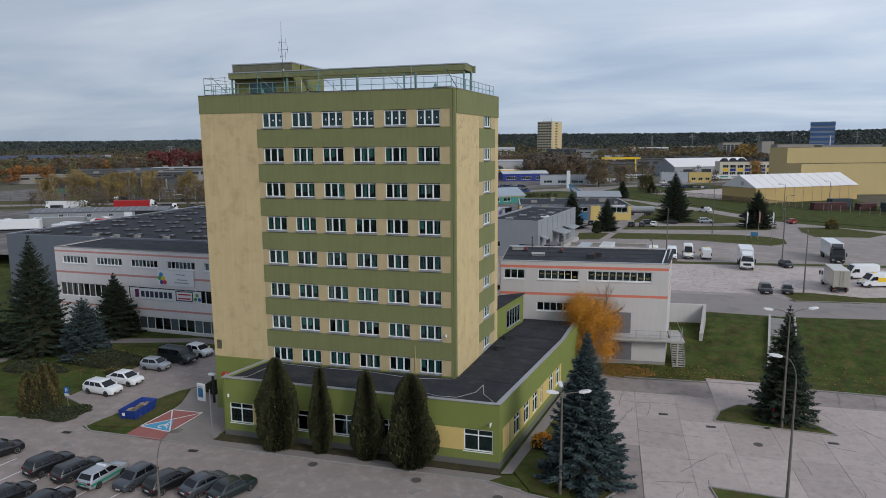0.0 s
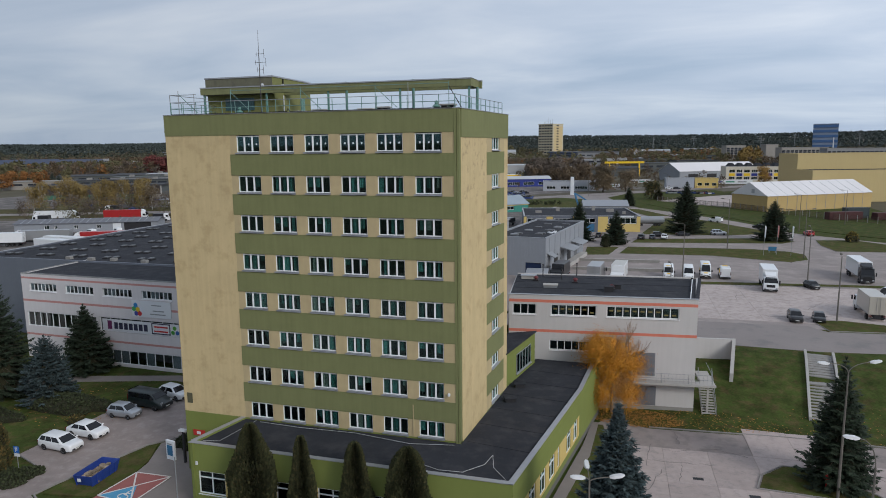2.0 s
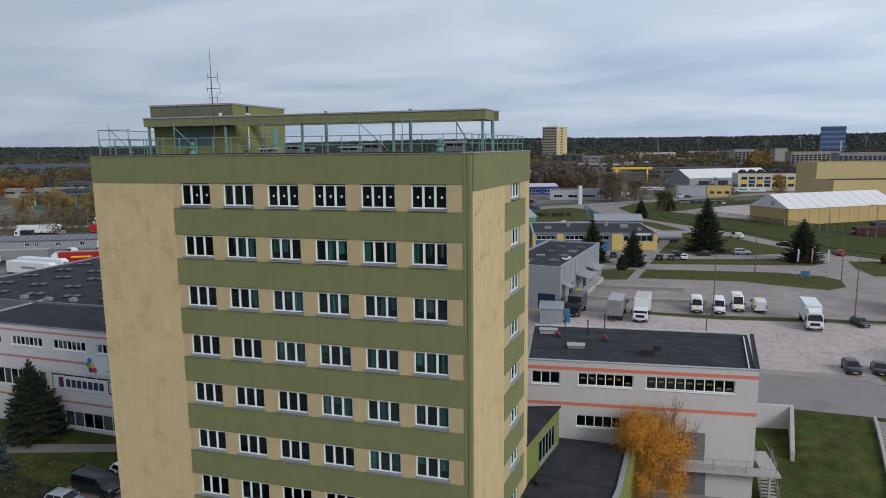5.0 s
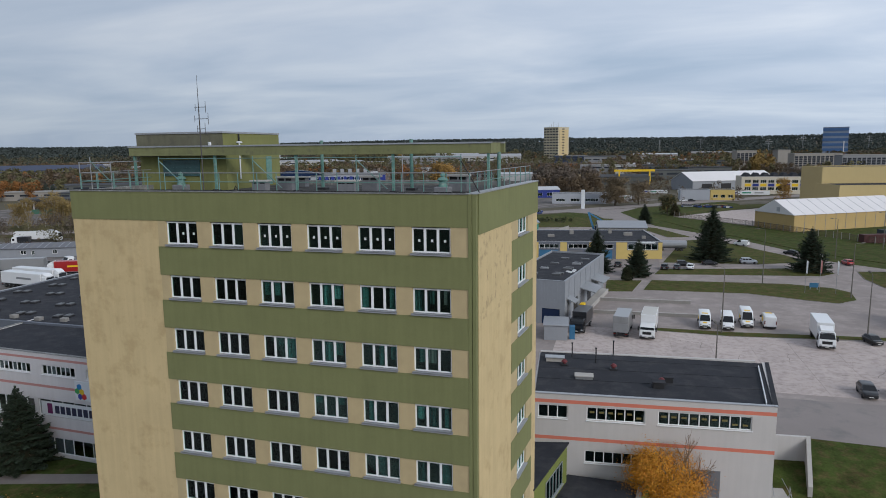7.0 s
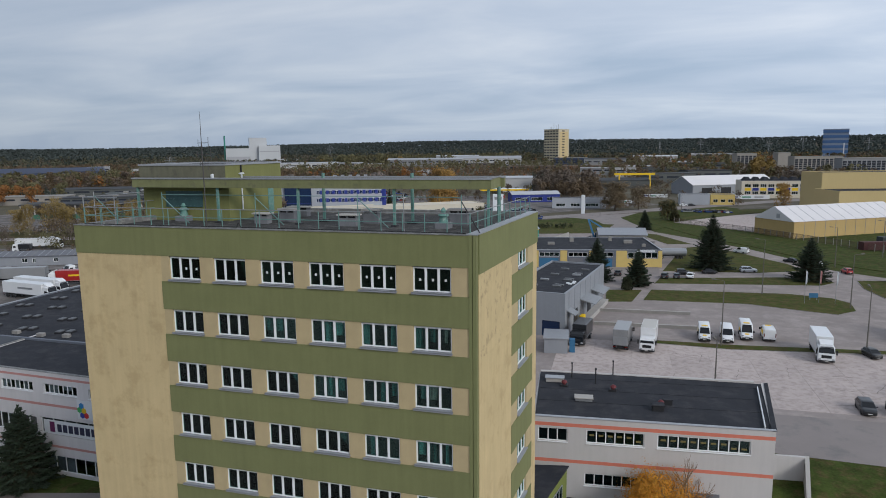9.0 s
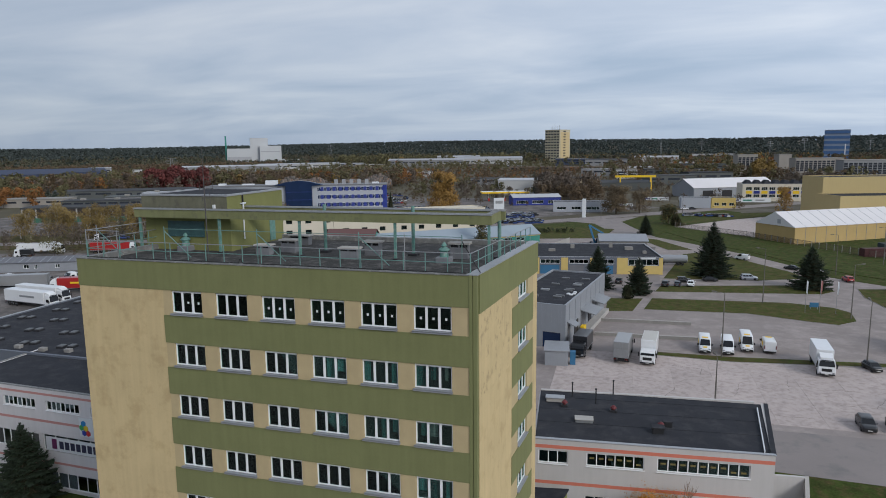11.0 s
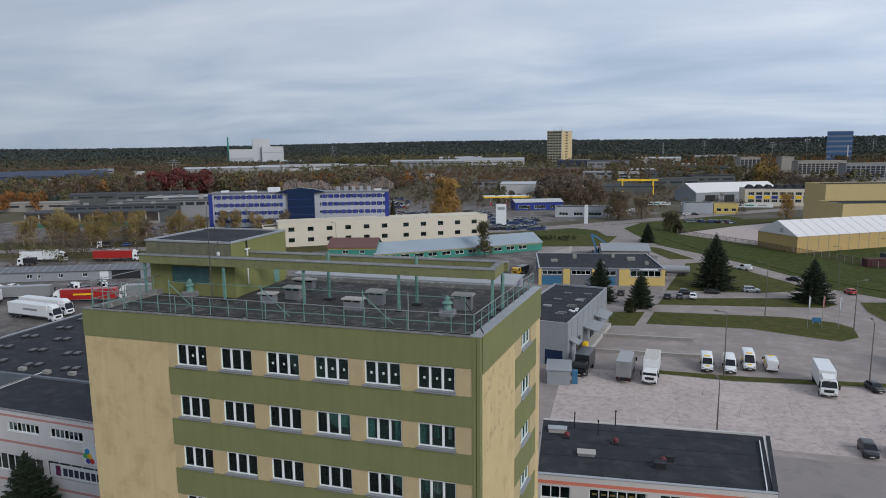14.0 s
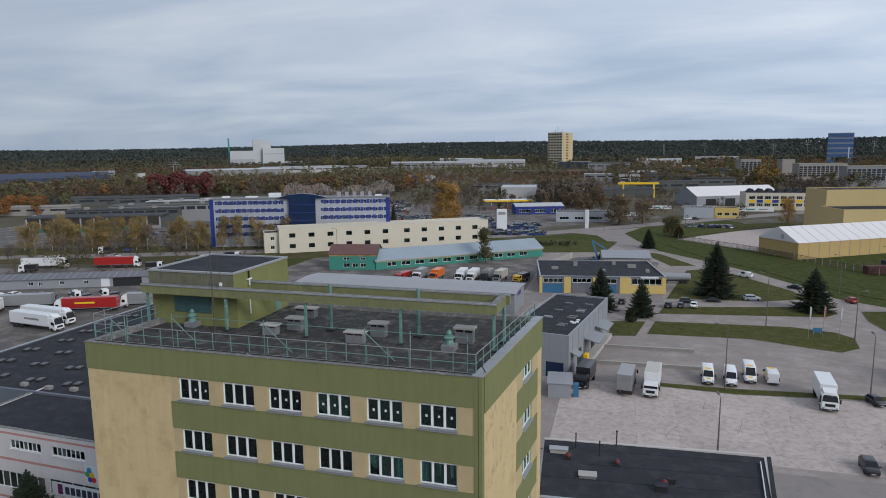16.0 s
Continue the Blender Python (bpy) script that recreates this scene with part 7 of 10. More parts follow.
def car_model(kind, p, label):
    """Body, glass, wheels and lamps; the nose points along +y."""
    L, W, H = {"wagon": (4.45, 1.82, 1.54), "suv": (4.3, 1.86, 1.64), "sedan": (4.4, 1.82, 1.48), "hatch": (3.95, 1.78, 1.53), "mini": (3.6, 1.66, 1.52)}[kind]
    t = thing("car", 0, 0, -500, 0, label, "car")
    hw = W / 2
    belt = H * 0.635
    st = [(-L / 2, 0.40, belt - 0.18, 0.83), (-L / 2 + 0.05, 0.30, belt - 0.07, 0.90), (-L / 2 + 0.18, 0.26, belt - 0.02, 0.95), (-L / 2 + 0.6, 0.21, belt + 0.03, 1.0), (0, 0.19, belt + 0.01, 1.0), (L / 2 - 1.3, 0.19, belt, 1.0),
          (L / 2 - 0.8, 0.20, belt - 0.015, 0.99), (L / 2 - 0.4, 0.21, belt - 0.045, 0.965), (L / 2 - 0.18, 0.23, belt - 0.085, 0.91), (L / 2 - 0.05, 0.27, belt - 0.16, 0.84), (L / 2, 0.33, belt - 0.28, 0.77)]
    rings = []
    for y, z0, z1, k in st:
        w = hw * k
        half = [(0.88, 0.0), (0.97, 0.10), (1.0, 0.34), (0.995, 0.62), (0.965, 0.84), (0.90, 0.95), (0.76, 1.0), (0.40, 1.025)]
        rings.append([(w * a, y, lerp(z0, z1, c)) for a, c in half] + [(-w * a, y, lerp(z0, z1, c)) for a, c in reversed(half)])
    Shape().loft(rings).link("body", p, t, smooth=True)
    # cabin
    rear0, rear1 = {"wagon": (0.10, 0.50), "suv": (0.10, 0.42), "sedan": (0.42, 1.15), "hatch": (0.10, 0.55), "mini": (0.06, 0.45)}[kind]
    yr0, yr1 = -L / 2 + rear0, -L / 2 + rear1
    yf0, yf1 = L / 2 - L * 0.205, L / 2 - L * 0.385
    zb, zt = belt - 0.03, H - 0.09
    b, r = hw * 0.965, hw * 0.77
    cab = [[(-b, yr0, zb), (b, yr0, zb), (b, yf0, zb), (-b, yf0, zb)], [(-r, yr1, zt), (r, yr1, zt), (r, yf1, zt), (-r, yf1, zt)]]

    def level(x, y0, y1, z, c):
        q = []
        for sx, yy, sy in ((-1, y0, 1), (1, y0, 1), (1, y1, -1), (-1, y1, -1)):
            corner = [(sx * x, yy + sy * c, z), (sx * (x - c * 0.3), yy + sy * c * 0.3, z), (sx * (x - c), yy, z)]
            q += corner if (sx, sy) in ((-1, 1), (1, -1)) else corner[::-1]
        return q

    Shape().loft([level(b, yr0, yf0, zb, 0.06), level(lerp(b, r, 0.5), lerp(yr0, yr1, 0.5), lerp(yf0, yf1, 0.5), lerp(zb, zt, 0.5), 0.06), level(r, yr1, yf1, zt, 0.07),
                  level(r * 0.965, yr1 + 0.06, yf1 - 0.09, zt + 0.045, 0.10), level(r * 0.86, yr1 + 0.22, yf1 - 0.28, H - 0.012, 0.14), level(r * 0.5, yr1 + 0.6, yf1 - 0.6, H + 0.006, 0.14)]).link("roof", p, t, smooth=True)

    def on(a, bb, u0, u1, v0, v1, off):
        """A pane on the cabin face between two base corners."""
        lo0, lo1 = Vector(cab[0][a]), Vector(cab[0][bb])
        hi0, hi1 = Vector(cab[1][a]), Vector(cab[1][bb])
        q = [lerp(lerp(lo0, lo1, u), lerp(hi0, hi1, u), v) for u, v in ((u0, v0), (u1, v0), (u1, v1), (u0, v1))]
        n = (q[1] - q[0]).cross(q[3] - q[0]).normalized() * off
        sh = Shape()
        sh.loft([[c - n * 0.5 for c in q], [c + n for c in q]])
        return sh

    on(2, 3, 0.06, 0.94, 0.10, 0.98, 0.010).link("windscreen", M_CARGLASS, t)
    on(0, 1, 0.08, 0.92, 0.22, 0.95, 0.010).link("rear_window", M_CARGLASS, t)
    for a, bb in ((1, 2), (3, 0)):
        cuts = ((0.06, 0.29), (0.32, 0.57), (0.60, 0.91)) if kind in ("wagon", "suv") else ((0.10, 0.46), (0.49, 0.91))
        for u0, u1 in cuts:
            if (a, bb) == (3, 0):
                u0, u1 = 1 - u1, 1 - u0
            on(a, bb, u0, u1, 0.14, 0.93, 0.008).link("side_window", M_CARGLASS, t)
    for x in (-1, 1):
        for y in (L * 0.30, -L * 0.29):
            wheel(t, x * (hw - 0.10), y, 0.345 if kind != "mini" else 0.30, 0.22)
        Shape().cbox(min(x * hw * 0.52, x * hw * 0.86), max(x * hw * 0.52, x * hw * 0.86), L / 2 - 0.42, L / 2 - 0.10, belt - 0.34, belt - 0.19, 0.05).link("headlight", M_LAMP, t)
        Shape().cbox(min(x * hw * 0.6, x * hw * 0.93), max(x * hw * 0.6, x * hw * 0.93), -L / 2 - 0.01, -L / 2 + 0.12, belt - 0.24, belt - 0.08, 0.02).link("tail_light", M_TAIL, t)
        Shape().cbox(min(x * hw * 0.98, x * (hw + 0.17)), max(x * hw * 0.98, x * (hw + 0.17)), yf0 - 0.32, yf0 - 0.20, belt, belt + 0.13, 0.03).link("mirror", p, t)
    Shape().cbox(-hw * 0.66, hw * 0.66, L / 2 - 0.06, L / 2 + 0.015, 0.32, 0.50, 0.03).link("grille", M_BLACK, t)
    Shape().cbox(-hw * 0.84, hw * 0.84, -L / 2 - 0.03, -L / 2 + 0.1, 0.30, 0.48, 0.03).link("bumper", M_BLACK, t)
    Shape().box(-0.26, 0.26, -L / 2 - 0.025, -L / 2 + 0.01, 0.55, 0.66).link("plate_bar", M_PLATE, t)
    Shape().box(-0.26, 0.26, L / 2 - 0.02, L / 2 + 0.02, 0.36, 0.47).link("plate_bar", M_PLATE, t)
    return t


def car(kind, p, x, y, z, head, label, group="parked cars"):
    """A car with its nose towards the compass angle head, in degrees from +x."""
    key = (kind, p.name)
    m = pose(x, y, z, 0, 0, head - 90)
    if key not in CARS:
        t = car_model(kind, p, label)
        t.matrix_world = m
        CARS[key] = t
    else:
        t = copy_thing(CARS[key], m)
    tagged(t, label, "car", group)
    return t


def panel_van(x, y, z, head, label, L=5.5, H=2.45, p=None, yellow=False, windows=False, name="van"):
    p = p or P_WHITE
    t = thing(name, x, y, z, head - 90, label, "van", "parked vans")
    W = 2.0
    hw = W / 2
    st = [(-L / 2, 0.45, H - 0.12, 0.95), (-L / 2 + 0.12, 0.35, H, 1.0), (L / 2 - 2.1, 0.35, H, 1.0), (L / 2 - 1.55, 0.35, H - 0.12, 1.0), (L / 2 - 0.85, 0.35, 1.32, 1.0), (L / 2 - 0.25, 0.36, 1.08, 0.95), (L / 2, 0.42, 0.80, 0.86)]
    rings = []
    for yy, z0, z1, k in st:
        w = hw * k
        rings.append([(-w * 0.94, yy, z0), (w * 0.94, yy, z0), (w, yy, lerp(z0, z1, 0.25)), (w * 0.98, yy, lerp(z0, z1, 0.62)), (w * 0.9, yy, z1 - 0.08), (w * 0.78, yy, z1), (-w * 0.78, yy, z1), (-w * 0.9, yy, z1 - 0.08), (-w * 0.98, yy, lerp(z0, z1, 0.62)), (-w, yy, lerp(z0, z1, 0.25))])
    Shape().loft(rings).link("body", p, t, smooth=True)
    a, b = (L / 2 - 1.50, H - 0.17), (L / 2 - 0.87, 1.36)
    Shape().loft([[(-0.72, a[0], a[1]), (0.72, a[0], a[1]), (0.84, b[0], b[1]), (-0.84, b[0], b[1])], [(-0.72, a[0] + 0.02, a[1] + 0.02), (0.72, a[0] + 0.02, a[1] + 0.02), (0.84, b[0] + 0.02, b[1] + 0.02), (-0.84, b[0] + 0.02, b[1] + 0.02)]]).link("windscreen", M_CARGLASS, t)
    for s in (-1, 1):
        x0, x1 = sorted((s * hw * 0.955, s * hw * 1.0))
        Shape().prism([(L / 2 - 2.35, 1.28), (L / 2 - 1.05, 1.28), (L / 2 - 1.55, 1.88), (L / 2 - 2.35, 1.88)], 0, 0.03).link("side_window", M_CARGLASS, t).matrix_basis = Matrix(((0, 0, s, s * hw * 0.965 - (0 if s > 0 else 0)), (1, 0, 0, 0), (0, 1, 0, 0), (0, 0, 0, 1)))
        if windows:
            Shape().box(x0, x1 + 0.012 * s if s > 0 else x1, -L / 2 + 0.3, L / 2 - 2.5, 1.28, 1.85).link("side_window", M_CARGLASS, t)
        for yy in (L / 2 - 1.0, -L / 2 + 1.1):
            wheel(t, s * (hw - 0.12), yy, 0.35, 0.24)
        Shape().cbox(min(s * 0.55, s * 0.84), max(s * 0.55, s * 0.84), L / 2 - 0.25, L / 2 - 0.06, 0.72, 1.02, 0.03).link("headlight", M_LAMP, t)
        Shape().cbox(min(s * 0.82, s * 0.97), max(s * 0.82, s * 0.97), -L / 2 - 0.02, -L / 2 + 0.06, 0.9, 1.5, 0.02).link("tail_light", M_TAIL, t)
        Shape().cbox(min(s * 1.02, s * 1.26), max(s * 1.02, s * 1.26), L / 2 - 1.35, L / 2 - 1.2, 1.25, 1.6, 0.03).link("mirror", M_BLACK, t)
    Shape().cbox(-0.85, 0.85, L / 2 - 0.12, L / 2 + 0.04, 0.38, 0.68, 0.04).link("bumper", M_BLACK, t)
    Shape().cbox(-0.9, 0.9, -L / 2 - 0.08, -L / 2 + 0.05, 0.38, 0.52, 0.03).link("bumper", M_BLACK, t)
    Shape().box(-0.42, 0.42, L / 2 - 0.02, L / 2 + 0.02, 0.74, 0.82).link("grille", M_BLACK, t)
    Shape().box(-0.26, 0.26, L / 2 + 0.03, L / 2 + 0.06, 0.45, 0.56).link("plate_bar", M_PLATE, t)
    for s in (-0.42, 0.42):
        Shape().box(s - 0.3, s + 0.3, -L / 2 - 0.015, -L / 2 + 0.01, 1.45, 2.0).link("rear_window", M_CARGLASS if not yellow else p, t)
    if yellow:
        Shape().box(-0.5, 0.5, L / 2 - 2.6, L / 2 - 1.9, H - 0.01, H + 0.012).link("yellow_panel", M_YEL_P, t)
        Shape().loft([[(-0.32, L / 2 - 0.62, 1.23), (0.32, L / 2 - 0.62, 1.23), (0.32, L / 2 - 0.3, 1.11), (-0.32, L / 2 - 0.3, 1.11)], [(-0.32, L / 2 - 0.62, 1.265), (0.32, L / 2 - 0.62, 1.265), (0.32, L / 2 - 0.3, 1.145), (-0.32, L / 2 - 0.3, 1.145)]]).link("yellow_panel", M_YEL_P, t)
        for s in (-1, 1):
            x0, x1 = sorted((s * hw * 0.97, s * hw * 1.012))
            Shape().box(x0, x1, -1.2, 0.4, 1.0, 1.7).link("yellow_panel", M_YEL_P, t)
    return t


def lorry(x, y, z, head, label, cab, box_, boxlen=6.2, boxh=2.5, cabh=2.75, name="box_truck", open_top=False, tail=False, axles=2, high=False):
    """Cab-over lorry with a box body; the nose points along +y."""
    t = thing(name, x, y, z, head - 90, label, "truck", "parked trucks")
    W, hw = 2.45, 1.22
    cl = 2.0
    L = boxlen + cl + 0.15
    y1 = L / 2
    yc = y1 - cl
    st = [(yc, 0.55, cabh - 0.05, 0.98), (yc + 0.3, 0.5, cabh, 1.0), (y1 - 0.5, 0.45, cabh - 0.06, 1.0), (y1 - 0.10, 0.42, 1.75, 1.0), (y1, 0.42, 1.1, 0.97), (y1 + 0.02, 0.45, 0.6, 0.95)]
    rings = [[(-hw * k * 0.97, yy, z0), (hw * k * 0.97, yy, z0), (hw * k, yy, lerp(z0, z1, 0.5)), (hw * k * 0.93, yy, z1 - 0.06), (hw * k * 0.85, yy, z1), (-hw * k * 0.85, yy, z1), (-hw * k * 0.93, yy, z1 - 0.06), (-hw * k, yy, lerp(z0, z1, 0.5))] for yy, z0, z1, k in st]
    c = Shape().loft(rings).link("cab", cab, t)
    Shape().loft([[(-1.0, y1 - 0.46, cabh - 0.22), (1.0, y1 - 0.46, cabh - 0.22), (1.1, y1 - 0.10, 1.72), (-1.1, y1 - 0.10, 1.72)], [(-1.0, y1 - 0.42, cabh - 0.22), (1.0, y1 - 0.42, cabh - 0.22), (1.1, y1 - 0.06, 1.72), (-1.1, y1 - 0.06, 1.72)]]).link("windscreen", M_CARGLASS, c)
    for s in (-1, 1):
        x0, x1 = sorted((s * hw * 0.96, s * hw * 1.008))
        Shape().box(x0, x1, y1 - 1.35, y1 - 0.55, 1.6, 2.3).link("side_window", M_CARGLASS, c)
        Shape().cbox(min(s * 1.28, s * 1.5), max(s * 1.28, s * 1.5), y1 - 0.25, y1 - 0.1, 1.5, 2.2, 0.03).link("mirror", M_BLACK, c)
        Shape().cbox(min(s * 0.75, s * 1.1), max(s * 0.75, s * 1.1), y1 - 0.06, y1 + 0.05, 0.62, 0.85, 0.03).link("headlight", M_LAMP, c)
    Shape().box(-0.7, 0.7, y1 - 0.02, y1 + 0.035, 0.95, 1.4).link("grille", M_BLACK, c)
    Shape().cbox(-1.15, 1.15, y1 - 0.2, y1 + 0.09, 0.38, 0.6, 0.04).link("bumper", M_DARK, c)
    Shape().box(-0.26, 0.26, y1 + 0.085, y1 + 0.10, 0.44, 0.55).link("plate_bar", M_PLATE, c)
    if high:
        Shape().loft([[(-0.95, yc + 0.15, cabh - 0.02), (0.95, yc + 0.15, cabh - 0.02), (0.95, yc + 0.15, cabh + 0.75), (-0.95, yc + 0.15, cabh + 0.75)], [(-0.85, y1 - 0.7, cabh - 0.02), (0.85, y1 - 0.7, cabh - 0.02), (0.85, y1 - 0.75, cabh + 0.25), (-0.85, y1 - 0.75, cabh + 0.25)]]).link("wind_deflector", cab, c)
        Shape().box(-0.9, 0.9, y1 - 0.35, y1 - 0.2, cabh - 0.12, cabh - 0.02).link("sun_visor", M_DARK, c)
    zb = 1.05
    yb1, yb0 = yc - 0.15, yc - 0.15 - boxlen
    body = Shape().cbox(-hw, hw, yb0, yb1, zb, zb + boxh, 0.04).link("cargo_box", box_, t)
    if open_top:
        Shape().box(-hw + 0.08, hw - 0.08, yb0 + 0.1, yb1 - 0.1, zb + boxh - 0.005, zb + boxh + 0.01).link("roof_panel", P_BEIGE, body, "dirty beige roof panel")
    for s in (-1, 1):
        Shape().box(min(s * hw, s * (hw + 0.015)), max(s * hw, s * (hw + 0.015)), yb0, yb1, zb, zb + 0.12).link("side_rail", M_RAIL_G, body)
        Shape().box(s * 0.6 - 0.56, s * 0.6 + 0.56, yb0 - 0.03, yb0, zb + 0.1, zb + boxh - 0.1).link("rear_door", box_, body)
        Shape().tube((s * 0.25, yb0 - 0.06, zb + 0.1), (s * 0.25, yb0 - 0.06, zb + boxh - 0.1), 0.02, n=5).link("lock_bar", M_RAIL_G, body)
        Shape().cbox(s * 0.95 - 0.2, s * 0.95 + 0.2, yb0 - 0.05, yb0 + 0.02, 0.75, 0.9, 0.02).link("tail_light", M_TAIL, body)
    if tail:
        Shape().box(-1.15, 1.15, yb0 - 0.12, yb0 - 0.04, zb + 0.05, zb + 1.5).link("tail_lift", M_RAIL_G, body)
    Shape().box(-0.5, 0.5, yb0 + 0.1, yc + 0.3, 0.6, zb).link("chassis", M_DARK, t)
    Shape().box(-1.1, 1.1, yb0 - 0.02, yb0 + 0.1, 0.45, 0.6).link("rear_bumper", M_DARK, t)
    ys = [y1 - 1.25] + [yb0 + 1.4 + k * 1.25 for k in range(axles - 1)]
    for yy in ys:
        for s in (-1, 1):
            wheel(t, s * (hw - 0.16), yy, 0.48, 0.30)
    return t


# front car park
FR = [("suv", P_BLACK, -31.9, -15.6, 75, "tall black car in the front row"), ("wagon", P_DARK, -28.8, -15.7, 75, "dark grey estate car in the front row"),
      ("hatch", P_GREY, -23.0, -15.7, 262, "grey saloon car facing out of its bay"), ("wagon", P_BLACK, -20.0, -15.4, 72, "black estate car in the front row"),
      ("sedan", P_GREY, -17.0, -15.0, 70, "grey saloon car in the front row"), ("sedan", P_GREENB, -14.4, -15.0, 68, "dark green saloon in the front row"),
      ("hatch", P_BLACK, -38.4, -14.6, 66, "black hatchback in the front row"),
      ("sedan", P_BLACK, -30.8, -20.6, 76, "black saloon with a white roof in the near row"), ("wagon", P_BLACK, -26.9, -20.6, 78, "black estate car in the near row")]
for kind, p, x, y, a, lab in FR:
    car(kind, p, x, y, G + 0.035, a, lab).scale = (0.9, 0.88, 0.92)
pc = car("wagon", P_SILVER, -26.0, -15.9, G + 0.035, 85, "silver patrol estate car with green side stripe and light bar")
pc.scale = (0.9, 0.9, 0.92)
M_STRG = material("green_reflective_stripe", (0.02, 0.20, 0.12), 0.4, var=0.05, bump=0)
for s in (-1, 1):
    Shape().box(min(s * 0.90, s * 0.918), max(s * 0.90, s * 0.918), -2.1, 1.3, 0.52, 0.74).link("stripe", M_STRG, pc)
Shape().box(-0.5, 0.5, -2.30, -2.26, 0.66, 0.80).link("stripe", M_STRG, pc)
Shape().cbox(-0.55, 0.55, -0.25, 0.0, 1.52, 1.62, 0.04).link("light_bar", M_SIGNW, pc, "blue and clear light bar")
car("wagon", P_WHITE, -41.2, 0.4, G + 0.035, -5, "white estate car by the lawn")
car("sedan", P_WHITE, -41.0, 3.6, G + 0.035, -5, "white saloon car by the lawn")
car("mini", P_SILVER, -40.9, 8.7, G + 0.035, 0, "small silver hatchback by the lawn")
panel_van(-40.0, 11.8, G + 0.035, -6, "dark minibus with tinted windows", 5.0, 1.95, P_GREENB, windows=True)
car("hatch", P_WHITE, -39.2, 14.9, G + 0.035, -12, "white hatchback near the tower")
# upper yard
panel_van(19.8, 88.3, B + 0.05, 268, "white panel van with yellow panels", yellow=True)
panel_van(23.5, 88.3, B + 0.05, 268, "plain white panel van")
panel_van(26.9, 91.0, B + 0.05, 268, "tall white panel van with yellow panels", 5.9, 2.75, yellow=True)
panel_van(30.5, 91.0, B + 0.05, 88, "white panel van seen with its back doors", 5.2, 2.25, yellow=True)
lorry(36.9, 82.3, B + 0.05, 266, "white box truck with a roof deflector", P_WHITE, P_WHITE, 6.6, 2.75, 2.7, high=True)
lorry(-0.9, 81.4, B + 0.05, 262, "dark truck with a brown box beside the ramp", P_BLACK, P_DARK, 5.2, 2.3, 2.5)
lorry(6.2, 80.8, B + 0.05, 85, "grey box truck with a tail lift", P_GREYBOX, P_GREYBOX, 6.2, 2.7, 2.6, tail=True)
lorry(10.4, 80.9, B + 0.05, 265, "white box truck with a dirty roof", P_WHITE, P_WHITE, 6.2, 2.7, 2.5, open_top=True)
lorry(48.0, 64.6, B + 0.05, 88, "white truck with a beige box", P_WHITE, P_BEIGE, 6.4, 2.7, 2.5)
lorry(55.3, 95.0, B + 0.05, 268, "dark truck tractor with a white box body", P_BLACK, P_WHITE, 8.5, 2.8, 3.0, axles=3, high=True)
panel_van(55.0, 67.5, B + 0.05, 198, "white panel van with a yellow side panel", yellow=True)
panel_van(54.5, 74.5, B + 0.05, 195, "tall white panel van", 5.9, 2.6)
car("hatch", P_DARK, 36.5, 58.6, B + 0.06, 268, "dark grey hatchback on the concrete lot")
car("sedan", P_BLACK, 39.8, 59.0, B + 0.06, 262, "black saloon on the concrete lot")
car("hatch", P_BLACK, 44.4, 83.6, B + 0.06, 285, "black hatchback beside the verge")
for kind, p, x, y, a, lab in (("sedan", P_BLACK, 26.6, 152.6, 6, "long black saloon on the upper road"), ("suv", P_SILVER, 36.6, 156.6, 8, "silver sports utility car on the upper road"), ("hatch", P_DARK, 15.0, 143.6, 84, "dark hatchback in a short row"),
                             ("hatch", P_GREY, 18.0, 144.2, 84, "grey hatchback in a short row"), ("sedan", P_WHITE, 21.3, 145.2, 84, "pale saloon in a short row"), ("suv", P_BLACK, 19.8, 149.6, 10, "black utility car on the upper road"),
                             ("hatch", P_DARK, 3.4, 145.0, 88, "dark hatchback before the depot"), ("sedan", P_BLACK, 50.5, 175.6, 150, "black saloon on the bending road"), ("hatch", P_WHITE, 55.5, 170.0, 150, "white hatchback on the bending road"), ("hatch", P_RED, 61.0, 160.5, 100, "dark red hatchback on the road")):
    car(kind, p, x, y, B + 0.05, a, lab)
panel_van(39.4, 190.4, B + 0.05, 150, "small white van on the bending road", 4.3, 1.85)

# ---- street furniture ----
M_POLE = material("weathered_concrete_pole", (0.125, 0.115, 0.10), 0.9, var=0.15, scale=1.5, streak=0.08)
M_LAMPHEAD = material("white_lamp_head", (0.60, 0.61, 0.62), 0.4, var=0.04, bump=0)


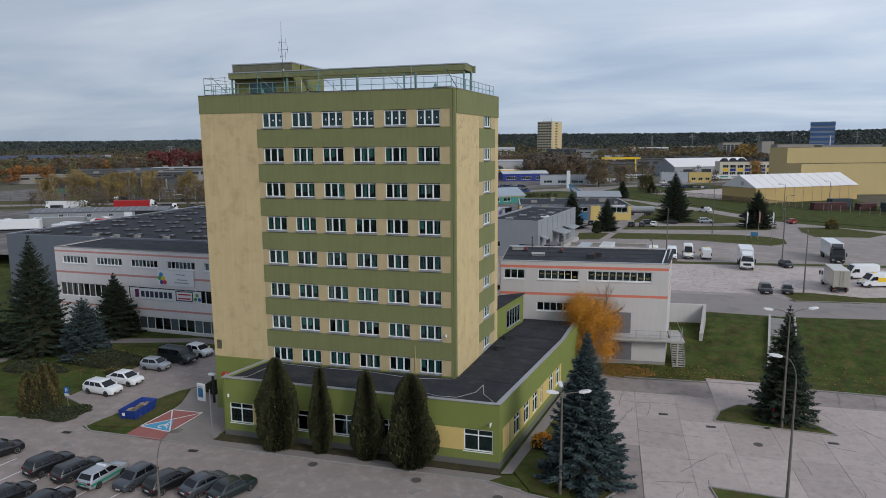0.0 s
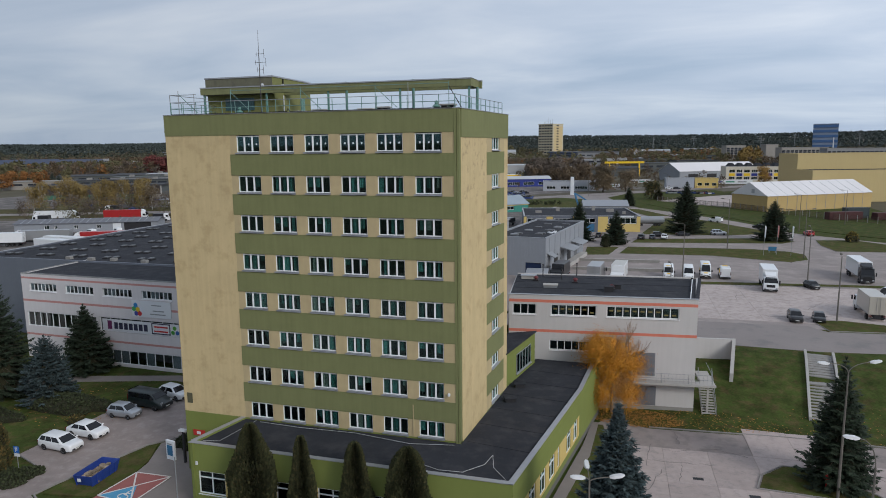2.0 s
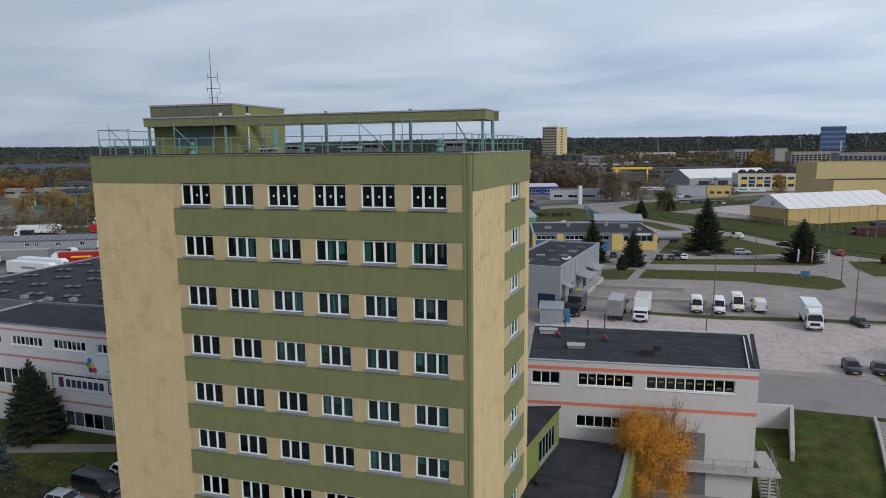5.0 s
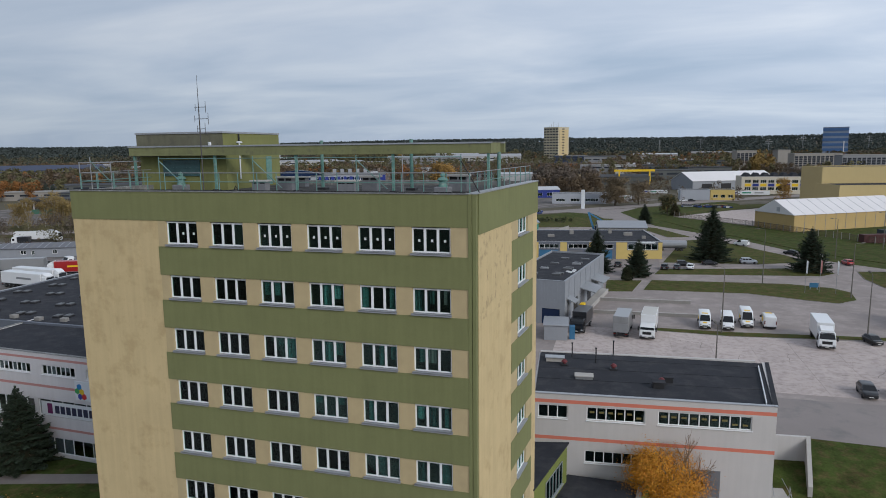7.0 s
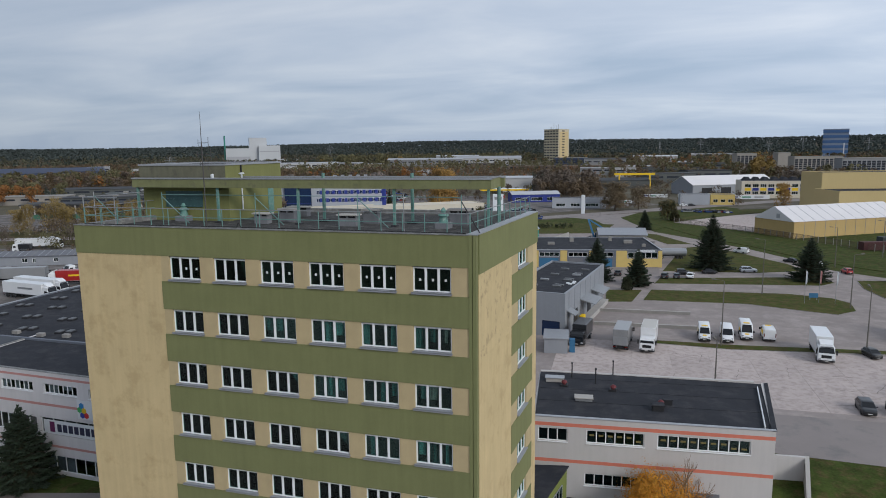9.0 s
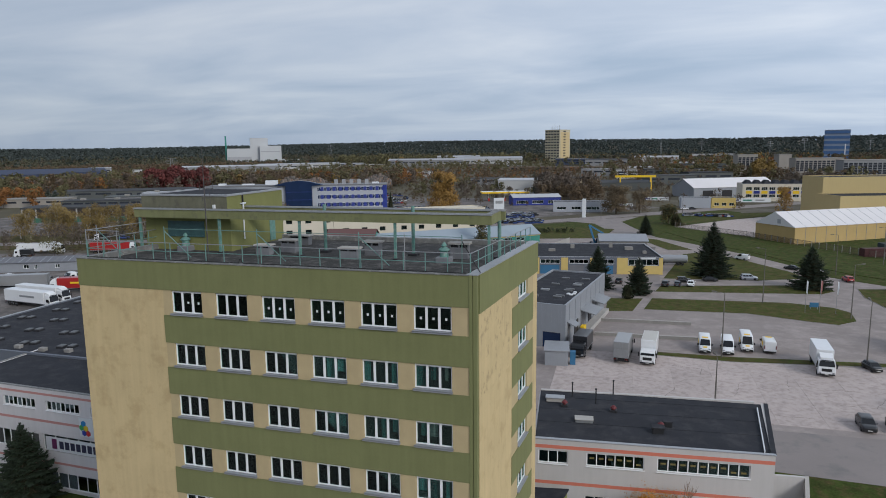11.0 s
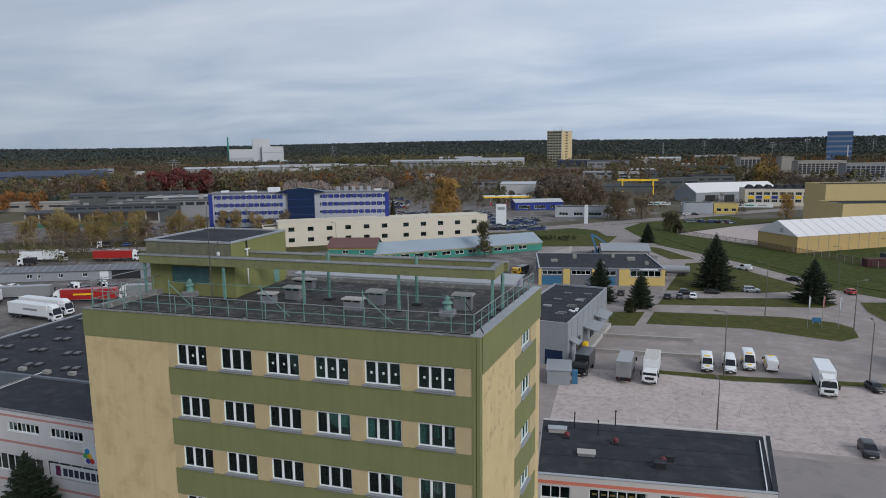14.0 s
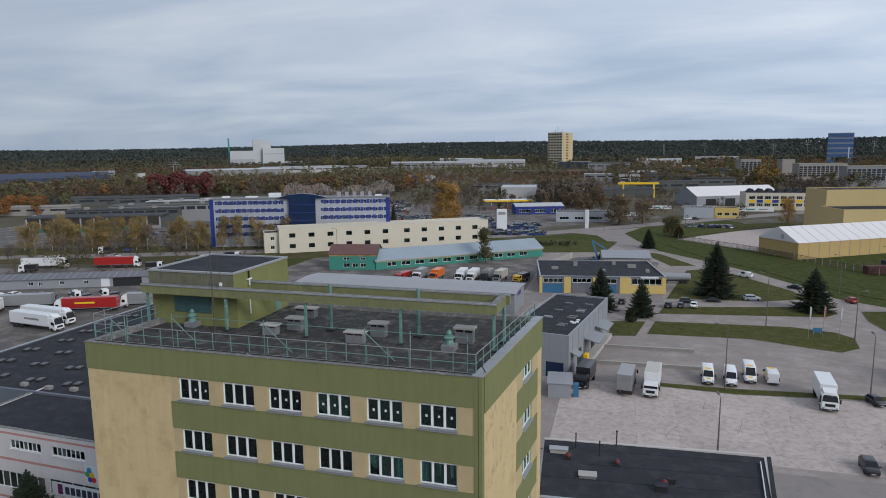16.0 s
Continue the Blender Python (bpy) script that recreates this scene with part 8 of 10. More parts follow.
def lamp(x, y, z, h, rz, arms, label, reach=1.7, rise=0.9, head=None):
    t = thing("street_lamp", x, y, z, rz, label, "lamp", "street lamps")
    Shape().tube((0, 0, -0.2), (0, 0, h * 0.45), 0.13, 0.10).tube((0, 0, h * 0.45), (0, 0, h), 0.095, 0.06).link("pole", M_POLE, t)
    for a in arms:
        a, reach = a if isinstance(a, tuple) else (a, reach)
        c, s = math.cos(radians(a)), math.sin(radians(a))
        bow = lambda u: reach * (1 - math.cos(u * 1.57))
        pts = [(c * bow(u), s * bow(u), h - 0.05 + rise * math.sin(u * 1.57)) for u in (0, 0.2, 0.4, 0.6, 0.8, 1.0)]
        arm = Shape().pipe(pts, 0.036, 6).link("arm", M_POLE, t)
        hd = Shape().loft([[(-0.02, -0.07, -0.05), (-0.02, 0.07, -0.05), (-0.02, 0.07, 0.05), (-0.02, -0.07, 0.05)], [(0.25, -0.17, -0.1), (0.25, 0.17, -0.1), (0.25, 0.15, 0.1), (0.25, -0.15, 0.1)], [(0.75, -0.16, -0.09), (0.75, 0.16, -0.09), (0.75, 0.13, 0.08), (0.75, -0.13, 0.08)], [(0.95, -0.07, -0.04), (0.95, 0.07, -0.04), (0.95, 0.06, 0.03), (0.95, -0.06, 0.03)]]).link("lamp_head", head or M_LAMPHEAD, arm, "white oval lamp head" if head is None else "dark lamp head")
        hd.matrix_basis = pose(*pts[-1], 0, -8, a)
    return t


lamp(10.6, -8.4, G, 8.2, 0, ((17, 1.3), (100, 1.2), (200, 0.3)), "concrete street lamp with three white heads beside the spruce", 1.3, 0.3)
lamp(29.75, 9.3, G, 11.0, 0, (17, 200), "tall concrete street lamp with two white heads", 1.7)
lamp(27.2, -5.8, G, 10.0, 0, (192,), "concrete street lamp with one curved arm", 1.1, 1.9)
lamp(-18.3, -18.6, G, 3.2, 0, (17,), "short concrete lamp post with a rusty curved arm", 1.2, 3.2, M_POLE)
lamp(18.7, 59.4, B, 7.6, 0, (100,), "plain street lamp on the lot", 0.8, 0.25, M_POLE)
lamp(22.2, 84.3, B, 11.2, 0, (175,), "tall street lamp on the grass verge", 1.2, 0.25, M_POLE)
lamp(43.8, 84.2, B, 11.0, 0, (90,), "tall street lamp on the grass verge", 1.0, 0.25, M_POLE)
lamp(42.2, 59.0, B, 9.8, 0, (80,), "tall street lamp by the service road", 1.0, 0.25, M_POLE)
lamp(35.6, 128.8, B, 12.5, 0, (180,), "tall street lamp on the oval lawn", 1.2, 0.25, M_POLE)
lamp(50.6, 118.3, B, 11.2, 0, (20,), "tall street lamp at the lawn's end", 1.2, 0.25, M_POLE)
lamp(60.5, 170.0, B, 11.0, 0, (200,), "street lamp beside the bending road", 1.4, 0.25, M_POLE)
lamp(78.0, 190.0, B, 11.0, 0, (200,), "street lamp beside the grass bank", 1.4, 0.25, M_POLE)
for k, (x, y) in enumerate(((-60, 250), (-10, 300), (30, 340), (-108, 205), (-150, 190), (-200, 172), (-236, 160))):
    lamp(x, y, B, 10.0, 0, (90 + 40 * k,), "street lamp along the main road", 1.0, 0.25, M_POLE)

t = thing("parking_sign", -41.3, -4.3, G, 0, "blue square parking sign on a thin post", "sign")
Shape().tube((0, 0, 0), (0, 0, 2.4), 0.035).link("post", M_RAIL_G, t)
Shape().cbox(-0.32, 0.32, -0.05, -0.02, 1.75, 2.4, 0.01).link("board", material("sign_blue", (0.02, 0.12, 0.42), 0.4, var=0.03), t)
Shape().box(-0.13, -0.05, -0.06, -0.05, 1.87, 2.28).box(-0.05, 0.13, -0.06, -0.05, 2.2, 2.28).box(0.06, 0.13, -0.06, -0.05, 2.06, 2.2).box(-0.05, 0.13, -0.06, -0.05, 2.0, 2.06).link("letter", M_SIGNW, t)
Shape().box(-0.3, 0.3, -0.05, -0.02, 1.4, 1.7).link("lower_plate", M_SIGNW, t)
t = thing("entrance_totem", -28.9, 1.2, G + 0.07, -12, "blue and white information totem by the entrance", "sign")
t.scale = (0.72, 1.0, 0.82)
Shape().cbox(-0.75, 0.75, -0.12, 0.12, 0, 2.3, 0.03).link("body", M_SIGNW, t)
Shape().box(-0.5, 0.5, -0.14, -0.12, 0.5, 1.75).link("panel", M_BLUE_L, t)
Shape().box(-0.4, 0.4, -0.15, -0.14, 1.85, 1.97).link("text_bar", M_RAIL_G, t)
t = thing("thin_pole", -22.2, -6.5, G + 0.08, 0, "thin grey steel pole in the pavement", "pole")
Shape().tube((0, 0, 0), (0, 0, 4.7), 0.06, 0.045).link("pole", M_RAIL_G, t)
t = thing("wall_sign", -24.6, -0.06, 2.9, 0, "small red and white sign above the entrance", "sign")
Shape().box(-0.6, 0.6, -0.08, 0.0, 0, 0.5).link("board", M_RED, t)
Shape().box(-0.2, 0.2, -0.1, -0.08, 0.12, 0.38).link("symbol", M_SIGNW, t)
t = thing("entrance_lamp", -27.2, 1.0, G + 0.06, 0, "dark entrance post with a white lamp", "lamp")
Shape().tube((0, 0, 0), (0, 0, 3.2), 0.14).link("post", M_DARK, t)
Shape().cbox(-0.45, 0.35, -0.2, 0.2, 3.1, 3.3, 0.05).link("lamp_head", M_LAMPHEAD, t)
t = thing("hydrant", 29.2, 10.6, G + 0.16, 0, "red fire hydrant post", "hydrant")
Shape().tube((0, 0, 0), (0, 0, 1.2), 0.09).tube((0, 0, 1.2), (0, 0, 1.45), 0.12, 0.07).tube((-0.22, 0, 1.0), (0.22, 0, 1.0), 0.05).link("body", M_RED, t)

# blue skip with rubble
t = thing("waste_skip", -33.0, -3.6, G + 0.12, 3, "dark blue open steel skip filled with rubbish", "skip")
t.scale = (0.86, 0.86, 0.74)
for s in (-1, 1):
    Shape().loft([[(s * 0.95, -1.9, 0), (s * 0.90, -1.9, 0), (s * 1.05, -2.1, 1.35), (s * 1.1, -2.1, 1.35)], [(s * 0.95, 1.6, 0), (s * 0.90, 1.6, 0), (s * 1.05, 2.1, 1.35), (s * 1.1, 2.1, 1.35)]]).link("side_wall", M_BLUE, t)
    Shape().loft([[(-0.93, s * 1.75, 0), (0.93, s * 1.75, 0), (0.93, s * 1.7, 0), (-0.93, s * 1.7, 0)], [(-1.08, s * 2.1, 1.35), (1.08, s * 2.1, 1.35), (1.08, s * 2.05, 1.35), (-1.08, s * 2.05, 1.35)]]).link("end_wall", M_BLUE, t)
    for y in (-1.3, -0.4, 0.5, 1.3):
        Shape().box(min(s * 1.0, s * 1.12), max(s * 1.0, s * 1.12), y - 0.05, y + 0.05, 0.1, 1.32).link("rib", M_BLUE, t)
Shape().box(-0.93, 0.93, -1.7, 1.7, 0.02, 0.1).link("floor", M_BLUE, t)
jr = random.Random(2)
jk = Shape()
for _ in range(60):
    x, y, a = jr.uniform(-0.8, 0.8), jr.uniform(-1.6, 1.6), jr.uniform(0, 3)
    jk.cbox(x - 0.2, x + 0.2, y - 0.25, y + 0.25, 0.1, jr.uniform(0.4, 0.95), 0.04)
jk.link("rubbish", material("mixed_rubbish", (0.24, 0.19, 0.14), 0.9, var=0.4, scale=3, island=0.5), t, "mixed cardboard and rubble")
Shape().box(-0.6, -0.2, -2.12, -2.1, 0.6, 1.0).link("label_bar", M_SIGNW, t)

# flagpoles with a blue board
for k, (x, y) in enumerate(((42.6, 121.0), (45.6, 122.2), (48.6, 121.6))):
    t = thing("flagpole", x, y, B + 0.1, 0, "thin white flagpole with a limp flag", "flagpole", "flagpoles")
    Shape().tube((0, 0, 0), (0, 0, 7.2), 0.05, 0.03).link("pole", M_RAIL_G, t)
    Shape().loft([[(0.04, 0, 7.0), (0.06, 0.02, 7.0), (0.06, 0.02, 4.4), (0.04, 0, 4.4)], [(0.22, 0.12, 6.9), (0.24, 0.14, 6.9), (0.18, 0.1, 4.2), (0.16, 0.08, 4.2)], [(0.34, -0.04, 6.7), (0.36, -0.02, 6.7), (0.26, -0.02, 4.1), (0.24, -0.04, 4.1)]]).link("flag", (M_SIGNW, M_STRIPE_P, M_SIGNW)[k], t)
t = thing("company_board", 45.2, 125.0, B + 0.1, 5, "light blue board on short legs", "sign")
Shape().box(-0.9, 0.9, -0.06, 0.06, 0.5, 1.5).link("board", M_BLUE_L, t)
for x in (-0.7, 0.7):
    Shape().box(x - 0.06, x + 0.06, -0.05, 0.05, -0.1, 0.5).link("leg", M_RAIL_G, t)


# ---- buildings of the upper yard ----
def hall(name, x, y, z, rz, w, d, h, wall_mat, roof_mat, label, pitch=0.0, bands=(), doors=(), category="building", trim=None, win_mat=None, lights=0, group=""):
    """A hall w long and d deep, front along +x; bands: window strips (x0, x1, z0, z1); doors: (x0, x1, height, material)."""
    t = thing(name, x, y, z, rz, label, category, group)
    front = Shape().wall(w, 0, h, 0.3, [b for b in bands] + [(a, b, 0, hh) for a, b, hh, _ in doors])
    front.link("wall", wall_mat, t)
    Shape().box(0, 0.3, 0.3, d - 0.3, 0, h).link("wall", wall_mat, t)
    Shape().box(w - 0.3, w, 0.3, d - 0.3, 0, h).link("wall", wall_mat, t)
    Shape().box(0, w, d - 0.3, d, 0, h).link("wall", wall_mat, t)
    if pitch:
        Shape().loft([[(-0.4, -0.4, h - 0.03), (-0.4, d / 2, h + pitch), (-0.4, d + 0.4, h - 0.03), (-0.4, d + 0.4, h - 0.2), (-0.4, d / 2, h + pitch - 0.2), (-0.4, -0.4, h - 0.2)],
                      [(w + 0.4, -0.4, h - 0.03), (w + 0.4, d / 2, h + pitch), (w + 0.4, d + 0.4, h - 0.03), (w + 0.4, d + 0.4, h - 0.2), (w + 0.4, d / 2, h + pitch - 0.2), (w + 0.4, -0.4, h - 0.2)]]).link("roof", roof_mat, t)
        for xx in (0.0, w - 0.3):
            Shape().loft([[(xx, 0, h - 0.25), (xx, d / 2, h - 0.25), (xx, d, h - 0.25), (xx, d / 2, h + pitch - 0.1)], [(xx + 0.3, 0, h - 0.25), (xx + 0.3, d / 2, h - 0.25), (xx + 0.3, d, h - 0.25), (xx + 0.3, d / 2, h + pitch - 0.1)]]).link("gable", wall_mat, t)
    else:
        Shape().box(0.28, w - 0.28, 0.28, d - 0.28, h - 0.45, h - 0.25).link("roof", roof_mat, t)
        tm = trim or M_FLASH
        for a in ((-0.05, w + 0.05, -0.05, 0.35), (-0.05, w + 0.05, d - 0.35, d + 0.05), (-0.05, 0.35, 0.35, d - 0.35), (w - 0.35, w + 0.05, 0.35, d - 0.35)):
            Shape().box(a[0], a[1], a[2], a[3], h, h + 0.08).link("edge_trim", tm, t)
    for b in bands:
        n = lights or max(2, round((b[1] - b[0]) / 1.5))
        put_window(t, pose(b[0], 0, b[2]), b[1] - b[0], b[3] - b[2], n, 0, f=0.1, frame_mat=win_mat)
    for a, b, hh, m_ in doors:
        dr = Shape().box(a, b, 0.12, 0.2, 0, hh).link("door", m_, t)
        for k in range(3):
            Shape().box(a + 0.1, b - 0.1, 0.10, 0.12, hh * (k + 0.1) / 3, hh * (k + 0.9) / 3).link("door_panel", m_, dr)
    Shape().box(0.4, w - 0.4, 2.0, 2.1, 0, h - 0.6).link("inner_wall", M_ROOM, t)
    return t


M_NAVYG = material("navy_glass_front", (0.012, 0.025, 0.065), 0.12, var=0.2, scale=0.3, bump=0)
GB = hall("grey_warehouse", -15.66, 84.4, B, -8.8, 11.9, 33.0, 8.0, M_STEEL_GREY, M_FELT, "grey sheet-clad warehouse with a dark flat roof", bands=[(0.8, 3.4, 2.0, 3.4)], doors=[(7.7, 11.0, 2.9, M_NAVYG)], trim=M_STEEL_GREY)
for x in np.arange(0.3, 11.9, 0.6):
    Shape().box(x, x + 0.05, -0.025, 0.0, 4.1, 7.9).link("cladding_rib", M_STEEL_GREY, GB)
for y in np.arange(2.6, 30, 4.2):
    Shape().box(11.9, 11.98, y, y + 0.25, 0, 7.8).link("pilaster", M_STEEL_GREY, GB)
for k, y in enumerate((1.6, 6.4, 11.5, 17.5, 24.0)):
    Shape().box(11.9, 12.0, y, y + (1.4 if k == 0 else 2.6), 0.6, 3.6).link("door", M_DARK if k % 2 else M_DOOR, GB)
for y0, y1, reach in ((1.2, 4.0, 1.6), (11.0, 17.5, 3.0), (20.5, 27.0, 2.6)):
    Shape().loft([[(11.9, y0, 4.6), (11.9, y1, 4.6), (11.9, y1, 4.8), (11.9, y0, 4.8)], [(11.9 + reach, y0, 3.9), (11.9 + reach, y1, 3.9), (11.9 + reach, y1, 4.05), (11.9 + reach, y0, 4.05)]]).link("canopy", M_RAIL_G, GB)
Shape().box(12.02, 13.6, 9.0, 30.0, 0, 0.9).link("loading_dock", M_CONC, GB)
Shape().cbox(12.3, 13.1, 9.3, 10.9, 0.9, 2.0, 0.05).link("pallet_stack", M_YEL_P, GB, "stack of yellow pallets")
for k, (x, y) in enumerate(((3.0, 4.2), (3.2, 6.0), (7.6, 6.4), (7.8, 7.6), (3.6, 12.0), (8.0, 12.6), (8.1, 13.9), (4.0, 18.0), (8.3, 18.8), (8.4, 20.0), (4.4, 24.5), (8.6, 25.0))):
    Shape().cbox(x, x + 1.7, y, y + 0.8, 7.75, 8.05, 0.05).link("skylight", M_SKYL if k % 4 else M_RAIL_G, GB)
for k, (x, y) in enumerate(((9.3, 10.2), (9.9, 9.6), (10.3, 10.5), (10.1, 12.0))):
    Shape().cbox(x, x + 0.7, y, y + 0.5, 7.75, 8.0, 0.1).link("roof_bag", M_SIGNW, GB, "white sack lying on the roof")
sh = thing("small_shed", -6.2, 73.0, B, 6, "small grey metal shed beside the warehouse", "shed")
Shape().box(0, 3.8, 0, 5.5, 0, 2.5).link("wall", M_STEEL_GREY, sh)
Shape().box(-0.2, 4.0, -0.2, 5.7, 2.5, 2.62).link("roof", M_FLASH, sh)
Shape().box(4.1, 5.0, 0.8, 2.0, 0, 2.2).link("blue_cabin", M_BLUE_L, sh)
for k, y in enumerate((93.0, 104.0)):
    wl_ = thing("dock_wall", 0.6 + k * 0.6, y, B, 3, "low concrete ramp wall beside the warehouse", "wall")
    Shape().box(0, 19 - k * 1.5, 0, 0.3, 0, 0.6).link("wall", M_CONC_D, wl_)
    Shape().box(-0.05, 19.05 - k * 1.5, -0.05, 0.35, 0.6, 0.68).link("coping", M_CONC, wl_)

DP_L = 35.0
DP = hall("depot", -19.6, 153.0, B, 10.5, DP_L, 27.0, 4.9, M_HALLW, M_FELT, "low yellow and blue depot with a dark flat roof", bands=[(1.0, 6.6, 3.0, 4.2), (9.2, 14.5, 3.0, 4.2), (16.6, 21.6, 2.9, 4.2), (25.6, 33.8, 2.6, 4.3)],
          doors=[(1.0, 6.4, 2.6, M_BLUE_L), (9.4, 13.2, 2.6, M_DOOR), (16.8, 21.4, 2.5, M_BLUE_L), (29.0, 31.0, 2.2, M_CONC)])
for a, b in ((6.9, 8.8), (14.9, 16.3), (22.4, 25.4), (33.9, 35.0), (-0.05, 0.8)):
    Shape().box(a, b, -0.06, 0.0, 0, 4.7).link("yellow_panel", M_YELLOW, DP)
Shape().box(25.4, 33.9, -0.05, 0.0, 0.1, 2.5).link("yellow_panel", M_YELLOW, DP)
Shape().box(35.0, 35.06, 0.4, 26, 0.2, 4.6).link("yellow_panel", M_YELLOW, DP)
put_window(DP, pose(35.06, 2.0, 0, 0, 0, 90) @ pose(0, -0.12, 2.6), 18.0, 1.5, 10, 0, f=0.1)
for k, (x, y, w, d, h) in enumerate(((4, 12, 2, 1.2, 0.7), (11, 18, 1.2, 1.2, 1.2), (18, 9, 1.6, 1, 0.6), (27, 15, 2.4, 1.6, 0.9), (23, 20, 1, 1, 1.4), (31, 8, 1, 1, 0.8))):
    Shape().cbox(x, x + w, y, y + d, 4.6, 4.65 + h, 0.05).link("roof_unit", M_CONC_D, DP)
Shape().box(28.0, 33.0, -0.10, -0.06, 4.45, 4.85).link("sign_bar", M_SIGNW, DP)
hall("depot_annex", -4.0, 188.0, B, 8, 15, 12, 5.2, M_CONC_D, M_STEEL_GREY, "grey shed with a shallow pitched roof behind the depot", pitch=1.6)
tk = thing("tanker_trailer", 18.2, 176.0, B, 95, "grey cylindrical tank trailer behind the depot", "trailer")
ring = lambda r, yy, zz: [(r * math.cos(a), yy, zz + r * math.sin(a)) for a in np.arange(14) * math.pi / 7]
Shape().loft([ring(0.5, -4.2, 2.0), ring(1.15, -4.0, 2.0), ring(1.15, 4.0, 2.0), ring(0.5, 4.2, 2.0)]).link("tank", M_STEEL_GREY, tk)
for s in (-1, 1):
    for yy in (-2.6, -1.4, 3.0):
        wheel(tk, s * 0.95, yy, 0.48, 0.30)
Shape().box(-0.5, 0.5, -3.8, 3.8, 0.75, 1.05).link("chassis", M_DARK, tk)

# blue loading crane on a scrap heap
t = thing("loading_crane", -6.0, 203.0, B, 20, "blue hydraulic loading crane with a bent arm", "crane")
Shape().cbox(-1.6, 1.6, -1.4, 1.4, 0.9, 2.2, 0.1).link("carriage", M_BLUE_L, t)
Shape().cbox(-0.4, 1.0, -1.3, 0.2, 2.2, 4.0, 0.1).link("cab", M_CARGLASS, t)
Shape().bar((-0.4, 0.6, 2.0), (-2.6, 0.6, 8.6), 0.5, 0.6).link("boom", M_BLUE_L, t)
Shape().bar((-2.6, 0.6, 8.6), (2.6, 0.6, 5.4), 0.4, 0.5).link("arm", M_BLUE_L, t)
Shape().tube((2.6, 0.6, 5.4), (2.7, 0.6, 3.6), 0.12).tube((2.7, 0.6, 3.6), (2.7, 0.6, 2.6), 0.5, 0.2).link("grab", M_DARK, t)
for s in (-1, 1):
    Shape().cbox(-1.9, 1.9, s * 1.2 - 0.3, s * 1.2 + 0.3, 0, 0.9, 0.2).link("track", M_BLACK, t)
t = thing("yard_wall", -24.0, 186.0, B, 76, "pale concrete panel wall round the scrap yard", "wall")
for k in range(9):
    Shape().box(k * 3.4, k * 3.4 + 3.3, 0, 0.15, 0, 2.2).link("panel", M_CONC, t)
panel_van(9.0, 200.0, B + 0.05, 250, "white van parked in the scrap yard")
sc = random.Random(6)
hp = Shape()
for _ in range(240):
    a, r = sc.uniform(0, 6.28), sc.random() ** 0.5
    x, y = -5 + math.cos(a) * r * 9, 207 + math.sin(a) * r * 5
    z = B + (1 - r) * 2.6
    hp.cbox(x - sc.uniform(0.2, 0.9), x + sc.uniform(0.2, 0.9), y - sc.uniform(0.2, 0.8), y + sc.uniform(0.2, 0.8), max(B - 0.3, z - 0.8), z + sc.uniform(0.1, 0.6), 0.05)
tagged(hp.link("scrap_heap", material("mixed_scrap", (0.12, 0.115, 0.12), 0.7, metal=0.3, var=0.4, scale=1.0, island=0.6)), "heap of dark mixed scrap metal", "scrap", "", "stuff")

# tent hall, its fence, and the yellow hall
TN = thing("tent_hall", 62.0, 230.0, B, 34.0, "large tent hall with a white membrane roof and beige walls", "hall")
M_MEMB = material("white_membrane", (0.62, 0.60, 0.60), 0.6, var=0.05, scale=0.08, streak=0.04)
M_BEIGE = material("beige_sheet_wall", (0.42, 0.30, 0.125), 0.7, var=0.07, scale=0.2, streak=0.05)
TL, TD, TE, TR_ = 53.0, 19.0, 6.0, 11.0
Shape().box(0, TL, 0, 0.25, 0, TE).link("wall", M_BEIGE, TN)
Shape().box(0, 0.25, 0.25, TD, 0, TE).link("wall", M_BEIGE, TN)
Shape().box(TL - 0.25, TL, 0.25, TD, 0, TE).box(0.25, TL - 0.25, TD - 0.25, TD, 0, TE).link("wall", M_BEIGE, TN)
Shape().loft([[(-0.3, -0.3, TE), (-0.3, TD / 2, TR_), (-0.3, TD + 0.3, TE)], [(TL + 0.3, -0.3, TE), (TL + 0.3, TD / 2, TR_), (TL + 0.3, TD + 0.3, TE)]]).link("roof", M_MEMB, TN)
for k in range(1, 11):
    x = TL * k / 11
    Shape().bar((x, -0.32, TE + 0.02), (x, TD / 2, TR_ + 0.03), 0.14, 0.05).link("roof_seam", M_FLASH, TN)
    Shape().box(x - 0.1, x + 0.1, -0.06, 0, 0, TE).link("wall_post", M_CONC_D, TN)
Shape().box(-0.36, -0.31, TD / 2 - 3.0, TD / 2 - 1.4, TE + 0.8, TE + 2.4).link("gable_panel", M_FLASH, TN)
fn = thing("estate_fence", 23.3, 274.7, B + 0.2, 0, "rusty brown mesh fence panels on posts", "fence")
M_RUST = material("rusty_fence", (0.085, 0.06, 0.045), 0.8, var=0.2, scale=1)
fp = [(0, 0), (27.2, -30.0), (58.1, -74.5), (90.0, -97.0), (120, -116)]
post_f = panel_f = None
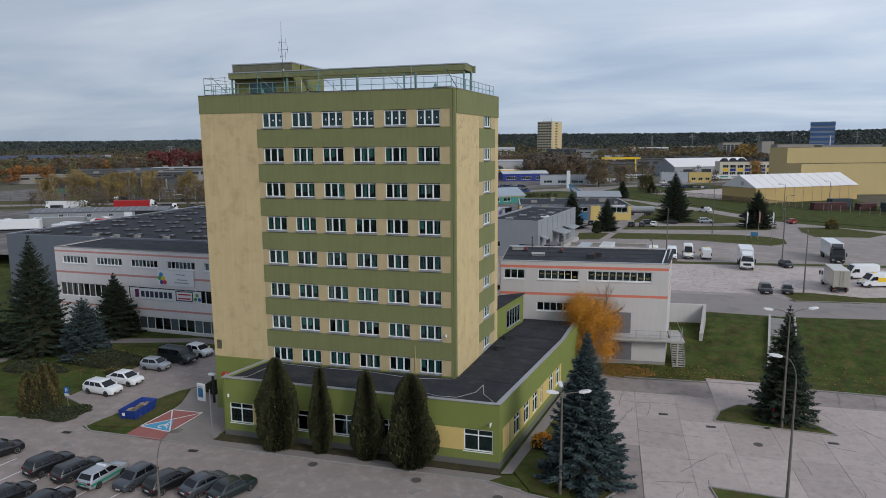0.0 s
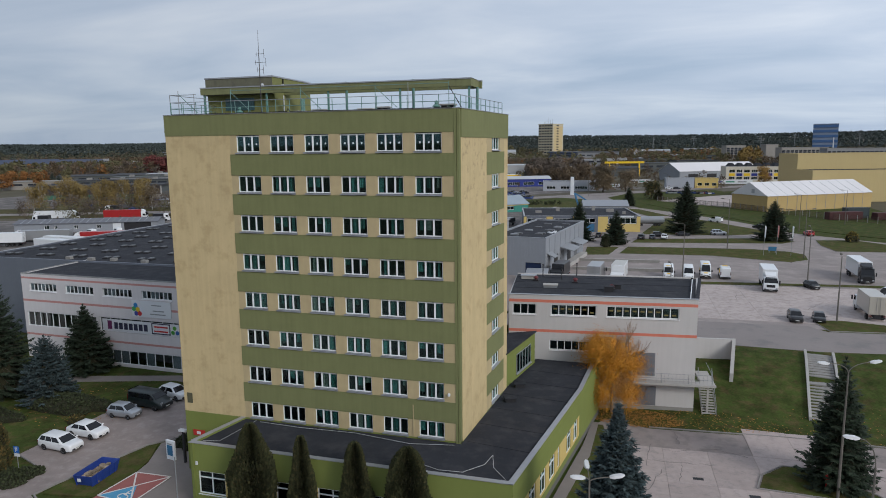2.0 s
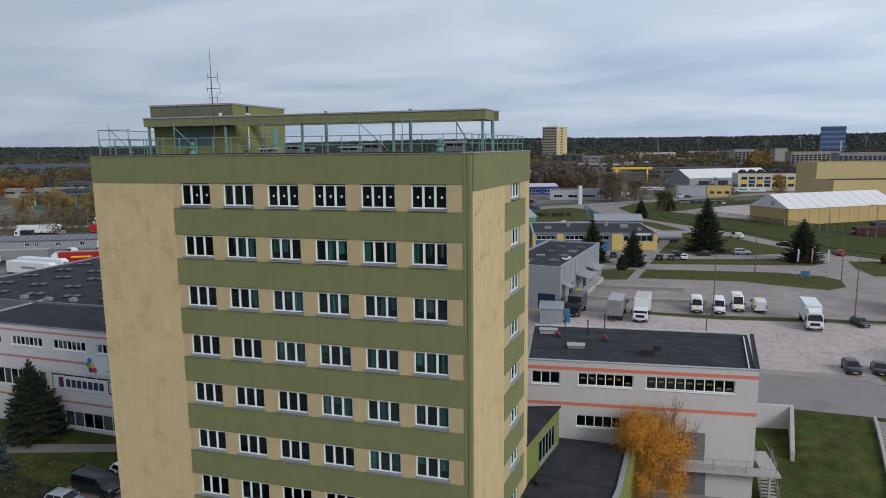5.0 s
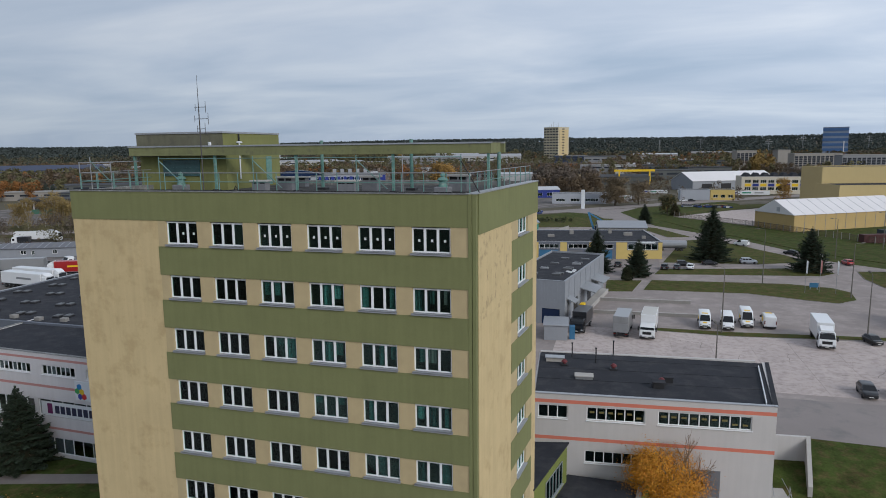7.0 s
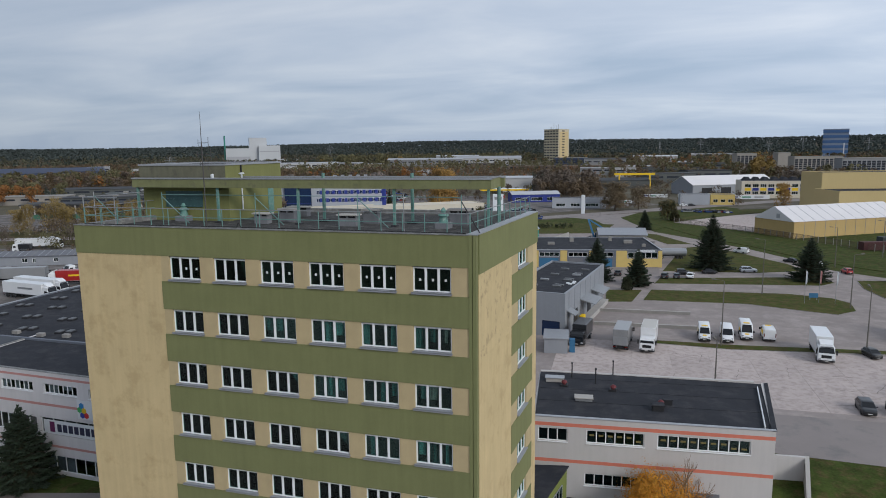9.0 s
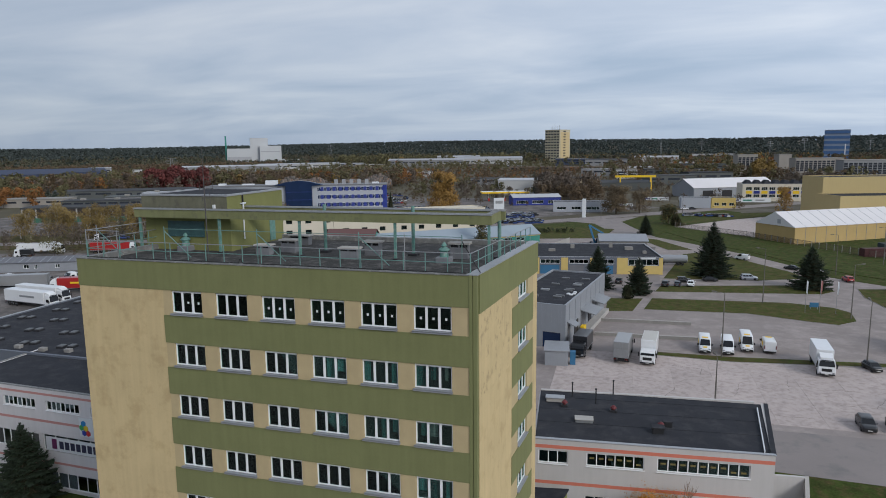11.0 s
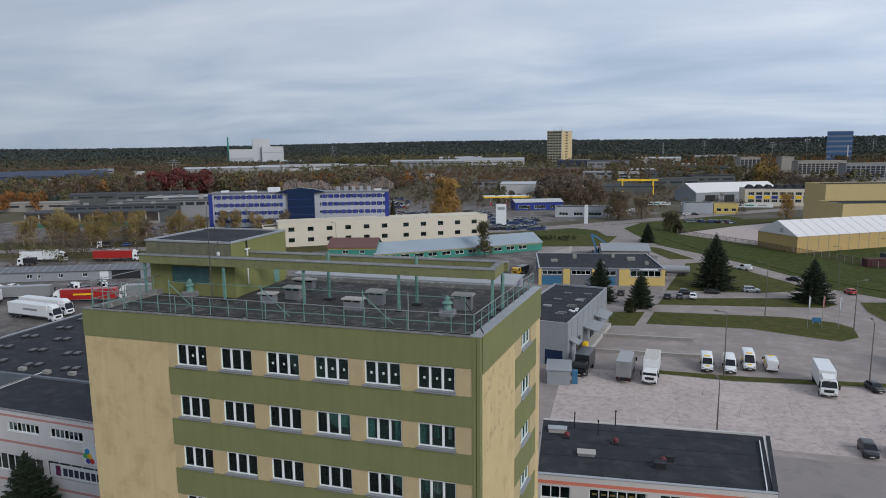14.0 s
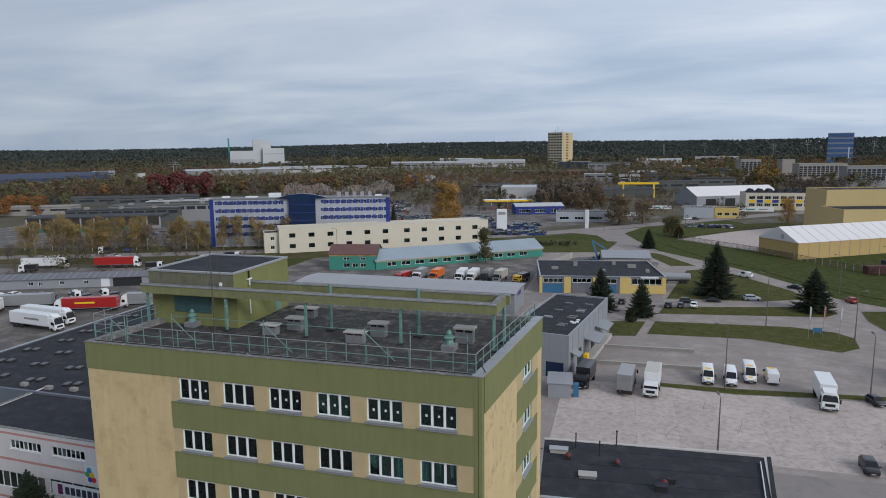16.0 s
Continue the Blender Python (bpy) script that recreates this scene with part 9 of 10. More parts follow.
for a, b in zip(fp, fp[1:]):
    ln = math.hypot(b[0] - a[0], b[1] - a[1])
    n = int(ln / 3.0)
    ang = math.degrees(math.atan2(b[1] - a[1], b[0] - a[0]))
    for k in range(n):
        m = pose(lerp(a[0], b[0], k / n), lerp(a[1], b[1], k / n), 0, 0, 0, ang)
        if post_f is None:
            post_f = Shape().box(-0.08, 0.08, -0.08, 0.08, -0.3, 2.2).link("post", M_CONC_D, fn)
            panel_f = Shape().wall(2.8, 0.15, 1.95, 0.03, [(0.06 + 0.25 * q, 0.25 + 0.25 * q, 0.25, 1.85) for q in range(11)]).link("panel", M_RUST, fn)
            post_f.matrix_basis = m
            panel_f.matrix_basis = m
        else:
            again(post_f, fn, m)
            again(panel_f, fn, m)
M_CONT_R = material("dark_red_container", (0.060, 0.020, 0.020), 0.7, var=0.15)
M_CONT_G = material("blue_grey_container", (0.032, 0.045, 0.05), 0.7, var=0.15)
for k, (x, y, w, d, h, m_) in enumerate(((77, 204, 12, 2.6, 2.6, M_CONT_R), (84, 210, 8, 3, 3.6, M_CONT_G), (92, 206, 6, 3, 2.4, M_CONT_R), (99, 203, 9, 3, 3.0, M_CONT_G))):
    t = thing("container", x, y, B + 0.1, 20, "dark red storage container beside the bank" if m_ is M_CONT_R else "blue-grey storage cabin beside the bank", "container", "storage containers")
    Shape().cbox(0, w, 0, d, 0, h, 0.05).link("body", m_, t)
    for q in np.arange(0.4, w, 1.2):
        Shape().box(q, q + 0.35, -0.04, 0, 0.1, h - 0.1).link("rib", m_, t)

M_SAND = material("sand_yellow_sheet", (0.44, 0.345, 0.165), 0.75, var=0.06, scale=0.06, streak=0.04)
hall("yellow_hall", 85.8, 297.9, B, 17, 150, 17, 21.1, M_SAND, M_FELT, "huge windowless sand-yellow hall", trim=M_SAND)
hall("yellow_hall_annex", 88.1, 278.6, B, 17, 140, 18.5, 14.1, M_SAND, M_FELT, "lower sand-yellow hall in front of a taller one", trim=M_SAND)

# grey-roofed hall behind the tower, the teal building, cream and blue offices
M_ROOFG = material("pale_grey_sheet_roof", (0.33, 0.335, 0.35), 0.6, metal=0.2, var=0.06, scale=0.15)
GR = hall("long_shed", -82.0, 126.0, B, -0.5, 60.3, 13.0, 5.6, M_STEEL_GREY, M_ROOFG, "long shed with a pale grey sheet roof", pitch=0.35)
for k in range(1, 30):
    Shape().bar((k * 2.0, -0.38, 5.6), (k * 2.0, 6.5, 5.97), 0.06, 0.05).link("roof_seam", M_FLASH, GR)
Shape().box(60.3, 60.36, 4.0, 8.5, 4.0, 5.0).link("sign_bar", material("purple_sign", (0.08, 0.03, 0.16), 0.5), GR)
M_TEALW = material("teal_render", (0.045, 0.21, 0.17), 0.85, var=0.08, scale=0.3)
M_ROOFB = material("pale_blue_sheet_roof", (0.28, 0.33, 0.37), 0.6, metal=0.2, var=0.08, scale=0.15)
M_ROOFR = material("brown_red_sheet_roof", (0.12, 0.06, 0.055), 0.7, var=0.1, scale=0.3)
TB = hall("teal_house", -95.0, 171.8, B, 13, 16.5, 12, 5.4, M_TEALW, M_ROOFR, "teal rendered house with a brown-red hipped roof", pitch=2.7, bands=[(5.0, 7.2, 0.9, 2.3), (8.0, 10.0, 0.9, 2.3), (10.8, 12.8, 0.9, 2.3), (5.0, 7.0, 3.4, 4.4), (10.8, 12.6, 3.4, 4.4)], lights=2)
Shape().box(0, 16.5, -0.05, 0, 4.75, 5.3).link("pale_band", M_YELLOW, TB)
TB2 = hall("teal_workshop", -79.0, 175.0, B, 39.5, 66.0, 14, 3.2, M_TEALW, M_ROOFB, "long low teal workshop with a pale blue sheet roof", pitch=3.0, bands=[(4 + 5.2 * k, 7.4 + 5.2 * k, 1.0, 2.4) for k in range(11)], lights=2)
Shape().box(0, 66, -0.05, 0, 2.65, 3.1).link("pale_band", M_YELLOW, TB2)
M_CREAMW = material("cream_wall", (0.53, 0.485, 0.40), 0.85, var=0.05, scale=0.2)
cbands = [(4.0 + 7.6 * k + (1.6 if k > 5 else 0), 6.4 + 7.6 * k + (1.6 if k > 5 else 0), zz, zz + 1.7) for k in range(11) for zz in (2.0, 6.3)]
hall("cream_office", -130.5, 199.3, B, 33.6, 88.9, 13, 10.0, M_CREAMW, M_CREAMW, "long two-storey cream office block with small dark windows", bands=cbands, lights=2, trim=M_CREAMW, win_mat=M_DARK)
hall("cream_office_wing", -136.5, 198.0, B, 33.6, 6.6, 9, 8.3, M_CREAMW, M_FELT, "lower cream end wing of an office block", bands=[(2.4, 4.0, 5.2, 6.8), (2.4, 4.0, 1.6, 3.2)], lights=2, trim=M_CREAMW)
M_OFFW = material("pale_grey_office_wall", (0.33, 0.35, 0.385), 0.8, var=0.05, scale=0.1)
M_COBALT = material("cobalt_panel", (0.018, 0.034, 0.20), 0.6, var=0.08)
M_SLATE_R = material("grey_office_roof", (0.17, 0.175, 0.185), 0.8, var=0.1, scale=0.2)
BO = thing("blue_office", -168.4, 208.0, B, 20.7, "tall pale office block with cobalt window panels", "building")
BL, BH = 76.3, 20.8
Shape().box(0, BL, 0.3, 12, 0, BH - 0.4).link("wall", M_OFFW, BO)
Shape().box(-0.1, BL + 0.1, -0.1, 12.1, BH - 0.4, BH).link("cornice", M_SLATE_R, BO)
wn0 = cp0 = None
for r in range(5):
    for k in range(28):
        x = 2.2 + k * 2.62
        if 31.0 < x < 45.0:
            continue
        m = pose(x, 0.22, BH - 2.7 - r * 3.35)
        if wn0 is None:
            wn0 = Shape().box(0, 1.35, 0, 0.1, 0, 1.6).link("window", M_WHITE, BO)
            Shape().box(0.06, 0.63, -0.015, 0, 0.06, 1.54).link("pane", M_NAVYG, wn0)
            Shape().box(0.72, 1.29, -0.015, 0, 0.06, 1.54).link("pane", M_NAVYG, wn0)
            cp0 = Shape().box(0, 1.33, 0.02, 0.1, 0, 1.66).link("cobalt_panel", M_COBALT, BO)
            wn0.matrix_basis = m
            cp0.matrix_basis = pose(x + 1.32, 0.20, BH - 2.72 - r * 3.35)
        else:
            o = again(wn0, BO, m)
            for c in wn0.children:
                again(c, o)
            again(cp0, BO, pose(x + 1.32, 0.20, BH - 2.72 - r * 3.35))
ar = [(33.4, 0.0), (44.6, 0.0), (44.6, BH - 0.4), (49.5, BH + 0.1), (44.0, BH + 1.4), (39.0, BH + 1.9), (34.0, BH + 1.4), (28.5, BH + 0.1), (33.4, BH - 0.4)]
gl = Shape().prism(ar, 0, 2.0).link("glass_front", M_NAVYG, BO, "navy glass entrance front with an arched top")
gl.matrix_basis = Matrix(((1, 0, 0, 0), (0, 0, -1, 0.9), (0, 1, 0, 0), (0, 0, 0, 1)))
for k in range(5):
    Shape().box(33.5, 44.5, -1.15, -1.08, BH - 3.0 - 3.35 * k, BH - 2.85 - 3.35 * k).link("transom", M_COBALT, BO)
Shape().box(-0.06, 1.6, 0.22, 12, 0, BH - 0.5).link("end_panel", M_COBALT, BO)
Shape().box(BL - 1.6, BL + 0.06, 0.22, 12, 0, BH - 0.5).link("end_panel", M_COBALT, BO)
for x, w, h in ((4, 3, 0.7), (14, 5, 0.5), (24, 5, 1.8), (70, 3, 0.6)):
    Shape().cbox(x, x + w, 5, 8, BH, BH + h, 0.1).link("roof_unit", M_SIGNW, BO)
letters = thing("roof_letters", -168.4 + 53 * math.cos(radians(20.7)), 208.0 + 53 * math.sin(radians(20.7)) + 2.5, B + 20.8, 20.7, "row of large pale rooftop letter shapes as plain bars", "sign")
for k in range(5):
    Shape().box(k * 3.3, k * 3.3 + 1.5, 0, 0.3, 0.0, 2.1).link("letter_bar", M_FLASH, letters)

# trucks before the teal workshop
for k, (x, y, a, lab, c, b_) in enumerate(((-64.0, 161.0, 258, "small red tipper truck", P_RED, P_RED), (-59.0, 163.0, 266, "white refuse truck", P_WHITE, P_GREYBOX), (-53.8, 164.0, 266, "orange refuse truck", P_ORANGE, P_ORANGE), (-46.0, 165.0, 270, "white refuse truck", P_WHITE, P_WHITE),
                                     (-42.4, 165.5, 268, "white refuse truck", P_WHITE, P_WHITE), (-38.2, 166.5, 266, "grey refuse truck", P_DARK, P_GREYBOX), (-34.0, 167.0, 262, "grey refuse truck", P_GREYBOX, P_BEIGE), (-27.5, 167.5, 250, "small yellow truck", paint("yellow_vehicle_paint", (0.6, 0.36, 0.02), 0.0), P_DARK))):
    lorry(x, y, B + 0.04, a, lab + " parked before the workshop", c, b_, 4.6 if k in (0, 7) else 5.6, 1.5 if k in (0, 7) else 2.4, 2.4 if k in (0, 7) else 2.8)

# ---- truck park on the left ----
M_SLATE = material("slate_grey_sheet_roof", (0.13, 0.135, 0.15), 0.6, var=0.1, scale=0.2)
SHD = hall("truck_shed", -178.5, 116.5, B, 24.0, 44.0, 9.0, 3.0, M_STEEL_GREY, M_SLATE, "long grey metal shed with a ribbed roof", pitch=1.0, bands=[(9.0, 10.6, 1.0, 2.2), (12.0, 13.0, 0.8, 2.2), (18, 19.4, 1.0, 2.2), (25, 26.4, 1.0, 2.2)], doors=[(30.0, 32.6, 2.7, M_SIGNW), (33.5, 42.0, 2.7, M_DARK)], lights=2)
for k in range(1, 22):
    Shape().bar((k * 2.0, -0.38, 3.0), (k * 2.0, 4.5, 4.02), 0.12, 0.06).link("roof_rib", M_FLASH if k % 3 else M_CONC_D, SHD)


def semi(x, y, z, head, label, cab, box_, text=None, boxlen=13.4):
    """Tractor and long trailer; the nose points along +y."""
    t = lorry(x, y, z, head, label, cab, box_, boxlen, 2.75, 3.2, "articulated_lorry", axles=4, high=True)
    if text is not None:
        for s in (-1, 1):
            x0, x1 = sorted((s * 1.225, s * 1.245))
            Shape().box(x0, x1, -2.5, 2.5, 2.3, 2.75).link("text_bar", text, t, "lettering as a plain bar")
    return t


semi(-130.0, 102.0, B + 0.03, 204, "red curtain-sided lorry with a yellow lettered side", P_WHITE, P_RED, M_YEL_P)
semi(-117.5, 111.2, B + 0.03, 204, "white and grey lorry behind a red one", P_WHITE, P_GREYBOX)
semi(-128.5, 85.6, B + 0.03, -6, "white refrigerated lorry with a small label", P_WHITE, P_WHITE, M_RAIL_G)
semi(-130.5, 90.6, B + 0.03, -4, "white box lorry in the truck park", P_WHITE, P_WHITE)
semi(-196.0, 150.0, B + 0.03, 20, "white and green long trailer beside the shed", P_WHITE, P_WHITE)
semi(-172.0, 158.5, B + 0.03, 22, "red and white trailer beside the shed", P_WHITE, P_RED)
for k, (x, y, a, c) in enumerate(((-160, 104, 250, P_WHITE), (-150, 108, 250, P_DARK), (-142, 112, 250, P_WHITE), (-168, 101, 250, P_WHITE), (-136, 116, 240, P_WHITE))):
    lorry(x, y, B + 0.03, a, "truck tractor unit parked by the shed", c, P_DARK, 2.6, 0.6, 3.0, "truck_tractor")
for k, (x, y, a, c, bx) in enumerate(((-150.0, 100.5, 205, P_WHITE, P_GREYBOX), (-158.0, 92.0, 206, P_WHITE, P_WHITE))):
    semi(x, y, B + 0.03, a, "articulated lorry parked in the truck yard", c, bx)
for k, (x, y, a, p) in enumerate(((-108, 92, 200, P_WHITE), (-150, 118, 100, P_SILVER), (-165, 111, 100, P_WHITE), (-190, 176, 20, P_WHITE), (-178, 197, 70, P_DARK), (-196, 190, 40, P_BLUE))):
    car("sedan" if k % 2 else "hatch", p, x, y, B + 0.05, a, "car parked in the truck yard")
ch = thing("grey_lean_to", -108.0, 64.0, B, 4, "grey lean-to with a sheet roof beside the hall", "shed")
Shape().box(0, 16, 0, 8, 0, 3.0).link("wall", M_STEEL_GREY, ch)
Shape().box(-0.4, 16.4, -0.4, 8.4, 3.0, 3.2).link("roof", M_ROOFG, ch)

# ---- distance ----
M_WARE = [material("grey_far_cladding", (0.22, 0.222, 0.23), 0.8, var=0.08, scale=0.05, streak=0.03), material("white_far_wall", (0.40, 0.40, 0.40), 0.8, var=0.06, scale=0.05),
          material("sand_far_wall", (0.34, 0.28, 0.19), 0.85, var=0.08, scale=0.05), material("blue_far_wall", (0.04, 0.055, 0.10), 0.75, var=0.1, scale=0.05), material("brown_far_wall", (0.16, 0.125, 0.10), 0.85, var=0.1, scale=0.05), material("dark_grey_green_far_wall", (0.085, 0.092, 0.09), 0.85, var=0.12, scale=0.08)]
M_WROOF = [M_FELT, M_ROOFG, material("white_far_roof", (0.40, 0.41, 0.43), 0.6, var=0.06, scale=0.05), M_CONC_D, material("slate_far_roof", (0.060, 0.063, 0.068), 0.8, var=0.2, scale=0.08, spec=0.15)]
M_STRIPW = material("far_window_strip", (0.03, 0.035, 0.045), 0.25, var=0.2, scale=0.2, bump=0)


def warehouse(b, d, rz, w, dp, h, wm, rm, label, pitch=0.0, strips=1, name="warehouse"):
    x, y = polar(b, d)
    z = ground_z(x, y)
    t = thing(name, x, y, z, rz, label, "building", "distant halls")
    Shape().box(-w / 2, w / 2, 0, dp, -0.5, h).link("wall", wm, t)
    if pitch:
        Shape().loft([[(-w / 2 - 0.5, -0.5, h), (-w / 2 - 0.5, dp / 2, h + pitch), (-w / 2 - 0.5, dp + 0.5, h)], [(w / 2 + 0.5, -0.5, h), (w / 2 + 0.5, dp / 2, h + pitch), (w / 2 + 0.5, dp + 0.5, h)]]).link("roof", rm, t)
    else:
        Shape().box(-w / 2 - 0.3, w / 2 + 0.3, -0.3, dp + 0.3, h, h + 0.5).link("roof", rm, t)
    for k in range(strips):
        z0 = h * (0.35 + 0.55 * k / max(1, strips)) if strips > 1 else h * 0.55
        n = max(2, int(w / (13 if strips < 4 else 4.2)))
        for q in range(n):
            a = -w / 2 + w * (q + 0.12) / n
            Shape().box(a, a + w / n * 0.76, -0.12, 0.0, z0, z0 + min(1.8, h * 0.22)).link("window", M_STRIPW, t)
    return t


far_rng = random.Random(17)
M_NAVYR = material("navy_panel_roof", (0.030, 0.040, 0.075), 0.5, var=0.12, scale=0.05)
M_WARE.append(material("dirty_concrete_panels", (0.27, 0.25, 0.225), 0.9, var=0.12, scale=0.08, streak=0.06))
M_WROOF.append(M_NAVYR)
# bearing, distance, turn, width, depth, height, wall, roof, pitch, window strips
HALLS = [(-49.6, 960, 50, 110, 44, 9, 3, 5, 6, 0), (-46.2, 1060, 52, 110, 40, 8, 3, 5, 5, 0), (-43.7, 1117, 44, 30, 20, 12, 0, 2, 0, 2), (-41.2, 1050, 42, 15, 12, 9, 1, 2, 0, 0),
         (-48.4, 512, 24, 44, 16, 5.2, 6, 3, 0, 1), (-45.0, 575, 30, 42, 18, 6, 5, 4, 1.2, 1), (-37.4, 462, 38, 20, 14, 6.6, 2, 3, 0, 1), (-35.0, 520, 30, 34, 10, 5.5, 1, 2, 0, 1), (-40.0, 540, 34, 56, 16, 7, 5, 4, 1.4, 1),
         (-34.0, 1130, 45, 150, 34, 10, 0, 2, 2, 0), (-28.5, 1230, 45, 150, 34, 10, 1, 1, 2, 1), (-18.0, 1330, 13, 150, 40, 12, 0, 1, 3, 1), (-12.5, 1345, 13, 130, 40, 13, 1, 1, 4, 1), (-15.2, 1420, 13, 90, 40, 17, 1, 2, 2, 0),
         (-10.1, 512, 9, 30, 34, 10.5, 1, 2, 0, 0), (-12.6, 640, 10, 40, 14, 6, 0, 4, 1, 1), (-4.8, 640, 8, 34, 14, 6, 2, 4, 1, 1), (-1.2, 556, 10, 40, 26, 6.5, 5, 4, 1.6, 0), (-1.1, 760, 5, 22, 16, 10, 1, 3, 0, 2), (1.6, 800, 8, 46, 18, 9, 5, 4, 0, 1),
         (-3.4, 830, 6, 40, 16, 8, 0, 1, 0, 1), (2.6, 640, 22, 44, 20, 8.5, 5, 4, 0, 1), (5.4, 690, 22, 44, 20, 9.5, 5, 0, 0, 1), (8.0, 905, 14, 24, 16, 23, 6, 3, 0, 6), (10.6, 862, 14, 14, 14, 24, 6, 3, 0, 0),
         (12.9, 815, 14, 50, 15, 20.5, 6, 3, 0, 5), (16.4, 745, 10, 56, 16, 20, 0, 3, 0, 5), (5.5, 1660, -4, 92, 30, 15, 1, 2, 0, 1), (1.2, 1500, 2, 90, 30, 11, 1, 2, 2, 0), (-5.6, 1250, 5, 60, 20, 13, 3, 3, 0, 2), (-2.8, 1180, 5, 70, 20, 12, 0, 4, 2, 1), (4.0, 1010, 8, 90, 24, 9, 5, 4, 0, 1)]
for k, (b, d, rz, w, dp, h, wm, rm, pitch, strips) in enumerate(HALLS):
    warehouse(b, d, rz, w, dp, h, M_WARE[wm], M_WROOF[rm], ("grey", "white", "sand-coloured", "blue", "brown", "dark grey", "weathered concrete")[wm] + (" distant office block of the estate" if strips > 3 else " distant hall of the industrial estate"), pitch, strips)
for k in range(26):
    b, d = far_rng.uniform(-52, 17), far_rng.uniform(820, 1400)
    wm, rm = far_rng.choice((0, 1, 2, 4, 5, 0)), far_rng.choice((0, 1, 3, 4, 2))
    warehouse(b, d, far_rng.uniform(-5, 25), far_rng.uniform(18, 60), far_rng.uniform(10, 22), far_rng.uniform(4, 7.5), M_WARE[wm], M_WROOF[rm], ("grey", "white", "sand-coloured", "blue", "brown", "dark grey")[wm] + " small distant building among trees", far_rng.choice((0, 0, 1.5)))

# long garage range with concrete posts, and the stepped workshop roofs behind it
M_BRGLASS = material("dusty_brown_glazing", (0.050, 0.040, 0.036), 0.4, var=0.3, scale=0.3, bump=0)
GA = thing("garage_range", -304, 238, B, 24.0, "long low garage range with dark glazing between concrete posts", "building", "distant halls")
Shape().box(0, 68, 0, 16, 0, 6.2).link("wall", M_WARE[5], GA)
Shape().box(-0.6, 68.6, -0.9, 16.6, 6.2, 7.0).link("roof", M_WROOF[4], GA, "dark flat roof with a deep edge")
Shape().box(0, 68, -0.5, 0, 0, 1.5).link("plinth", M_CONC_D, GA)
for k in range(11):
    Shape().box(k * 6.75 - 0.25, k * 6.75 + 0.35, -0.55, 0, 1.5, 6.2).link("post", M_CONC, GA)
for k in range(10):
    Shape().box(k * 6.75 + 0.5, k * 6.75 + 6.3, -0.12, 0, 1.7, 5.9).link("glazing", M_BRGLASS, GA)
GF = thing("green_fence", -290, 232, B, 23.0, "green sheet fence before the garages", "fence")
for k in range(9):
    Shape().box(k * 5.2, k * 5.2 + 5.0, 0, 0.1, 0, 2.4).link("panel", material("dull_green_sheet", (0.045, 0.125, 0.085), 0.7, var=0.1, scale=0.3) if k == 0 else bpy.data.materials["dull_green_sheet"], GF)
for k, (x, y, w, d, h, m_) in enumerate(((-300, 259, 60, 13, 8.6, M_WROOF[4]), (-286, 276, 66, 14, 9.8, M_WARE[5]), (-276, 295, 40, 12, 11.0, M_ROOFG), (-240, 309, 30, 12, 10.2, M_WROOF[4]))):
    t = thing("workshop_range", x, y, B, 27.0, "grey flat-roofed workshop behind the garages", "building", "distant halls")
    Shape().box(0, w, 0, d, 0, h).link("wall", M_WARE[0] if k % 2 else M_WARE[5], t)
    Shape().box(-0.4, w + 0.4, -0.4, d + 0.4, h, h + 0.4).link("roof", m_, t)
    for q in range(int(w / 6)):
        Shape().box(q * 6 + 0.6, q * 6 + 5.4, -0.12, 0, h - 2.6, h - 0.8).link("window", M_STRIPW, t)
    for q in range(3):
        Shape().cbox(w * (0.15 + 0.3 * q), w * (0.15 + 0.3 * q) + 2.4, 3, 6, h + 0.4, h + 1.5, 0.1).link("roof_unit", M_CONC_D, t)
# rubble and scrap heaps behind the blue office
rb = Shape()
rr = random.Random(77)
for _ in range(2600):
    u = rr.random()
    b, d = lerp(-30.2, -21.0, u), rr.uniform(590, 622)
    x, y = polar(b, d)
    top = (9.6 + 2.6 * math.sin(u * 9.0) + 2.0 * math.sin(u * 23.0)) * math.sin(math.pi * min(1.0, (d - 586) / 28.0))
    z, k = B + max(0.5, top * rr.uniform(0.7, 1.0)), rr.uniform(0.3, 1.0)
    rb.cbox(x - k, x + k * rr.uniform(0.4, 1.3), y - k, y + k, max(B - 0.2, z - 3.0), z, 0.12)
tagged(rb.link("rubble_heap", material("pale_rubble", (0.175, 0.158, 0.146), 0.9, var=0.25, scale=0.1, island=0.55, second=(0.17, 0.10, 0.065), second_amount=0.2)), "long heap of pale rubble and rusty scrap", "rubble", "", "stuff")

# blue and yellow hall, white tent hall, filling station
x, y = (70.7, 427.9)
BY = hall("blue_yellow_hall", x, y, B, 4, 42, 18, 11.0, M_CREAMW, M_FELT, "blue and yellow panelled office hall", bands=[(2 + 4.6 * k, 5.6 + 4.6 * k, zz, zz + 2.0) for k in range(8) for zz in (2.4, 7.0)], lights=3)
for k in range(8):
    Shape().box(2 + 4.6 * k, 5.6 + 4.6 * k, -0.1, 0, 4.8, 6.6).link("panel", (M_YEL_P, M_COBALT)[k % 2], BY)
for k in range(7):
    Shape().loft([[(2 + 5.6 * k, 3, 11), (6.6 + 5.6 * k, 3, 11), (6.6 + 5.6 * k, 14, 11), (2 + 5.6 * k, 14, 11)], [(3.6 + 5.6 * k, 5, 13.2), (5 + 5.6 * k, 5, 13.2), (5 + 5.6 * k, 12, 13.2), (3.6 + 5.6 * k, 12, 13.2)]]).link("roof_lantern", M_FELT, BY)
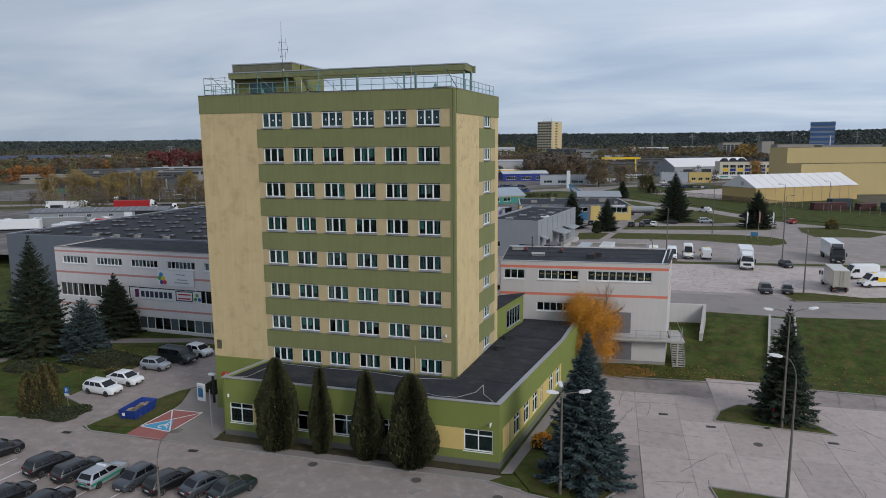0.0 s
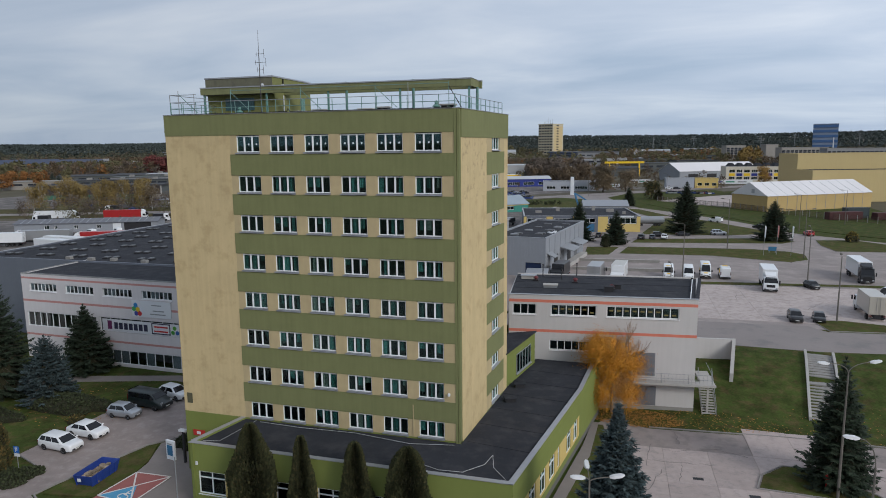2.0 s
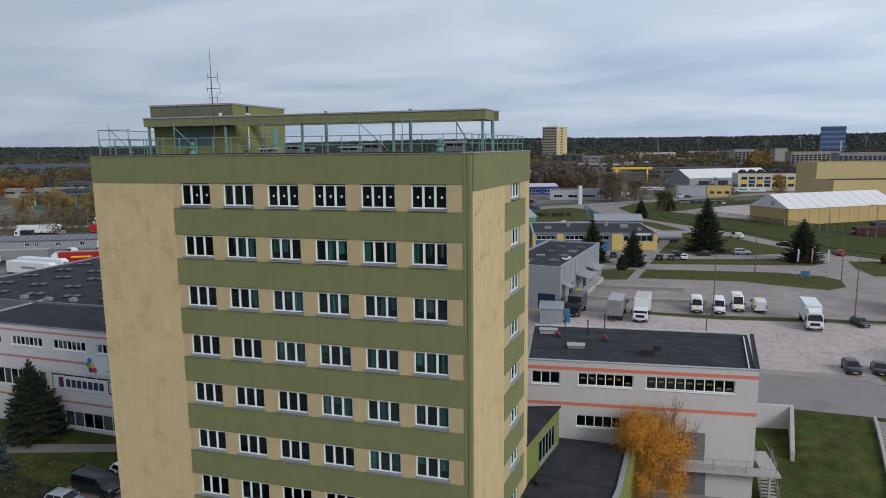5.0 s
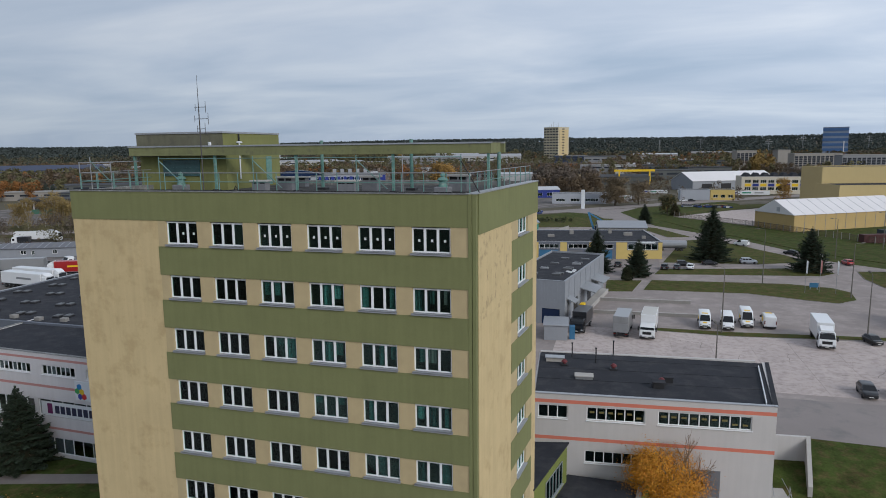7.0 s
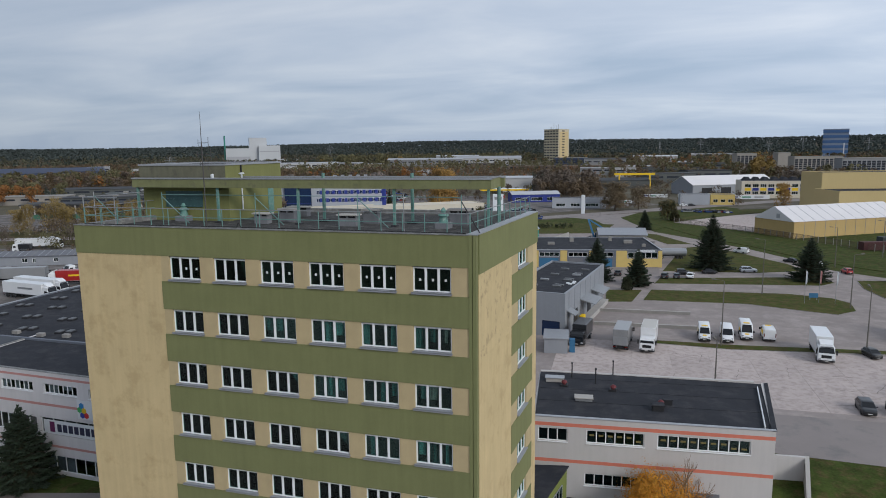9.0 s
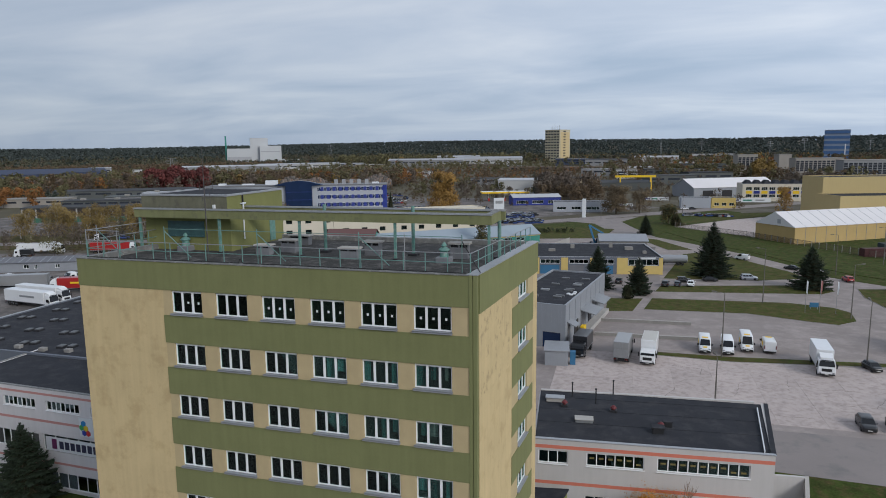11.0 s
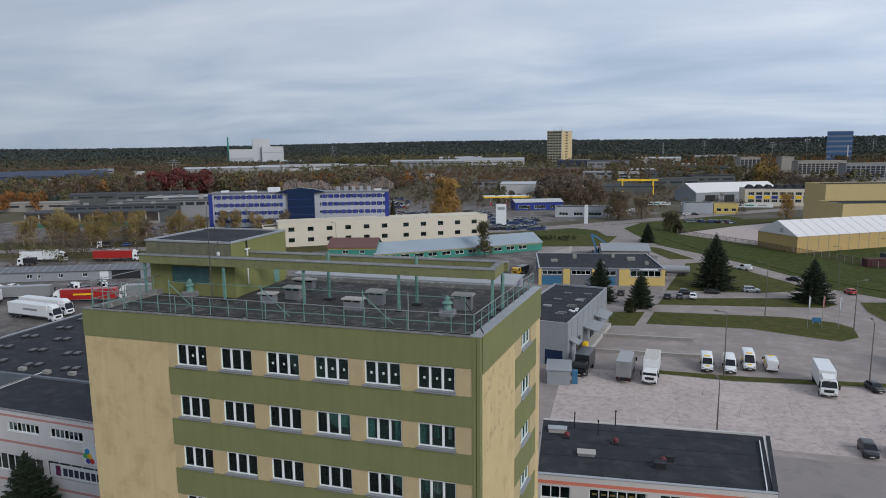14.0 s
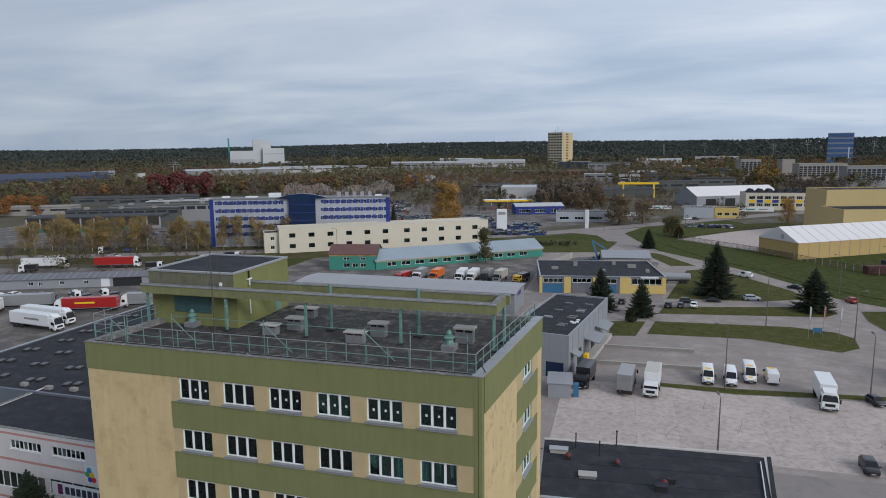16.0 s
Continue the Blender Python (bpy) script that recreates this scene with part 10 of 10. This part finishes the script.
hall("white_tent", 43.0, 448.0, B, 30, 66, 26, 7.0, M_STEEL_GREY, M_MEMB, "white-roofed storage tent hall", pitch=5.8, doors=[(7, 15, 5.0, M_DARK), (22, 30, 5.0, M_DARK), (36, 40, 4.6, M_SIGNW)])
hall("grey_lock_up", 31.0, 372.0, B, 4, 16, 9, 6.0, M_OFFW, M_FELT, "pale grey lock-up building beside the road")
hall("cream_shop", 47.3, 373.0, B, 4, 13, 9, 6.0, M_YELLOW, M_FELT, "small yellow shop with dark windows beside the road", bands=[(1.5, 4.0, 1.5, 3.2), (5.5, 8, 1.5, 3.2), (9.5, 12, 1.5, 3.2)])
for k, (b, d, w, h) in enumerate(((1.2, 455, 17, 2.2), (4.4, 460, 22, 2.2), (8.2, 452, 26, 2.6), (-4.2, 395, 9, 1.8), (-2.4, 402, 9, 1.8), (-1.1, 408, 8, 1.8))):
    x, y = polar(b, d)
    t = thing("hoarding", x, y, B, 6, "long white roadside hoarding with faint lettering bars", "sign", "roadside hoardings")
    Shape().box(-w / 2, w / 2, 0, 0.15, 0.4, 0.4 + h).link("board", M_SIGNW, t)
    for q in range(3):
        Shape().box(-w * 0.4 + q * w * 0.28, -w * 0.2 + q * w * 0.28, -0.05, 0, h * 0.5, h * 0.8).link("text_bar", (M_COBALT, M_STRG, M_RAIL_G)[q], t)
    for q in (-0.4, 0, 0.4):
        Shape().box(w * q - 0.1, w * q + 0.1, 0.02, 0.14, -0.3, 0.4).link("leg", M_RAIL_G, t)
x, y = (-80.0, 410.0)
t = thing("filling_station", x, y, B, 20, "filling station canopy with a yellow fascia", "canopy")
Shape().box(-16, 16, -5, 5, 5.2, 6.2).link("fascia", M_YEL_P, t)
Shape().box(-15.8, 15.8, -4.8, 4.8, 6.2, 6.3).link("roof", M_SIGNW, t)
for q in (-11, 0, 11):
    Shape().box(q - 0.3, q + 0.3, -0.3, 0.3, 0, 5.2).link("column", M_SIGNW, t)
    Shape().cbox(q - 0.5, q + 0.5, -2.4, -1.4, 0, 1.9, 0.1).link("fuel_pump", M_RED, t)
hall("blue_shop", -67.0, 372.0, B, 22, 30, 14, 5.0, M_COBALT, M_WROOF[2], "blue-fronted shop with a white roof", pitch=1.6, bands=[(2, 9, 1, 3), (12, 19, 1, 3), (22, 30, 1, 3)])
hall("grey_shop", -38.0, 337.0, B, 8, 30, 10, 5.6, M_OFFW, M_FELT, "low grey shop row", bands=[(2, 7, 1.2, 2.8), (10, 15, 1.2, 2.8), (18, 25, 1.2, 2.8)])
x, y = (-59.0, 290.0)
t = thing("price_tower", x, y, B, 20, "tall white price sign tower", "sign")
Shape().cbox(-2.6, 2.6, -0.4, 0.4, 0, 11.0, 0.1).link("body", M_SIGNW, t)
Shape().box(-1.8, 1.8, -0.46, -0.4, 8.2, 9.6).link("panel", M_RAIL_G, t)
x, y = (-19.0, 309.0)
t = thing("advert_tower", x, y, B, 0, "narrow white advertising tower", "sign")
Shape().cbox(-0.9, 0.9, -0.4, 0.4, 0, 9.6, 0.1).link("body", M_SIGNW, t)
x, y = polar(-0.4, 560)
t = thing("gantry_crane", x, y, B, 10, "yellow gantry crane in a scrap yard", "crane")
for q in (-12, 12):
    Shape().bar((q, -3, 0), (q, 0, 11), 0.9, 0.9).bar((q, 3, 0), (q, 0, 11), 0.9, 0.9).link("leg", M_YEL_P, t)
Shape().box(-16, 16, -0.7, 0.7, 10.6, 12.2).link("girder", M_YEL_P, t)

# parked cars of dealers and yards, too far and too many to tell apart
cs = Shape()
cr = random.Random(12)
cols = [P_WHITE, P_BLACK, P_BLUE, P_RED, P_BLUE, P_SILVER]
mixed, bluish = (0, 1, 2, 3, 4, 5), (2, 2, 4, 4, 4, 1)
for b0, b1, d0, d1, n, pick in ((-16.2, -12.6, 362, 400, 90, bluish), (-13.6, -8.2, 313, 328, 75, bluish), (-12.4, -8.6, 338, 360, 60, bluish), (-21.4, -17.6, 375, 402, 70, mixed), (-24, -19.5, 430, 520, 80, mixed), (3.6, 7.0, 359, 364, 24, mixed), (-46.0, -38.0, 330, 360, 26, mixed), (-28, -19, 860, 960, 90, mixed), (-50, -46, 560, 600, 24, mixed), (-12, -2, 600, 690, 50, mixed)):
    for _ in range(n):
        x, y = polar(cr.uniform(b0, b1), cr.uniform(d0, d1))
        a = cr.choice((0.35, 1.92))
        z = ground_z(x, y) + 0.05
        mi = cr.choice(pick)
        ux, uy = math.cos(a), math.sin(a)
        q = lambda f, s, zz: (x + ux * f - uy * s, y + uy * f + ux * s, z + zz)
        cs.loft([[q(-2.2, -0.9, 0.2), q(2.2, -0.9, 0.2), q(2.2, 0.9, 0.2), q(-2.2, 0.9, 0.2)], [q(-2.2, -0.9, 0.85), q(2.1, -0.9, 0.75), q(2.1, 0.9, 0.75), q(-2.2, 0.9, 0.85)]], mi)
        cs.loft([[q(-1.8, -0.8, 0.84), q(1.0, -0.8, 0.84), q(1.0, 0.8, 0.84), q(-1.8, 0.8, 0.84)], [q(-1.3, -0.65, 1.42), q(0.3, -0.65, 1.42), q(0.3, 0.65, 1.42), q(-1.3, 0.65, 1.42)]], 6)
tagged(cs.link("distant_parked_cars", cols + [M_CARGLASS]), "rows of small distant parked cars", "cars", "", "stuff")
for k in range(9):
    x, y = polar(far_rng.uniform(-50, -36), far_rng.uniform(395, 520))
    semi(x, y, B, far_rng.uniform(10, 40), "white lorry in a distant yard", P_WHITE, (P_WHITE, P_RED, P_GREYBOX, P_ORANGE)[k % 4])
for b, d, a in ((-49.2, 268, 200), (-47.6, 285, 30), (-44.0, 300, 210), (-40.6, 250, 30), (-36.6, 258, 205), (-34.6, 262, 25)):
    x, y = polar(b, d)
    lorry(x, y, B + 0.1, a, "white truck on the main road", P_WHITE, P_WHITE if d % 2 else P_DARK, 3.6, 1.8, 2.9)
for b, d, a in ((-38.8, 262, 100), (3.5, 395, 8), (4.1, 396, 8), (-8.4, 320, 40), (-43, 262, 20)):
    x, y = polar(b, d)
    car("sedan", P_WHITE if d % 2 else P_DARK, x, y, B + 0.12, a, "car on the main road")


# towers and the white works on the horizon
def tower_block(b, d, w, dp, h, rz, wm, band, label, rows, cols_, name):
    x, y = polar(b, d)
    z = ground_z(x, y)
    t = thing(name, x, y, z, rz, label, "building")
    Shape().box(-w / 2, w / 2, 0, dp, -2, h).link("wall", wm, t)
    Shape().box(-w / 2 - 0.4, w / 2 + 0.4, -0.4, dp + 0.4, h, h + 1.5).link("parapet", wm, t)
    for r in range(rows):
        for c in range(cols_):
            a = -w / 2 + w * (c + 0.15) / cols_
            Shape().box(a, a + w / cols_ * 0.7, -0.4, 0, h * (r + 0.35) / rows, h * (r + 0.75) / rows).link("window", band, t)
    return t


M_FTW = material("far_cream_render", (0.47, 0.415, 0.30), 0.9, var=0.05, scale=0.05)
FT = tower_block(-7.25, 1490, 38, 40, 70, -28, M_FTW, M_STRIPW, "tall cream high-rise with window bands", 12, 5, "high_rise")
Shape().box(19.0, 19.5, 4, 36, 4, 66).link("side_panel", M_PALE, FT)
for r in range(12):
    Shape().box(19.2, 19.7, 14, 22, 70 * (r + 0.35) / 12, 70 * (r + 0.75) / 12).link("window", M_STRIPW, FT)
for x, h in ((-10, 8), (-4, 14), (2, 9), (8, 11), (-14, 6)):
    Shape().tube((x, 15, 70), (x, 15, 71 + h), 0.5, 0.2, n=5).link("roof_mast", M_RAIL_G, FT)
M_BLUET = material("blue_band", (0.055, 0.12, 0.26), 0.7, var=0.06, scale=0.05)
M_BLUET2 = material("pale_blue_band", (0.20, 0.24, 0.31), 0.7, var=0.06, scale=0.05)
BT = tower_block(13.9, 1545, 44, 40, 60, -14.0, M_BLUET2, M_BLUET2, "blue and pale grey banded cooling tower block", 1, 1, "blue_tower")
for r in range(6):
    Shape().box(-22.2, 22.2, -0.9, -0.4, 4 + r * 10, 9.5 + r * 10).link("blue_band", M_BLUET, BT)
    Shape().box(-22.4, -22.0, 0, 40, 4 + r * 10, 9.5 + r * 10).link("blue_band", M_BLUET, BT)
Shape().box(14, 16, -1.2, -0.8, 0, 34).link("light_strip", M_SIGNW, BT)
x, y = polar(-32.2, 1690)
z = ground_z(x, y)
WK = thing("white_works", x, y, z, 34, "white stepped industrial works on the horizon", "building")
M_WKS = material("white_works_cladding", (0.43, 0.445, 0.46), 0.7, var=0.05, scale=0.02)
for a, b_, h, y0 in ((-64, -6, 42, 0), (-9, 32, 67, 6), (12, 63, 48, -6), (58, 106, 14, 3)):
    Shape().box(a, b_, y0, y0 + 50, -4, h).link("block", M_WKS, WK)
Shape().box(-62, -8, -0.6, 0, 2, 22).link("grey_band", M_ROOFG, WK)
Shape().box(14, 60, -6.6, -6, 33, 35).link("grey_band", M_ROOFG, WK)
Shape().tube((-66, 20, 0), (-66, 20, 72), 2.2, 1.8, n=10).link("chimney", M_TEALW, WK, "thin green chimney")
# pylons on the skyline
for k, (b, d) in enumerate(((1.5, 2150), (4.6, 2250), (9.5, 2150), (11.8, 2300), (16.0, 2200), (-38.6, 1050), (-26, 1900))):
    x, y = polar(b, d)
    z = ground_z(x, y)
    t = thing("power_pylon", x, y, z, far_rng.uniform(0, 90), "thin lattice power pylon on the skyline", "pylon", "power pylons")
    hh = 46 if d > 1500 else 26
    for sx, sy in ((-1, -1), (1, 1)):
        Shape().bar((sx * 3.5, sy * 3.5, -2), (sx * 0.5, sy * 0.5, hh), 0.5, 0.5).link("leg", M_RAIL_G, t)
    for q, w in ((0.7, 9), (0.82, 11), (0.94, 7)):
        Shape().bar((-w, 0, hh * q), (w, 0, hh * q), 0.5, 0.6).link("cross_arm", M_RAIL_G, t)
x, y = polar(-1.2, 1000)
t = thing("railway_viaduct", x, y, ground_z(x, y), 6, "long low grey railway embankment wall", "wall")
Shape().box(-170, 170, 0, 10, -1, 7).link("wall", M_WARE[4], t)
for q in range(28):
    Shape().box(-165 + q * 12, -157 + q * 12, -0.4, 0, 0.5, 5.2).link("arch", M_STRIPW, t)
